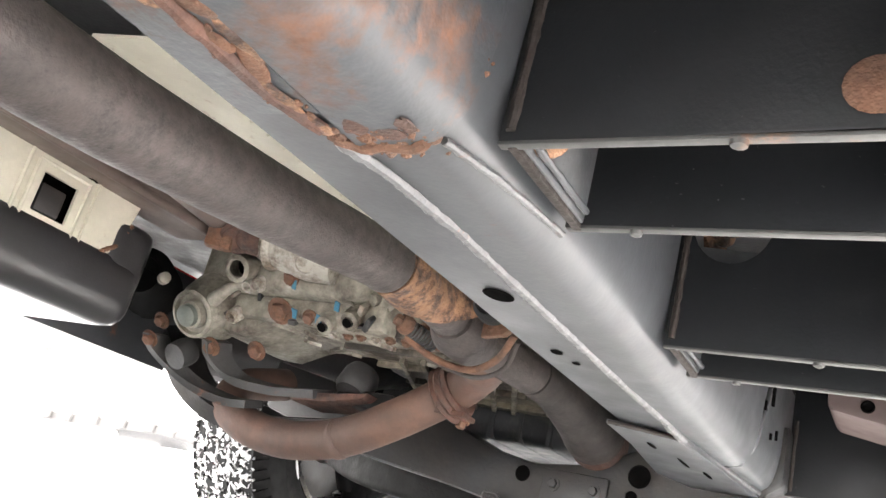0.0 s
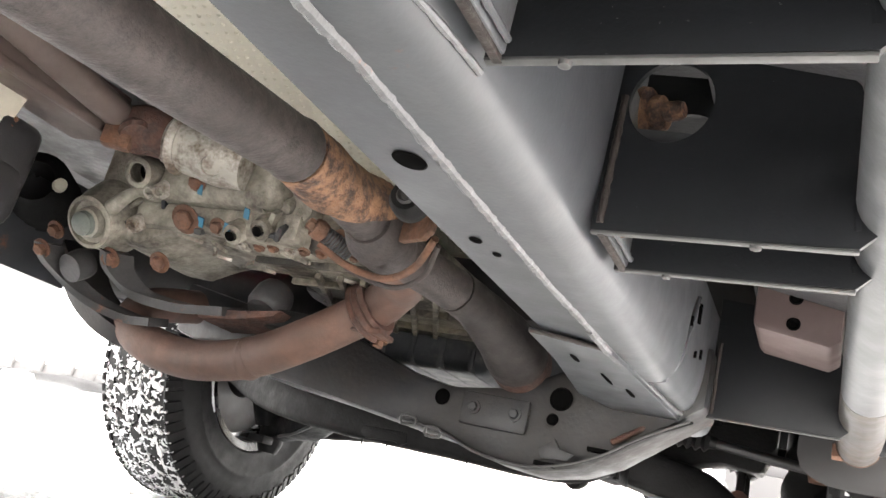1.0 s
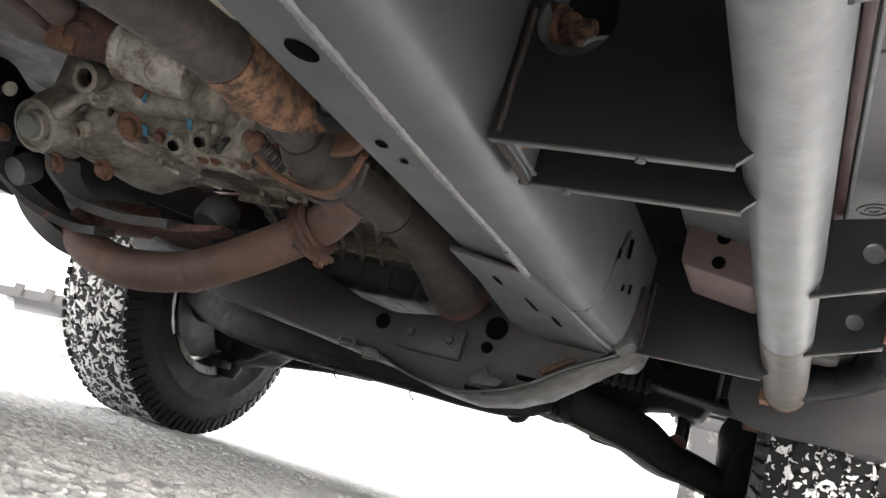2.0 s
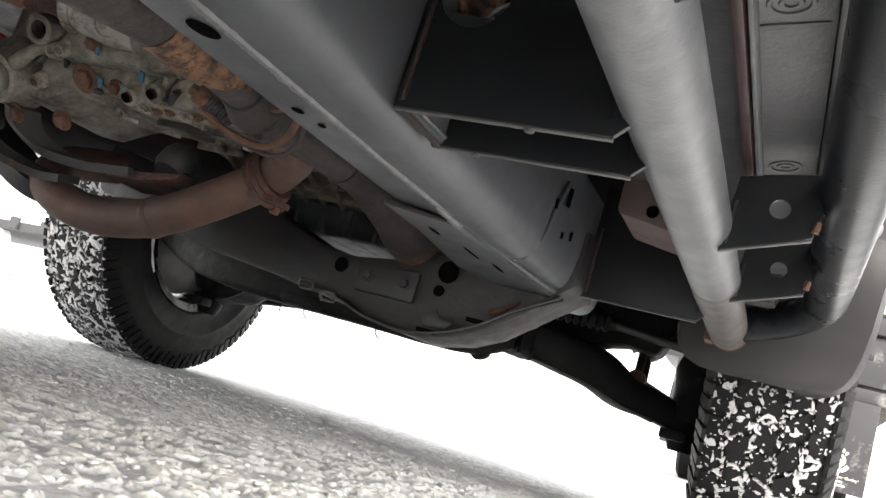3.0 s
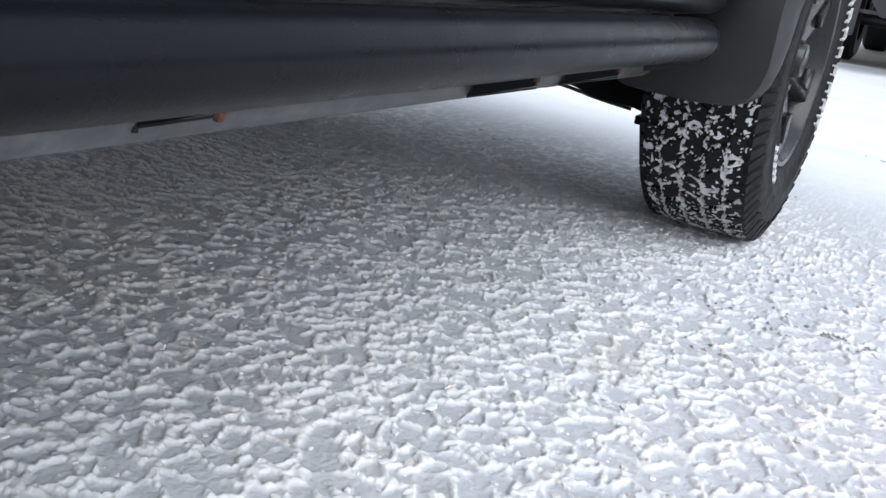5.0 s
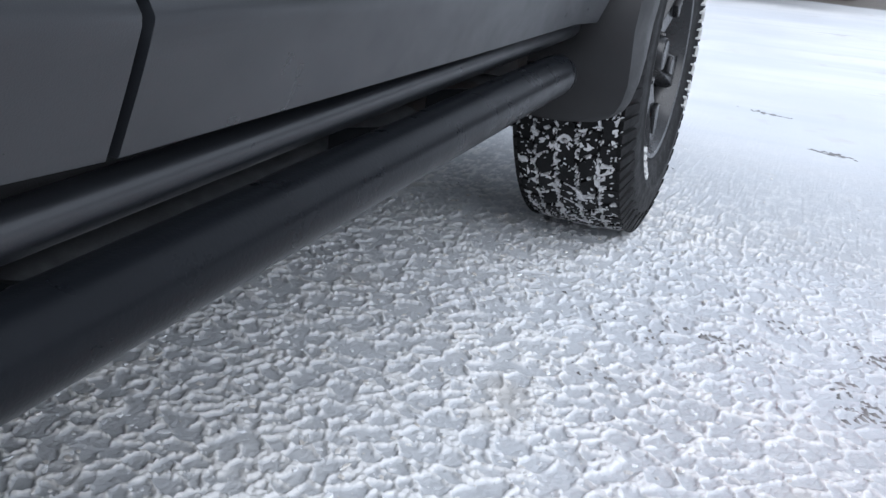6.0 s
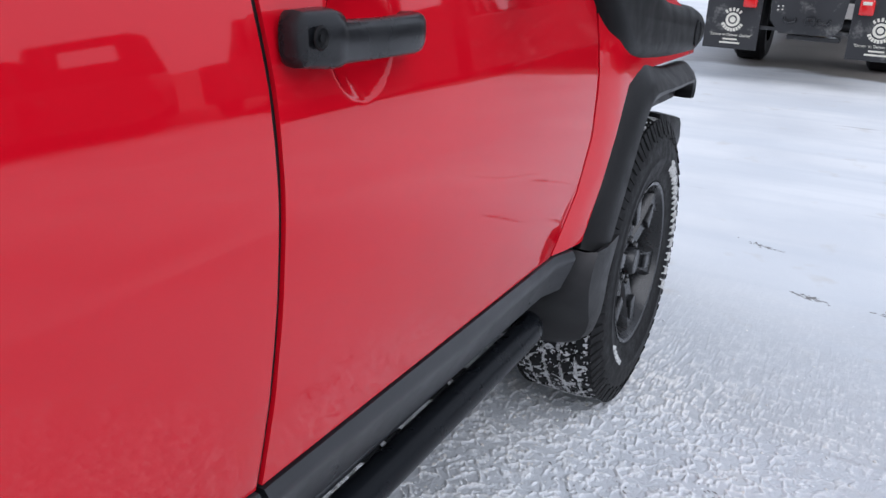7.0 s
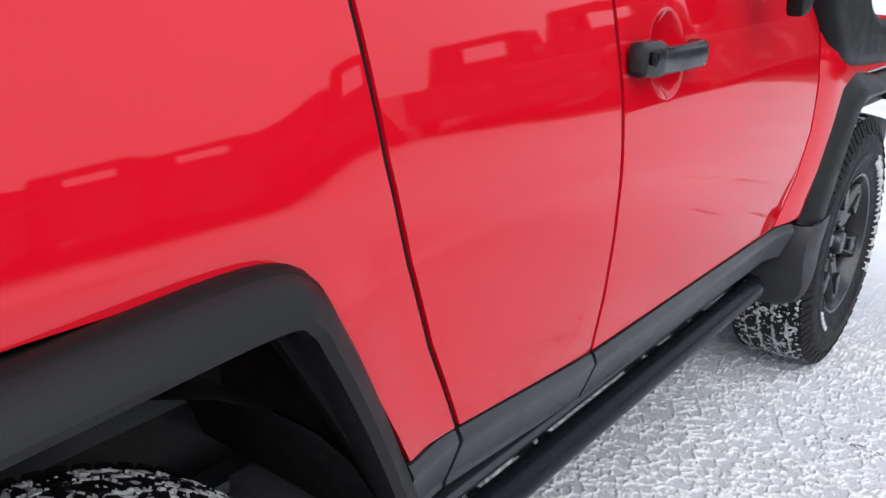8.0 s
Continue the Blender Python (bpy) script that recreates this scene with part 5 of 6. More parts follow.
part("ball_joint", pipe([(0.246, -1.20, 0.397), (0.240, -1.165, 0.396), (0.232, -1.125, 0.397), (0.226, -1.09, 0.396)], [0.026, 0.036, 0.034, 0.029], 28), EXHAUST, ex)
for p, q, n in (((0.177, -1.185, 0.388), (0.203, -1.150, 0.376), 9),):
    p, q = Vector(p), Vector(q)
    way = (q - p).normalized()
    side = way.cross(Vector((0, 0, 1))).normalized()
    up = side.cross(way)
    coil = [p + (q - p) * (0.2 + 0.8 * k / (8 * n)) + 0.0092 * (math.cos(k * math.pi / 4) * side + math.sin(k * math.pi / 4) * up) for k in range(8 * n + 1)]
    sp = pipe([tuple(c) for c in coil], 0.0016, 6, steps=1)
    part("spring", sp, BRACKET if n > 6 else DARK, ex, "dirty steel flange spring")
    part("spring_core", lathe([(0.008, 0), (0.008, (q - p).length)], p, way, 14), DARK_RUST, ex)
    part("spring_seat", lathe([(0, -0.004), (0.011, -0.004), (0.0125, 0.002), (0.011, 0.009), (0, 0.009)], p, way, 18), RUSTY, ex)
    part("spring_bolt", bolt(p - way * 0.003, -way, 0.0072, 0.010), RUSTY, ex)
part("rubber_hanger", lathe([(0, -0.012), (0.014, -0.012), (0.018, -0.004), (0.018, 0.012), (0.012, 0.022), (0, 0.022)], (0.345, -1.295, 0.385), (-0.2, 1, 0), 22), RUBBER, ex, "black rubber grommet")
part("hanger_hole", lathe([(0, 0.0), (0.0052, 0.0), (0.0075, 0.0025), (0.0095, 0.0)], (0.348, -1.3075, 0.385), (0.15, -1, 0), 20), BRACKET, ex)
part("y_pipe", pipe([(0.230, -1.11, 0.397), (0.205, -1.02, 0.390), (0.175, -0.98, 0.382), (0.13, -0.955, 0.360), (0.046, -0.960, 0.306), (-0.037, -0.960, 0.268), (-0.135, -0.960, 0.251), (-0.225, -0.958, 0.262), (-0.285, -0.945, 0.292), (-0.305, -0.90, 0.33), (-0.305, -0.80, 0.36)], [0.029] * 11, 28), EXHAUST_BROWN, ex, "brown crossover pipe")
part("pipe_joint", pipe([(-0.030, -0.9604, 0.270), (-0.037, -0.960, 0.267), (-0.044, -0.960, 0.265)], [0.0292, 0.0308, 0.0292], 28, steps=3), EXHAUST_BROWN, ex)
part("pipe_clamp", lathe([(0.029, -0.013), (0.037, -0.014), (0.041, -0.009), (0.037, -0.004), (0.042, 0.001), (0.038, 0.006), (0.043, 0.010), (0.036, 0.015), (0.029, 0.014)], (0.130, -0.955, 0.360), (-0.84, 0.12, -0.52), 26), DARK_RUST, ex, "rust-crusted pipe flange")
part("clamp_lug", prism([(0.118, -0.975), (0.165, -0.975), (0.160, -0.925), (0.138, -0.912), (0.120, -0.925)], "z", 0.326, 0.334, 0.003), DARK_RUST, ex)
part("lug_bolt", bolt((0.144, -0.935, 0.326), (0, -0.2, -1), 0.008, 0.010), RUSTY, ex)
part("front_pipe", pipe([(0.230, -1.11, 0.397), (0.250, -1.02, 0.396), (0.272, -0.94, 0.389), (0.286, -0.87, 0.374), (0.290, -0.82, 0.364), (0.288, -0.775, 0.357)], [0.028, 0.027, 0.028, 0.036, 0.043, 0.044], 28), EXHAUST, ex, "dark pipe to the catalyst")
part("sooty_pipe", pipe([(0.262, -0.985, 0.393), (0.272, -0.94, 0.3888), (0.286, -0.87, 0.3738), (0.290, -0.82, 0.3638), (0.289, -0.795, 0.360)], [0.0279, 0.0288, 0.0368, 0.0438, 0.0446], 28), SOOT, ex, "soot-dark wide end of the pipe")
part("catalyst_cone", pipe([(0.289, -0.80, 0.361), (0.287, -0.765, 0.356), (0.282, -0.735, 0.352)], [0.0445, 0.0445, 0.038], 28), DARK_RUST, ex)

# ---- crossmember, suspension ----
cm = [(-0.36, 0.32), (-0.15, 0.272), (-0.013, 0.259), (0.133, 0.240), (0.20, 0.233), (0.26, 0.217), (0.33, 0.211), (0.39, 0.224), (0.437, 0.247), (0.475, 0.277), (0.52, 0.312), (0.55, 0.335), (0.55, 0.42), (0.46, 0.40), (0.38, 0.372), (0.29, 0.322), (0.192, 0.308), (0.12, 0.32), (0.008, 0.358), (-0.15, 0.375), (-0.36, 0.41)]
cross = part("crossmember", prism(cm, "y", -0.775, -0.66, 0.010), DARK, car, "dark pressed crossmember with round holes")
part("rail_gusset", prism([(0.430, -1.156), (0.426, -1.05), (0.405, -0.86), (0.43, -0.775), (0.520, -0.775), (0.503, -1.085), (0.500, -1.112)], "z", 0.3135, 0.3185, 0.001), FRAME, car, "gusset plate under the rail")
part("gusset_rust", bead([(0.431, -1.155, 0.3155), (0.465, -1.136, 0.3155), (0.497, -1.115, 0.3155)], 0.0022, seed=77, step=0.003), WELD_SHADE_BROWN, cross, "torn brown edge of the lapped plate")
lip = [(0.13, -0.786, 0.244), (0.203, -0.788, 0.236), (0.259, -0.790, 0.219), (0.328, -0.791, 0.213), (0.388, -0.790, 0.226), (0.435, -0.788, 0.248), (0.470, -0.785, 0.273), (0.505, -0.780, 0.295), (0.535, -0.772, 0.313)]
part("crossmember_flange", beam(lip, [0.030] * 9, [0.004] * 9, 12), GREASE, cross, "pressed lower lip of the crossmember")
# the highlight along the lip, put in as a thin paler bead
part("lip_highlight", pipe([(x, y - 0.016, z) for x, y, z in lip], 0.0017, 8), BRACKET, cross, "thin paler bead painting the lip's highlight")
part("lip_tab", prism([(0.352, 0.240), (0.372, 0.256), (0.380, 0.244), (0.400, 0.240), (0.392, 0.231), (0.356, 0.228)], "y", -0.812, -0.808, 0.001), DARK, cross, "bent sheet tab")
for x, z in ((0.150, 0.243), (0.192, 0.233)):
    part("line_clip", pipe([(x - 0.012, -0.806, z - 0.004), (x - 0.010, -0.810, z + 0.006), (x + 0.010, -0.810, z + 0.006), (x + 0.012, -0.806, z - 0.005), (x - 0.011, -0.806, z - 0.006)], 0.0022, 8, steps=2), EDGE, cross, "small steel line clip")
part("corner_rust", bead([(0.440, -0.786, 0.268), (0.475, -0.772, 0.296), (0.505, -0.755, 0.314), (0.530, -0.72, 0.327), (0.545, -0.66, 0.336)], 0.005, seed=61, step=0.004), DARK_RUST, cross, "rusty welded corner")
for x, y, z in ((0.36, -0.806, 0.222), (0.425, -0.795, 0.254)):
    part("flange_slot", box((x - 0.014, y, z - 0.003), (x + 0.014, y + 0.012, z + 0.003), 0.001, None), HOLE_SHADE, cross)
# these holes are black discs on the face, their shade painted in
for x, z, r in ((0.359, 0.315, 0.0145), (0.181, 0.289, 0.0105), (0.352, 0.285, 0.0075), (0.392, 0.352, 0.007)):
    part("crossmember_hole", lathe([(0, 0), (r, 0), (r * 1.15, 0.0015), (r, 0.003)], (x, -0.7765, z), (0, -1, 0), 24), HOLE_SHADE, cross, "black disc painting a hole's shade")
part("crossmember_pad", box((0.215, -0.783, 0.256), (0.318, -0.772, 0.304), 0.010), DARK, cross)
for x in (0.235, 0.298):
    part("pad_bolt", bolt((x, -0.783, 0.282), (0, -1, 0), 0.007, 0.007), DARK, cross)
second = part("second_crossmember", beam([(-0.60, -0.26, 0.345), (-0.38, -0.40, 0.285), (-0.20, -0.45, 0.262), (0.08, -0.45, 0.258), (0.20, -0.43, 0.254), (0.265, -0.36, 0.258), (0.300, -0.29, 0.285)], [0.07] * 7, [0.085, 0.080, 0.072, 0.068, 0.062, 0.052, 0.050], 20), GREASE, car, "dark front crossmember beam")
part("beam_clamp", lathe([(0.026, -0.010), (0.036, -0.010), (0.038, 0.0), (0.036, 0.010), (0.026, 0.010)], (0.276, -0.345, 0.262), (0.6, 0.7, 0.35), 20), GREASE, second)
for x in (0.255, 0.345):
    part("bush_ear", prism([(-0.300, 0.262), (-0.225, 0.256), (-0.190, 0.275), (-0.185, 0.345), (-0.215, 0.370), (-0.300, 0.365)], "x", x - 0.004, x + 0.004, 0.003), GREASE, second, "arm bracket ear")
part("hanging_foot", prism([(-0.100, 0.250), (-0.006, 0.252), (-0.002, 0.232), (-0.018, 0.226), (-0.030, 0.231), (-0.092, 0.226), (-0.104, 0.236)], "y", -0.490, -0.445, 0.004), GREASE, second, "rubber foot under the beam")
for k in (1, 2, 5):
    part("hanging_tie", pipe([(-0.16 + 0.055 * k, -0.47, 0.226), (-0.158 + 0.055 * k, -0.475, 0.216), (-0.155 + 0.055 * k + 0.01 * (k % 3 - 1), -0.478, 0.207)], 0.0016, 6), RUBBER, second, "cut end of a cable tie")
part("steering_rack", pipe([(-0.38, -0.20, 0.385), (0.0, -0.20, 0.385), (0.38, -0.20, 0.385)], 0.028, 16), DARK, car)
for sx in (1, -1):
    wave = [(0.020, 0.0)] + [((0.030 if k % 2 else 0.022) - 0.0006 * k, 0.008 * k) for k in range(1, 15)] + [(0.012, 0.125)]
    part("rack_boot", lathe(wave, (0.375 * sx, -0.20, 0.385), (sx, 0.05, -0.08), 20), RUBBER, car, "ribbed rubber boot")
    part("tie_rod", pipe([(0.49 * sx, -0.195, 0.376), (0.68 * sx, -0.17, 0.360)], 0.010, 10), DARK, car)
    part("rod_end", lathe([(0, -0.02), (0.016, -0.02), (0.020, 0.0), (0.014, 0.024), (0, 0.026)], (0.68 * sx, -0.168, 0.360), (0, 0, 1), 16), RUSTY, car)
pan = part("oil_pan", box((-0.02, -0.70, 0.345), (0.212, -0.25, 0.47), 0.030, seg=4), SUMP, car, "dark ribbed sump")
for k in range(4):
    part("pan_rib", box((0.012 + 0.054 * k, -0.7025, 0.3440), (0.022 + 0.054 * k, -0.40, 0.44), 0.0045), SUMP, pan)
part("sump_bowl", box((-0.20, -0.46, 0.328), (0.165, -0.24, 0.40), 0.02), SUMP, pan)
part("pan_flange", box((-0.10, -0.712, 0.432), (0.19, -0.25, 0.442), 0.003), SUMP, pan)


def lower_arm(sx):
    b = beam([(0.300, -0.20, 0.306), (0.345, -0.180, 0.302), (0.395, -0.145, 0.295), (0.455, -0.09, 0.286), (0.515, -0.045, 0.256), (0.580, -0.01, 0.247), (0.650, 0.01, 0.228)],
             [0.080, 0.090, 0.098, 0.105, 0.100, 0.085, 0.070], [0.078, 0.080, 0.082, 0.084, 0.072, 0.066, 0.062], 20)
    b = beam([(0.32, 0.20, 0.30), (0.40, 0.16, 0.295), (0.50, 0.08, 0.275), (0.60, 0.02, 0.245)], [0.07, 0.07, 0.08, 0.07], [0.06, 0.066, 0.07, 0.06], 16, b)
    b = lathe([(0, -0.045), (0.040, -0.045), (0.046, -0.038), (0.046, 0.038), (0.040, 0.045), (0, 0.045)], (0.300, -0.20, 0.306), (0.3, 1, 0), 24, b)
    b = lathe([(0, -0.055), (0.024, -0.055), (0.034, -0.03), (0.036, 0.03), (0.018, 0.06), (0, 0.06)], (0.65, 0.01, 0.222), (0, 0, 1), 20, b)
    b = box((0.612, -0.075, 0.186), (0.662, -0.03, 0.206), 0.004, b)
    if sx < 0:
        b.transform(Matrix.Diagonal((-1, 1, 1, 1)))
    return b


for sx in (1, -1):
    arm = part("lower_control_arm", lower_arm(sx), GREASE, car, "dark lower suspension arm")
    part("bush_rubber", lathe([(0.018, 0.044), (0.036, 0.044), (0.036, 0.052), (0.030, 0.056), (0.018, 0.056)], (0.300 * sx, -0.20, 0.306), (-0.3 * sx, -1, 0), 24), RUBBER, arm, "black rubber bush")
    part("arm_bush_bolt", bolt((0.283 * sx, -0.256, 0.306), (-0.3 * sx, -1, 0), 0.015, 0.014), DARK_RUST, arm, "rusty bush bolt")
    part("arm_flange", pipe([(0.330 * sx, -0.215, 0.268), (0.395 * sx, -0.180, 0.256), (0.455 * sx, -0.130, 0.244), (0.520 * sx, -0.085, 0.226), (0.590 * sx, -0.045, 0.212)], 0.004, 8), EDGE if sx > 0 else DARK, arm, "bright lower seam of the arm")
    part("shock_absorber", pipe([(0.538 * sx, 0.02, 0.27), (0.535 * sx, 0.02, 0.345), (0.53 * sx, 0.02, 0.46), (0.50 * sx, 0.02, 0.75)], [0.013, 0.014, 0.05, 0.055], 16), GREASE, car)
    part("drive_shaft", pipe([(0.20 * sx, 0.0, 0.42), (0.32 * sx, 0, 0.41), (0.34 * sx, 0, 0.41), (0.64 * sx, 0, 0.395)], [0.05, 0.045, 0.018, 0.02], 16), GREASE, car)
    ripple = [(0.024, 0.0)] + [((0.060 if k % 2 else 0.050) - 0.0022 * k, 0.010 + 0.011 * k) for k in range(11)] + [(0.018, 0.135)]
    cv = lathe(ripple[::-1], (0.575 * sx, 0.0, 0.396), (-sx, 0, 0.02), 22)
    part("shaft_boot", cv, RUBBER, car, "ribbed rubber boot")
    part("upper_arm", pipe([(0.46 * sx, -0.12, 0.66), (0.66 * sx, 0.0, 0.62), (0.46 * sx, 0.12, 0.66)], 0.022, 12), DARK, car)
    part("sway_bar_link", pipe([(0.535 * sx, -0.03, 0.285), (0.540 * sx, -0.05, 0.46)], 0.009, 10), GREASE, car)
    part("steering_knuckle", beam([(0.655 * sx, 0.0, 0.24), (0.665 * sx, -0.02, 0.32), (0.672 * sx, -0.02, 0.42), (0.66 * sx, 0.0, 0.60)], [0.07, 0.09, 0.11, 0.06], [0.07, 0.09, 0.10, 0.06], 16), GREASE, car, "dark cast steering knuckle")
    part("sway_bar_end", lathe([(0, -0.012), (0.02, -0.012), (0.02, 0.012), (0, 0.012)], (0.535 * sx, -0.03, 0.292), (0, 1, 0), 16), DARK_RUST, car)
for sx in (1, -1):
    part("axle_housing", lathe([(0, -0.13), (0.045, -0.13), (0.058, -0.10), (0.062, 0.0), (0.058, 0.10), (0.040, 0.12), (0, 0.12)], (0.33 * sx, 0.03, 0.405), (1, 0, 0), 24), GREASE, car, "dark axle tube housing")
    tower = [(0.25 * sx, 0.50), (0.25 * sx, 0.345), (0.32 * sx, 0.332), (0.44 * sx, 0.333), (0.462 * sx, 0.344), (0.505 * sx, 0.353), (0.535 * sx, 0.349), (0.575 * sx, 0.347), (0.598 * sx, 0.40), (0.60 * sx, 0.50)]
    part("spring_tower", prism(tower, "y", -0.10, -0.01, 0.008), GREASE, car, "black suspension tower above the arm")
    part("engine_mount", box((min(0.24 * sx, 0.50 * sx), -0.22, 0.42), (max(0.24 * sx, 0.50 * sx), 0.10, 0.60), 0.03), GREASE, car, "dark engine mount bracket")
part("front_differential", box((-0.24, -0.12, 0.34), (0.22, 0.16, 0.54), 0.05), ALLOY, car, "grimy front differential")

# ---- gearbox and transfer case ----
case = prism([(-0.262, 0.44), (-0.245, 0.395), (-0.20, 0.372), (-0.15, 0.368), (-0.095, 0.392), (-0.02, 0.405), (0.09, 0.405), (0.11, 0.43), (0.11, 0.58), (-0.262, 0.58)], "y", -1.115, -0.95, 0.014)
gear = part("transfer_case", case, ALLOY, car, "dirty cast-alloy transfer case")
part("rear_housing", box((-0.165, -1.150, 0.425), (0.075, -1.05, 0.56), 0.022, seg=3), ALLOY, gear)
part("bottom_step", prism([(-0.16, -1.128), (0.10, -1.118), (0.115, -0.96), (-0.10, -0.96), (-0.13, -1.03)], "z", 0.392, 0.43, 0.010), ALLOY, gear)
part("gearbox_pan", box((-0.02, -1.09, 0.393), (0.205, -0.64, 0.47), 0.012), GRIMY, gear, "flat ribbed casing, grimy")
for k in range(6):
    m = Matrix.Translation((0.00 + 0.036 * k, -0.86, 0.3935)) @ Matrix.Rotation(radians(24), 4, "Z")
    part("casing_rib", box((-0.004, -0.15, -0.010), (0.004, 0.15, 0.004), 0.0015, None, m), GRIMY, gear)
for k in range(4):
    part("casing_rib", box((-0.01, -1.045 + 0.09 * k, 0.384), (0.20, -1.037 + 0.09 * k, 0.395), 0.0015), GRIMY, gear)
# cap with a ring, beside its boss
cap = (-0.215, -1.142, 0.384)
ax = Vector((0.10, -0.85, -0.52))
part("cover_cap", lathe([(0.052, -0.045), (0.045, -0.02), (0.036, 0.0), (0.036, 0.006), (0.031, 0.008), (0.029, 0.001), (0.022, 0.0), (0.020, 0.010), (0.014, 0.013), (0, 0.013)], cap, ax, 36), ALLOY, gear, "round end cap with raised rim")
part("cap_boss", lathe([(0, 0), (0.017, 0), (0.016, 0.012), (0.010, 0.015), (0, 0.015)], Vector(cap) + ax * 0.008, ax, 24), VERDIGRIS, gear, "greenish boss")
part("cap_bridge", pipe([(-0.185, -1.145, 0.405), (-0.15, -1.152, 0.425), (-0.118, -1.150, 0.436)], [0.011, 0.008, 0.007], 12), ALLOY, gear)
part("breather_tube", lathe([(0.012, 0.030), (0.014, 0.032), (0.020, 0.030), (0.021, -0.035), (0.024, -0.05), (0.012, -0.03)], (-0.131, -1.150, 0.459), (0.15, -0.85, -0.45), 26), ALLOY, gear)
part("tube_inside", lathe([(0, 0), (0.0122, 0)], (-0.130, -1.158, 0.455), (0.15, -0.85, -0.45), 20), HOLE_SHADE, gear)
# output shaft housing and its joint
part("output_housing", pipe([(-0.075, -1.19, 0.486), (-0.04, -1.18, 0.481), (0.0, -1.17, 0.473), (0.035, -1.16, 0.468)], [0.030, 0.036, 0.036, 0.030], 30), CLEAN_ALLOY, gear, "pale cast housing")
part("housing_rim", pipe([(-0.066, -1.188, 0.485), (-0.058, -1.186, 0.484), (-0.05, -1.184, 0.483)], [0.034, 0.041, 0.036], 30, steps=2), CLEAN_ALLOY, gear)
part("housing_plug", lathe([(0.017, -0.02), (0.0165, 0.0), (0.013, 0.002), (0.012, -0.001), (0, -0.001)], (0.008, -1.195, 0.452), (0.35, -0.75, -0.55), 26), CLEAN_ALLOY, gear)
part("shaft_joint", pipe([(-0.118, -1.236, 0.492), (-0.104, -1.222, 0.490), (-0.088, -1.208, 0.488), (-0.066, -1.19, 0.485)], [0.016, 0.027, 0.031, 0.028], 22), DARK_RUST, gear, "rusty shaft joint")
part("joint_cap", lathe([(0.024, -0.02), (0.024, 0.004), (0.020, 0.009), (0.017, 0.007), (0, 0.007)], (-0.092, -1.226, 0.472), (0.55, -0.45, -0.70), 24), DARK_RUST, gear, "round rusty joint cap")
part("joint_yoke", box((-0.018, -0.012, -0.026), (0.018, 0.012, 0.026), 0.006, None, Matrix.Translation((-0.112, -1.236, 0.476)) @ Matrix.Rotation(radians(35), 4, "Z")), RUSTY, gear)
part("propeller_shaft", pipe([(0.06, -2.4, 0.50), (-0.03, -1.75, 0.50), (-0.118, -1.236, 0.492)], 0.019, 22), BROWN, car, "brownish propeller shaft")
part("tunnel_floor", box((-0.60, -1.50, 0.555), (0.12, -0.80, 0.575), 0.004), DARK, car, "dark tunnel floor above the gearbox")
part("floor_channel", box((-0.215, -2.4, 0.468), (-0.135, -1.215, 0.53), 0.006), BROWN, car, "brownish pressed floor channel")
part("channel_lip", box((-0.137, -2.4, 0.4655), (-0.128, -1.225, 0.478), 0.003), BROWN, car)
part("channel_hole", lathe([(0, 0), (0.006, 0), (0.008, 0.001)], (-0.18, -1.40, 0.4676), (0, 0, -1), 16), HOLE_SHADE, car)
rnd = random.Random(11)
for x, y, z, s in ((-0.066, -1.127, 0.404, 0.0135), (-0.020, -1.116, 0.402, 0.008), (-0.188, -1.111, 0.345, 0.010), (-0.111, -1.10, 0.350, 0.010), (-0.275, -1.148, 0.337, 0.009), (-0.285, -1.13, 0.37, 0.009), (-0.030, -1.165, 0.440, 0.008)):
    part("drain_plug" if s > 0.012 else "case_bolt", bolt((x, y - 0.004, z), (0.1, -0.75, -0.65), s, 0.010), RUSTY, gear, "rusty bolt head")
for x, y, z in ((-0.121, -1.148, 0.432), (-0.103, -1.150, 0.433), (-0.150, -1.13, 0.39)):
    part("boss", lathe([(0.012, -0.03), (0.011, 0.004), (0.008, 0.009), (0.006, 0.008), (0.0055, 0.0), (0, 0.0)], (x, y, z), (0.1, -0.75, -0.65), 18), CLEAN_ALLOY, gear)
for x, y, z in ((0.012, -1.125, 0.392), (0.055, -1.13, 0.400)):
    part("boss", lathe([(0.017, -0.03), (0.013, 0.003), (0.0075, 0.005)], (x, y, z), (0.1, -0.75, -0.65), 18), ALLOY, gear)
    part("boss_hole", lathe([(0, 0.0015), (0.0068, 0.0015)], (x, y - 0.005, z - 0.0045), (0.1, -0.75, -0.65), 18), HOLE_SHADE, gear, "black disc painting a threaded hole's shade")
for x, y, z, w in ((-0.044, -1.128, 0.403, 0.006), (0.000, -1.126, 0.398, 0.006), (0.035, -1.140, 0.415, 0.005), (-0.025, -1.166, 0.432, 0.004)):
    part("paint_mark", box((-w * 0.8, -0.0012, -0.007), (w * 0.8, 0.0012, 0.007), 0.0008, None, Matrix.Translation((x, y, z)) @ Matrix.Rotation(radians(38), 4, "X") @ Matrix.Rotation(radians(20), 4, "Y")), BLUE, gear, "blue inspection mark")
# cast ribs and small bosses
for k in range(9):
    x, z = rnd.uniform(-0.24, 0.08), rnd.uniform(0.385, 0.44)
    s = rnd.uniform(0.005, 0.012)
    part("casting_boss", lathe([(s * 1.2, -0.02), (s, 0.006), (s * 0.8, 0.009), (0, 0.009)], (x, -1.112 - 0.10 * max(0, z - 0.40), z), (rnd.uniform(-0.3, 0.3), -0.8, -0.6), 14), ALLOY if k % 3 else CLEAN_ALLOY, gear)
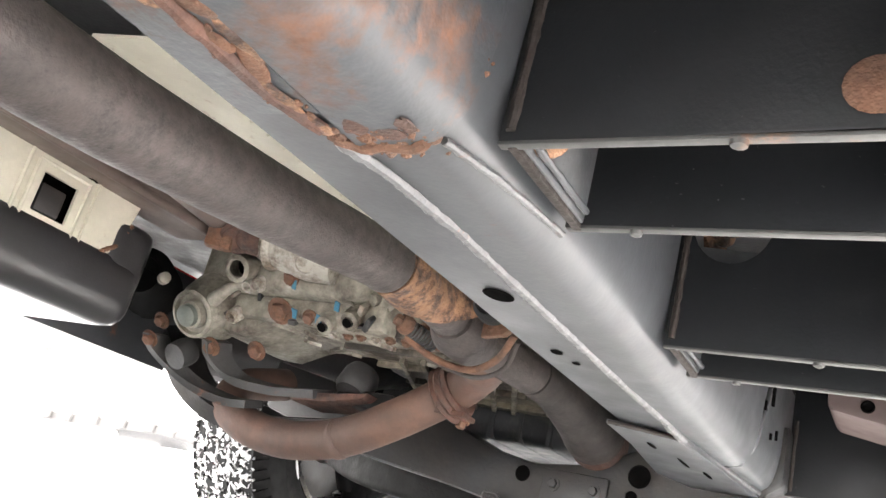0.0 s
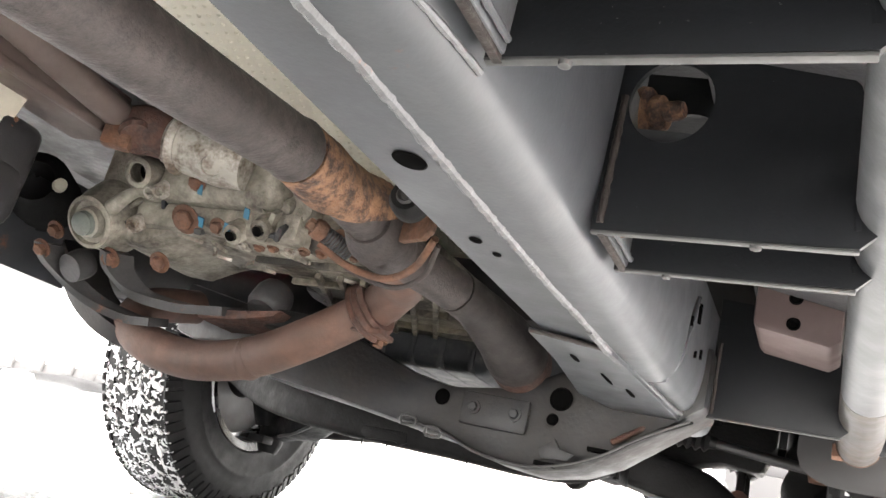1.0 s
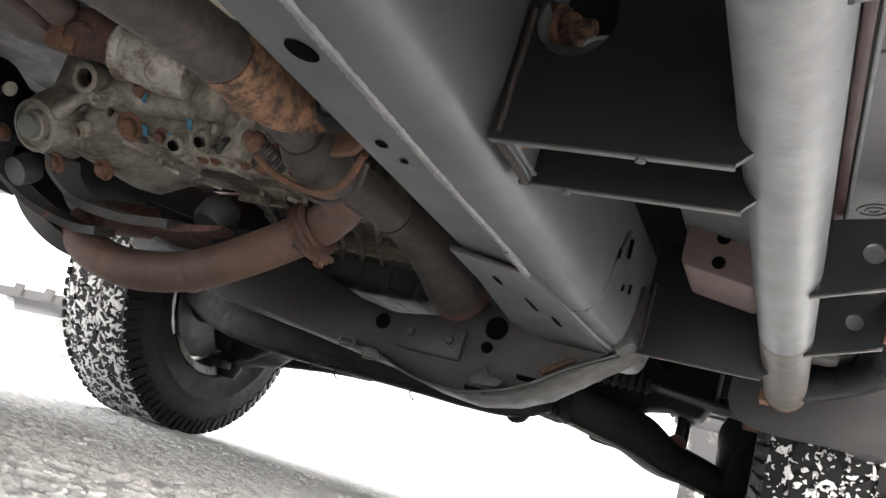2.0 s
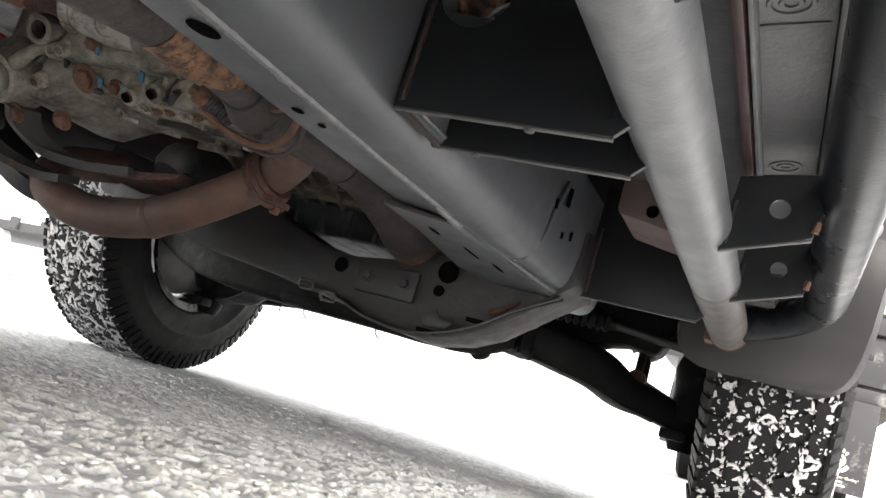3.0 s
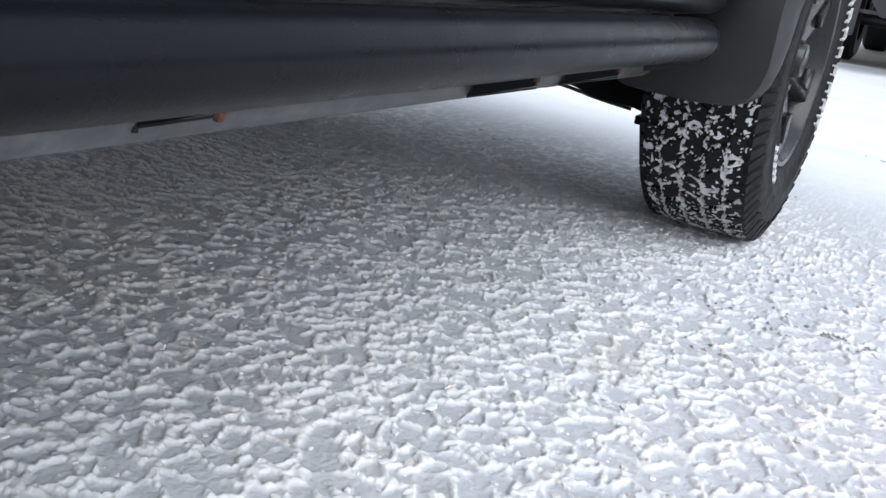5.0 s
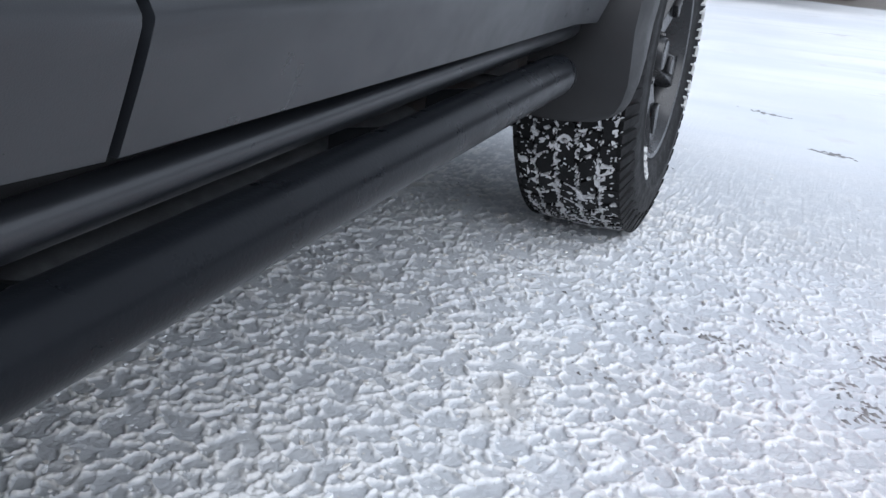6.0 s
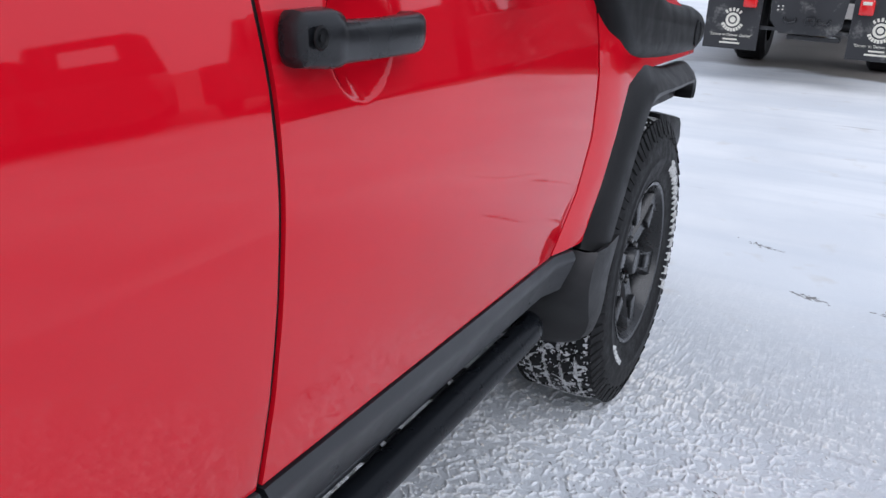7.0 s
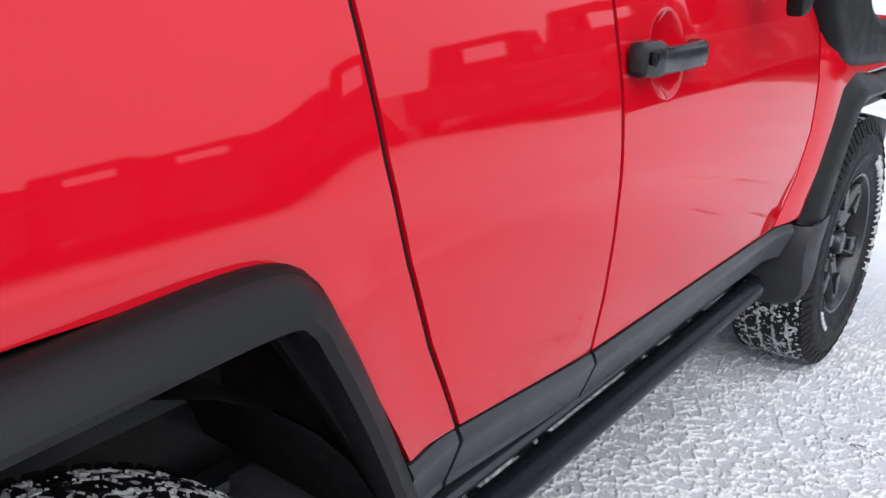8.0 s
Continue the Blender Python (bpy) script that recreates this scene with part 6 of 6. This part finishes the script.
for k in range(12):
    x, y = rnd.uniform(-0.10, 0.10), rnd.uniform(-1.10, -0.98)
    m = Matrix.Translation((x, y, 0.391)) @ Matrix.Rotation(rnd.uniform(0, 3), 4, "Z")
    part("casting_rib", box((-0.002, -rnd.uniform(0.01, 0.03), -0.004), (0.002, rnd.uniform(0.01, 0.03), 0.004), 0.001, None, m), CLEAN_ALLOY if k % 4 == 0 else ALLOY, gear)
for k in range(18):
    x, z = rnd.uniform(-0.24, 0.09), rnd.uniform(0.385, 0.455)
    y = -1.118 - 0.25 * max(0, z - 0.40)
    m = Matrix.Translation((x, y, z)) @ Matrix.Rotation(radians(40), 4, "X") @ Matrix.Rotation(rnd.uniform(0, 3.1), 4, "Y")
    lx, ly = rnd.uniform(0.006, 0.024), rnd.uniform(0.002, 0.004)
    part("casting_rib", box((-lx, -0.008, -ly), (lx, 0.008, ly), 0.002, None, m), (ALLOY, ALLOY, SUMP)[k % 3], gear)
for k in range(9):
    part("pan_bolt", bolt((0.0 + 0.024 * k, -1.088 + 0.003 * (k % 2), 0.392), (0, -0.3, -1), 0.0055, 0.006), RUSTY if k % 3 else CLEAN_ALLOY, gear)
# mounts below the case


def strap(points, width, thick, seed=0):
    """A bent flat bar, as wide as given across the car's length."""
    line = smoothed(points, 6)
    b = bmesh.new()
    rows = []
    for i, c in enumerate(line):
        d = (line[min(i + 1, len(line) - 1)] - line[max(i - 1, 0)]).normalized()
        side = Vector((0, 1, 0.25)).normalized()
        n = d.cross(side).normalized()
        rows.append([b.verts.new(c + u * side * width / 2 + v * n * thick / 2) for u, v in ((-1, -1), (1, -1), (1, 1), (-1, 1))])
    for p, q in zip(rows, rows[1:]):
        for k in range(4):
            b.faces.new((p[k], p[(k + 1) % 4], q[(k + 1) % 4], q[k]))
    b.faces.new(rows[0])
    b.faces.new(rows[-1])
    return b


part("mount_bracket", strap([(-0.188, -1.108, 0.355), (-0.196, -1.085, 0.335), (-0.195, -1.03, 0.318), (-0.16, -0.985, 0.318), (-0.12, -0.975, 0.322), (-0.08, -0.97, 0.326)], 0.050, 0.013), BRACKET, gear, "grey steel mount bracket")
part("mount_bracket", strap([(-0.275, -1.145, 0.345), (-0.278, -1.12, 0.325), (-0.268, -1.05, 0.298), (-0.235, -1.0, 0.288), (-0.19, -0.99, 0.290)], 0.040, 0.012), BRACKET, gear, "grey steel mount bracket")
part("mount_roller", lathe([(0, 0), (0.02, 0), (0.022, 0.01), (0.020, 0.03), (0, 0.03)], (-0.245, -1.10, 0.338), (0, -0.8, -0.6), 18), BRACKET, gear)
part("mount_rubber", lathe([(0, 0), (0.026, 0), (0.030, 0.012), (0.030, 0.035), (0.024, 0.045), (0, 0.045)], (-0.045, -0.93, 0.375), (0, -0.6, -1), 20), BRACKET, gear, "rusty round mount")
part("mount_rubber", box((-0.07, -0.955, 0.318), (0.035, -0.90, 0.345), 0.008), RUBBER, gear)
part("mount_plate", prism([(-0.13, 0.308), (-0.06, 0.314), (0.00, 0.326), (0.01, 0.336), (-0.05, 0.328), (-0.13, 0.322)], "y", -0.985, -0.90, 0.003), DARK_RUST, gear, "rusty mount plate")
part("mount_beam", strap([(-0.45, -0.96, 0.40), (-0.42, -0.96, 0.37), (-0.37, -0.96, 0.318), (-0.31, -0.95, 0.282), (-0.255, -0.93, 0.268), (-0.18, -0.92, 0.275), (-0.05, -0.90, 0.295)], 0.07, 0.026), DARK, car, "dark gearbox mount beam")
wave = [(0.030, 0.0)] + [((0.050 if k % 2 else 0.034), 0.009 + 0.009 * k) for k in range(13)] + [(0.030, 0.14)]
part("rubber_boot", lathe(wave, (-0.37, -1.135, 0.44), (-0.6, 0.8, 0), 24), RUBBER, gear, "black ribbed rubber boot")
part("boot_tip", lathe([(0, 0), (0.008, 0), (0.010, 0.008), (0.009, 0.022), (0, 0.025)], (-0.340, -1.115, 0.440), (0.8, -0.5, 0), 14), SHIELD, gear, "white plastic tip")

lip = [(-0.806 + 0.096, -0.228 * math.sin(radians(a)), AXLE_R + 0.228 * math.cos(radians(a))) for a in range(25, 131, 7)]
part("rim_snow", pipe(lip, [0.003 + 0.003 * ((k * 7) % 5) / 5 for k in range(len(lip))], 8, steps=2), SNOW, car, "crust of snow on the rim's lip")

# ---- tank, floor, heat shields ----
part("far_side_floor", box((-0.86, -2.05, 0.50), (-0.56, -0.47, 0.53), 0.006), GREYPAN, car)
part("floor_pan", box((-0.80, -1.97, 0.60), (0.80, -0.55, 0.64), 0.006), GREYPAN, car, "grey floor pan")
part("rear_floor", box((-0.50, -3.2, 0.60), (0.50, -1.974, 0.64), 0.006), GREYPAN, car, "grey floor between the rear wheels")
for sx in (1, -1):
    part("inner_arch", prism([(-3.05, 0.42), (-1.95, 0.42), (-1.98, 0.62), (-2.14, 0.86), (-2.30, 0.97), (-2.70, 0.97), (-2.86, 0.86)], "x", 0.485 * sx, 0.499 * sx, 0.003), DARK, car, "dark inner wall of the wheel arch")
ts = part("tunnel_shield", prism([(0.04, 0.512), (0.12, 0.500), (0.30, 0.494), (0.436, 0.471), (0.436, 0.474), (0.30, 0.497), (0.12, 0.503), (0.04, 0.515)], "y", -1.60, -0.80), SHIELD, car, "pale dimpled heat shield")
dim = bmesh.new()
for i in range(26):
    for j in range(56):
        x, y = 0.125 + 0.012 * i + 0.006 * (j % 2), -1.57 + 0.0135 * j
        z = 0.500 - 0.0333 * (x - 0.12) if x < 0.30 else 0.494 - 0.1633 * (x - 0.30)
        q = [dim.verts.new((x + 0.0032 * math.cos(a), y + 0.0032 * math.sin(a), z - 0.0002 - 0.16 * 0.0032 * math.cos(a) * (x >= 0.3))) for a in (0, 1.57, 3.14, 4.71)]
        tip = dim.verts.new((x, y, z - 0.0022))
        for k in range(4):
            dim.faces.new((q[k], q[(k + 1) % 4], tip))
part("dimple_pattern", dim, SHIELD, ts, "rows of pressed dimples", kind="stuff")
part("rear_shield", box((0.20, -2.4, 0.466), (0.436, -1.64, 0.470), 0.001), SHIELD, car, "pale plain heat shield")
part("engine_block", box((-0.25, -0.62, 0.45), (0.25, 0.45, 0.95), 0.05), DARK, car)
tank = part("fuel_tank", box((-0.80, -2.4, 0.312), (-0.174, -1.272, 0.405), 0.036, seg=5), TANK, car, "black plastic fuel tank with rounded edges")
part("tank_ear", box((-0.30, -1.345, 0.355), (-0.177, -1.274, 0.448), 0.022, seg=4), TANK, tank)
shape = [(-2.2, 0.388), (-1.345, 0.388), (-1.330, 0.410), (-1.318, 0.470), (-1.345, 0.490), (-1.42, 0.500), (-1.455, 0.525), (-2.2, 0.525)]
sh = part("tank_shield", holed_plate(shape, (-1.434, 0.425), 0.034, "x", -0.186, -0.181, 4), SHIELD, car, "pale pressed tank shield with rusty edge")
for off in (0.036, 0.048):
    q = [(-0.1805, -1.434 + off * u, 0.425 + off * v) for u, v in ((-1, -1), (1, -1), (1, 1), (-1, 1), (-1, -1))]
    part("pressed_bead", pipe(q, 0.0028, 8, steps=1), SHIELD, sh)
part("tank_strap", box((-0.215, -1.450, 0.405), (-0.190, -1.415, 0.440), 0.004), DARK, car)
# black box added behind the shield's opening in place of the shade there
part("hole_shade_back", box((-0.26, -1.50, 0.39), (-0.235, -1.37, 0.47), 0.004), HOLE_SHADE, car)
part("shield_rust", bead([(-0.182, -1.355, 0.390), (-0.181, -1.331, 0.410), (-0.181, -1.320, 0.445)], 0.0035, seed=31, step=0.003), RUSTY, sh)
part("shield_bracket", box((-0.215, -2.4, 0.515), (-0.10, -1.44, 0.53), 0.006), BROWN, car)
part("rusty_strap", strap([(-0.17, -1.62, 0.50), (-0.13, -1.60, 0.505), (-0.08, -1.56, 0.51)], 0.05, 0.006), RUSTY, car, "rusty torn strap")
part("far_rocker", box((-0.90, -2.05, 0.395), (-0.74, -0.47, 0.52), 0.02), CLADDING, car)
part("body_mount", prism([(0.606, 0.50), (0.606, 0.424), (0.612, 0.417), (0.690, 0.403), (0.702, 0.412), (0.702, 0.50)], "y", -0.90, -0.78, 0.006), PRIMER, car, "pinkish body mount bracket")
for z in (0.426, 0.457):
    part("mount_hole", lathe([(0, -0.001), (0.004, -0.001), (0.006, 0.001), (0.008, 0.0)], (0.650, -0.9015, z), (0, -1, 0), 18), HOLE_SHADE, car)
part("toe_board", box((0.40, -0.62, 0.40), (0.80, -0.57, 0.64), 0.012), DARK, car)
part("bulkhead", box((-0.6, -0.66, 0.60), (0.70, -0.56, 1.1), 0.02), DARK, car)

# ---- yard ----
def utility_truck(x, y):
    t = thing("utility_truck", (x, y, 0), "dark service truck seen from behind, with printed mud flaps", "truck")
    part("bed", box((x - 1.00, y + 0.02, 1.06), (x + 1.00, y + 4.2, 1.18), 0.02), TRUCK, t)
    part("tail_board", box((x - 1.00, y, 1.20), (x + 1.00, y + 0.08, 1.62), 0.02), TRUCK, t, "dark tail board")
    part("ledge", box((x - 1.02, y - 0.05, 1.64), (x + 1.02, y + 0.10, 1.80), 0.015), TRUCK, t, "dark folded ledge")
    part("ledge_lip", box((x - 1.02, y - 0.06, 1.795), (x + 1.02, y - 0.03, 1.825), 0.006), RIM, t)
    part("light_strip", box((x - 1.00, y + 0.01, 1.82), (x + 1.00, y + 0.05, 2.10), 0.01), CREAM, t, "pale patterned plate")
    part("top_rail", box((x - 1.02, y - 0.03, 2.11), (x + 1.02, y + 0.10, 2.20), 0.015), GREYPAN, t)
    for s in (-0.55, 0.55):
        part("board_slot", box((x + s - 0.16, y - 0.006, 1.42), (x + s + 0.16, y + 0.004, 1.47), 0.004), RIM, t)
    part("box_body", box((x - 1.00, y + 0.4, 1.18), (x + 1.00, y + 4.2, 2.3), 0.04), TRUCK, t)
    part("frame", box((x - 0.40, y + 0.1, 0.74), (x + 0.40, y + 5.2, 0.98), 0.02), TRUCK, t)
    part("cab", prism([(y + 4.3, 0.75), (y + 6.6, 0.75), (y + 6.7, 1.35), (y + 5.7, 1.5), (y + 5.3, 2.35), (y + 4.3, 2.35)], "x", x - 0.95, x + 0.95, 0.05), TRUCK, t)
    plate = [(x - 0.20, 0.46), (x + 0.24, 0.46), (x + 0.30, 0.53), (x + 0.33, 0.86), (x - 0.30, 0.86), (x - 0.29, 0.57)]
    pl = part("hitch_plate", prism(plate, "y", y + 0.02, y + 0.05, 0.006), TRUCK, t, "dark steel hitch plate")
    for s in (-0.125, 0.155):
        part("ring", pipe([(x + s - 0.045, y + 0.01, 0.595), (x + s - 0.04, y - 0.02, 0.565), (x + s, y - 0.03, 0.555), (x + s + 0.04, y - 0.02, 0.565), (x + s + 0.045, y + 0.01, 0.595)], 0.011, 8), RIM, pl, "steel safety-chain ring")
    part("receiver", box((x + 0.005, y - 0.03, 0.54), (x + 0.085, y + 0.04, 0.61), 0.006), RIM, pl, "hitch receiver tube")
    for u, v in ((-0.235, 0.685), (-0.20, 0.69), (-0.235, 0.655), (-0.20, 0.66)):
        part("plate_bolt", lathe([(0, 0), (0.007, 0), (0.006, 0.004), (0, 0.004)], (x + u, y + 0.02, v), (0, -1, 0), 10), CREAM, pl)
    part("bumper_bar", box((x - 0.60, y + 0.05, 0.475), (x + 0.60, y + 0.09, 0.505), 0.006), TRUCK, t, "thin dark cross bar")
    chain = [(x - 0.02 + 0.05 * k, y + 0.12, 0.43 - 0.012 * math.sin(k * 0.9)) for k in range(7)]
    part("chain_guard", box((x - 0.14, y + 0.10, 0.405), (x + 0.30, y + 0.30, 0.445), 0.01), TRUCK, t)
    part("chain_snow", pipe(chain, [0.008 + 0.004 * (k % 3) for k in range(7)], 8), SNOW, t, "snow caught on the chain")
    part("axle", pipe([(x - 0.6, y + 1.9, 0.42), (x - 0.15, y + 1.9, 0.42), (x, y + 1.9, 0.42), (x + 0.15, y + 1.9, 0.42), (x + 0.6, y + 1.9, 0.42)], [0.06, 0.07, 0.17, 0.07, 0.06], 16), TRUCK, t)
    part("side_tank", prism([(x + 0.08, 0.56), (x + 0.22, 0.62), (x + 0.26, 0.84), (x + 0.26, 1.0), (x + 0.05, 1.0)], "y", y + 0.06, y + 0.9, 0.02), TAN, t, "tan steel tank")
    for s in (-1, 1):
        for yy in (1.9, 5.6):
            part("wheel", lathe([(0.22, -0.15), (0.37, -0.16), (0.42, -0.12), (0.42, 0.12), (0.37, 0.16), (0.22, 0.15), (0.2, 0.05), (0, 0.05)], (x + s * 0.66, y + yy, 0.42), (s, 0, 0), 40), RUBBER, t)
        cx = x + s * 0.60
        f = part("mud_flap", box((cx - 0.235, y, 0.29), (cx + 0.235, y + 0.012, 1.06), 0.004), TRUCK, t, "mud flap with a round emblem and lines of small print")
        ez = 0.545
        b = lathe([(0.039, 0), (0.061, 0), (0.061, 0.004), (0.039, 0.004)], (cx, y - 0.001, ez), (0, -1, 0), 28)
        b = lathe([(0, 0), (0.026, 0), (0.026, 0.004), (0, 0.004)], (cx, y - 0.001, ez), (0, -1, 0), 20, b)
        for count, up in ((5, 0.0), (9, math.pi)):
            for k in range(count):
                a = (k - (count - 1) / 2) * (0.36 if count == 5 else 0.27) + up
                b = box((-0.009, -0.006, 0.074), (0.009, -0.001, 0.104), 0.0, b, Matrix.Translation((cx, y, ez)) @ Matrix.Rotation(a, 4, "Y"))
        for wd, zz in ((0.062, 0.374), (0.088, 0.343)):
            b = box((cx - wd, y - 0.006, zz - 0.007), (cx + wd, y - 0.001, zz + 0.007), 0.0, b)
        motto = bpy.data.curves.new("motto", "FONT")
        motto.body, motto.size, motto.align_x, motto.extrude = '"Driven to Deliver Quality"', 0.033, "CENTER", 0.002
        tmp = bpy.data.objects.new("motto", motto)
        letters = bmesh.new()
        letters.from_mesh(tmp.to_mesh())
        tmp.to_mesh_clear()
        bpy.data.objects.remove(tmp)
        letters.transform(Matrix.Translation((cx, y - 0.004, 0.402)) @ Matrix.Rotation(radians(90), 4, "X"))
        part("slogan", letters, CREAM, f, "cream printed slogan", smooth=False, kind="stuff")
        part("emblem", b, CREAM, f, "cream printed emblem", smooth=False, kind="stuff")
        lamp = part("tail_lamp", box((x + s * 0.465 - 0.058, y - 0.06, 0.66), (x + s * 0.465 + 0.058, y - 0.002, 0.79), 0.02, seg=3), LAMP_RED, t, "rounded red tail lamp")
        part("lamp_window", box((x + s * 0.465 - 0.035, y - 0.064, 0.745), (x + s * 0.465 + 0.035, y - 0.05, 0.772), 0.004), CREAM, lamp, "pale reversing window")
    return t


utility_truck(0.68, 6.0)


def pickup(name, x, y, turn, high, mat, label):
    """A parked pickup, side-on: cab with open window holes, bonnet, bed."""
    t = thing(name, (x, y, 0), label, "truck", "parked row")
    m = Matrix.Translation((x, y, 0)) @ Matrix.Rotation(turn, 4, "Z")

    def put(n, b, mt, text=""):
        b.transform(m)
        return part(n, b, mt, t, text)

    z = high
    put("lower_body", prism([(-2.7, 0.32), (2.7, 0.32), (2.75, 0.95 * z), (0.9, 1.02 * z), (-2.7, 1.02 * z)], "x", -0.95, 0.95, 0.05), mat)
    put("bonnet", prism([(0.9, 0.98 * z), (2.65, 0.94 * z), (2.6, 1.10 * z), (0.95, 1.16 * z)], "x", -0.88, 0.88, 0.05), mat)
    put("roof", prism([(-0.95, 1.74 * z), (0.30, 1.74 * z), (0.22, 1.84 * z), (-0.85, 1.84 * z)], "x", -0.72, 0.72, 0.03), mat)
    for s in (-1, 1):
        for a, b_ in (((-1.05, 1.0 * z), (-0.95, 1.78 * z)), ((-0.35, 1.0 * z), (-0.35, 1.78 * z)), ((0.95, 1.05 * z), (0.28, 1.78 * z))):
            put("pillar", pipe([(0.84 * s, a[0], a[1]), (0.70 * s, b_[0], b_[1])], 0.14, 8), mat)
        put("cab_side", box((0.82 * s - 0.05, -1.05, 0.95 * z), (0.82 * s + 0.05, 0.95, 1.48 * z), 0.02), mat)
        for yy in (-1.75, 1.75):
            put("wheel", lathe([(0, -0.12), (0.34, -0.13), (0.40, -0.09), (0.40, 0.09), (0.34, 0.13), (0, 0.12)], (0.85 * s, yy, 0.40), (1, 0, 0), 24), RUBBER)
    put("cab_back", holed_plate([(-0.75, 0.95 * z), (0.75, 0.95 * z), (0.70, 1.78 * z), (-0.70, 1.78 * z)], (0.0, 1.53 * z), (0.66, 0.23), "y", -1.12, -1.0, 4), mat)
    put("bed_rack", pipe([(-0.7, -1.25, 1.0 * z), (-0.7, -1.25, 1.80 * z), (0.7, -1.25, 1.80 * z), (0.7, -1.25, 1.0 * z)], 0.04, 8, steps=1), mat)
    return t


rnd = random.Random(6)
for x, y, turn, high in ((4.45, 10.1, -0.10, 1.08), (7.0, 9.9, -0.25, 1.16), (9.4, 9.6, -0.45, 1.06), (11.6, 7.2, -0.75, 1.08), (12.5, 5.5, -0.85, 0.98), (13.3, 3.9, -0.95, 1.04), (13.9, 2.1, -1.1, 0.96),
                         (14.2, 0.0, -1.2, 1.05), (14.2, -2.4, -1.4, 1.0), (14.2, -5.0, -1.5, 1.1), (14.2, -7.8, -1.55, 1.0), (14.2, -10.6, -1.6, 1.08)):
    pickup("pickup_truck", x, y, turn, high, TRUCK, "dark work pickup parked in a row across the yard")


def trailer():
    t = thing("flatbed_trailer", (-9.3, 6.0, 0), "weathered pale flat trailer with an upright jack post", "trailer")
    part("deck", prism([(-10.7, 0.46), (-7.9, 0.62), (-7.9, 0.74), (-10.7, 0.58)], "y", 5.95, 7.6, 0.01), GALV, t)
    for k in range(5):
        part("stake_pocket", box((-10.4 + 0.55 * k, 5.90, 0.50 + 0.03 * k), (-10.25 + 0.55 * k, 5.95, 0.66 + 0.03 * k), 0.01), GALV, t)
    part("jack_post", pipe([(-10.30, 5.9, 0.50), (-10.33, 5.9, 0.80), (-10.42, 5.9, 1.10), (-10.55, 5.9, 1.48), (-10.78, 5.9, 1.50)], [0.16, 0.08, 0.07, 0.07, 0.09], 12), GALV, t)
    part("tongue", pipe([(-7.9, 6.2, 0.66), (-7.0, 6.4, 0.62), (-6.6, 6.5, 0.6)], 0.05, 10), GALV, t)
    for y in (6.1, 7.5):
        part("wheel", lathe([(0, -0.1), (0.26, -0.1), (0.32, -0.06), (0.32, 0.06), (0.26, 0.1), (0, 0.1)], (-9.2, y, 0.32), (0, 1, 0), 28), SNOW, t, "wheel caked in snow")
    return t


trailer()
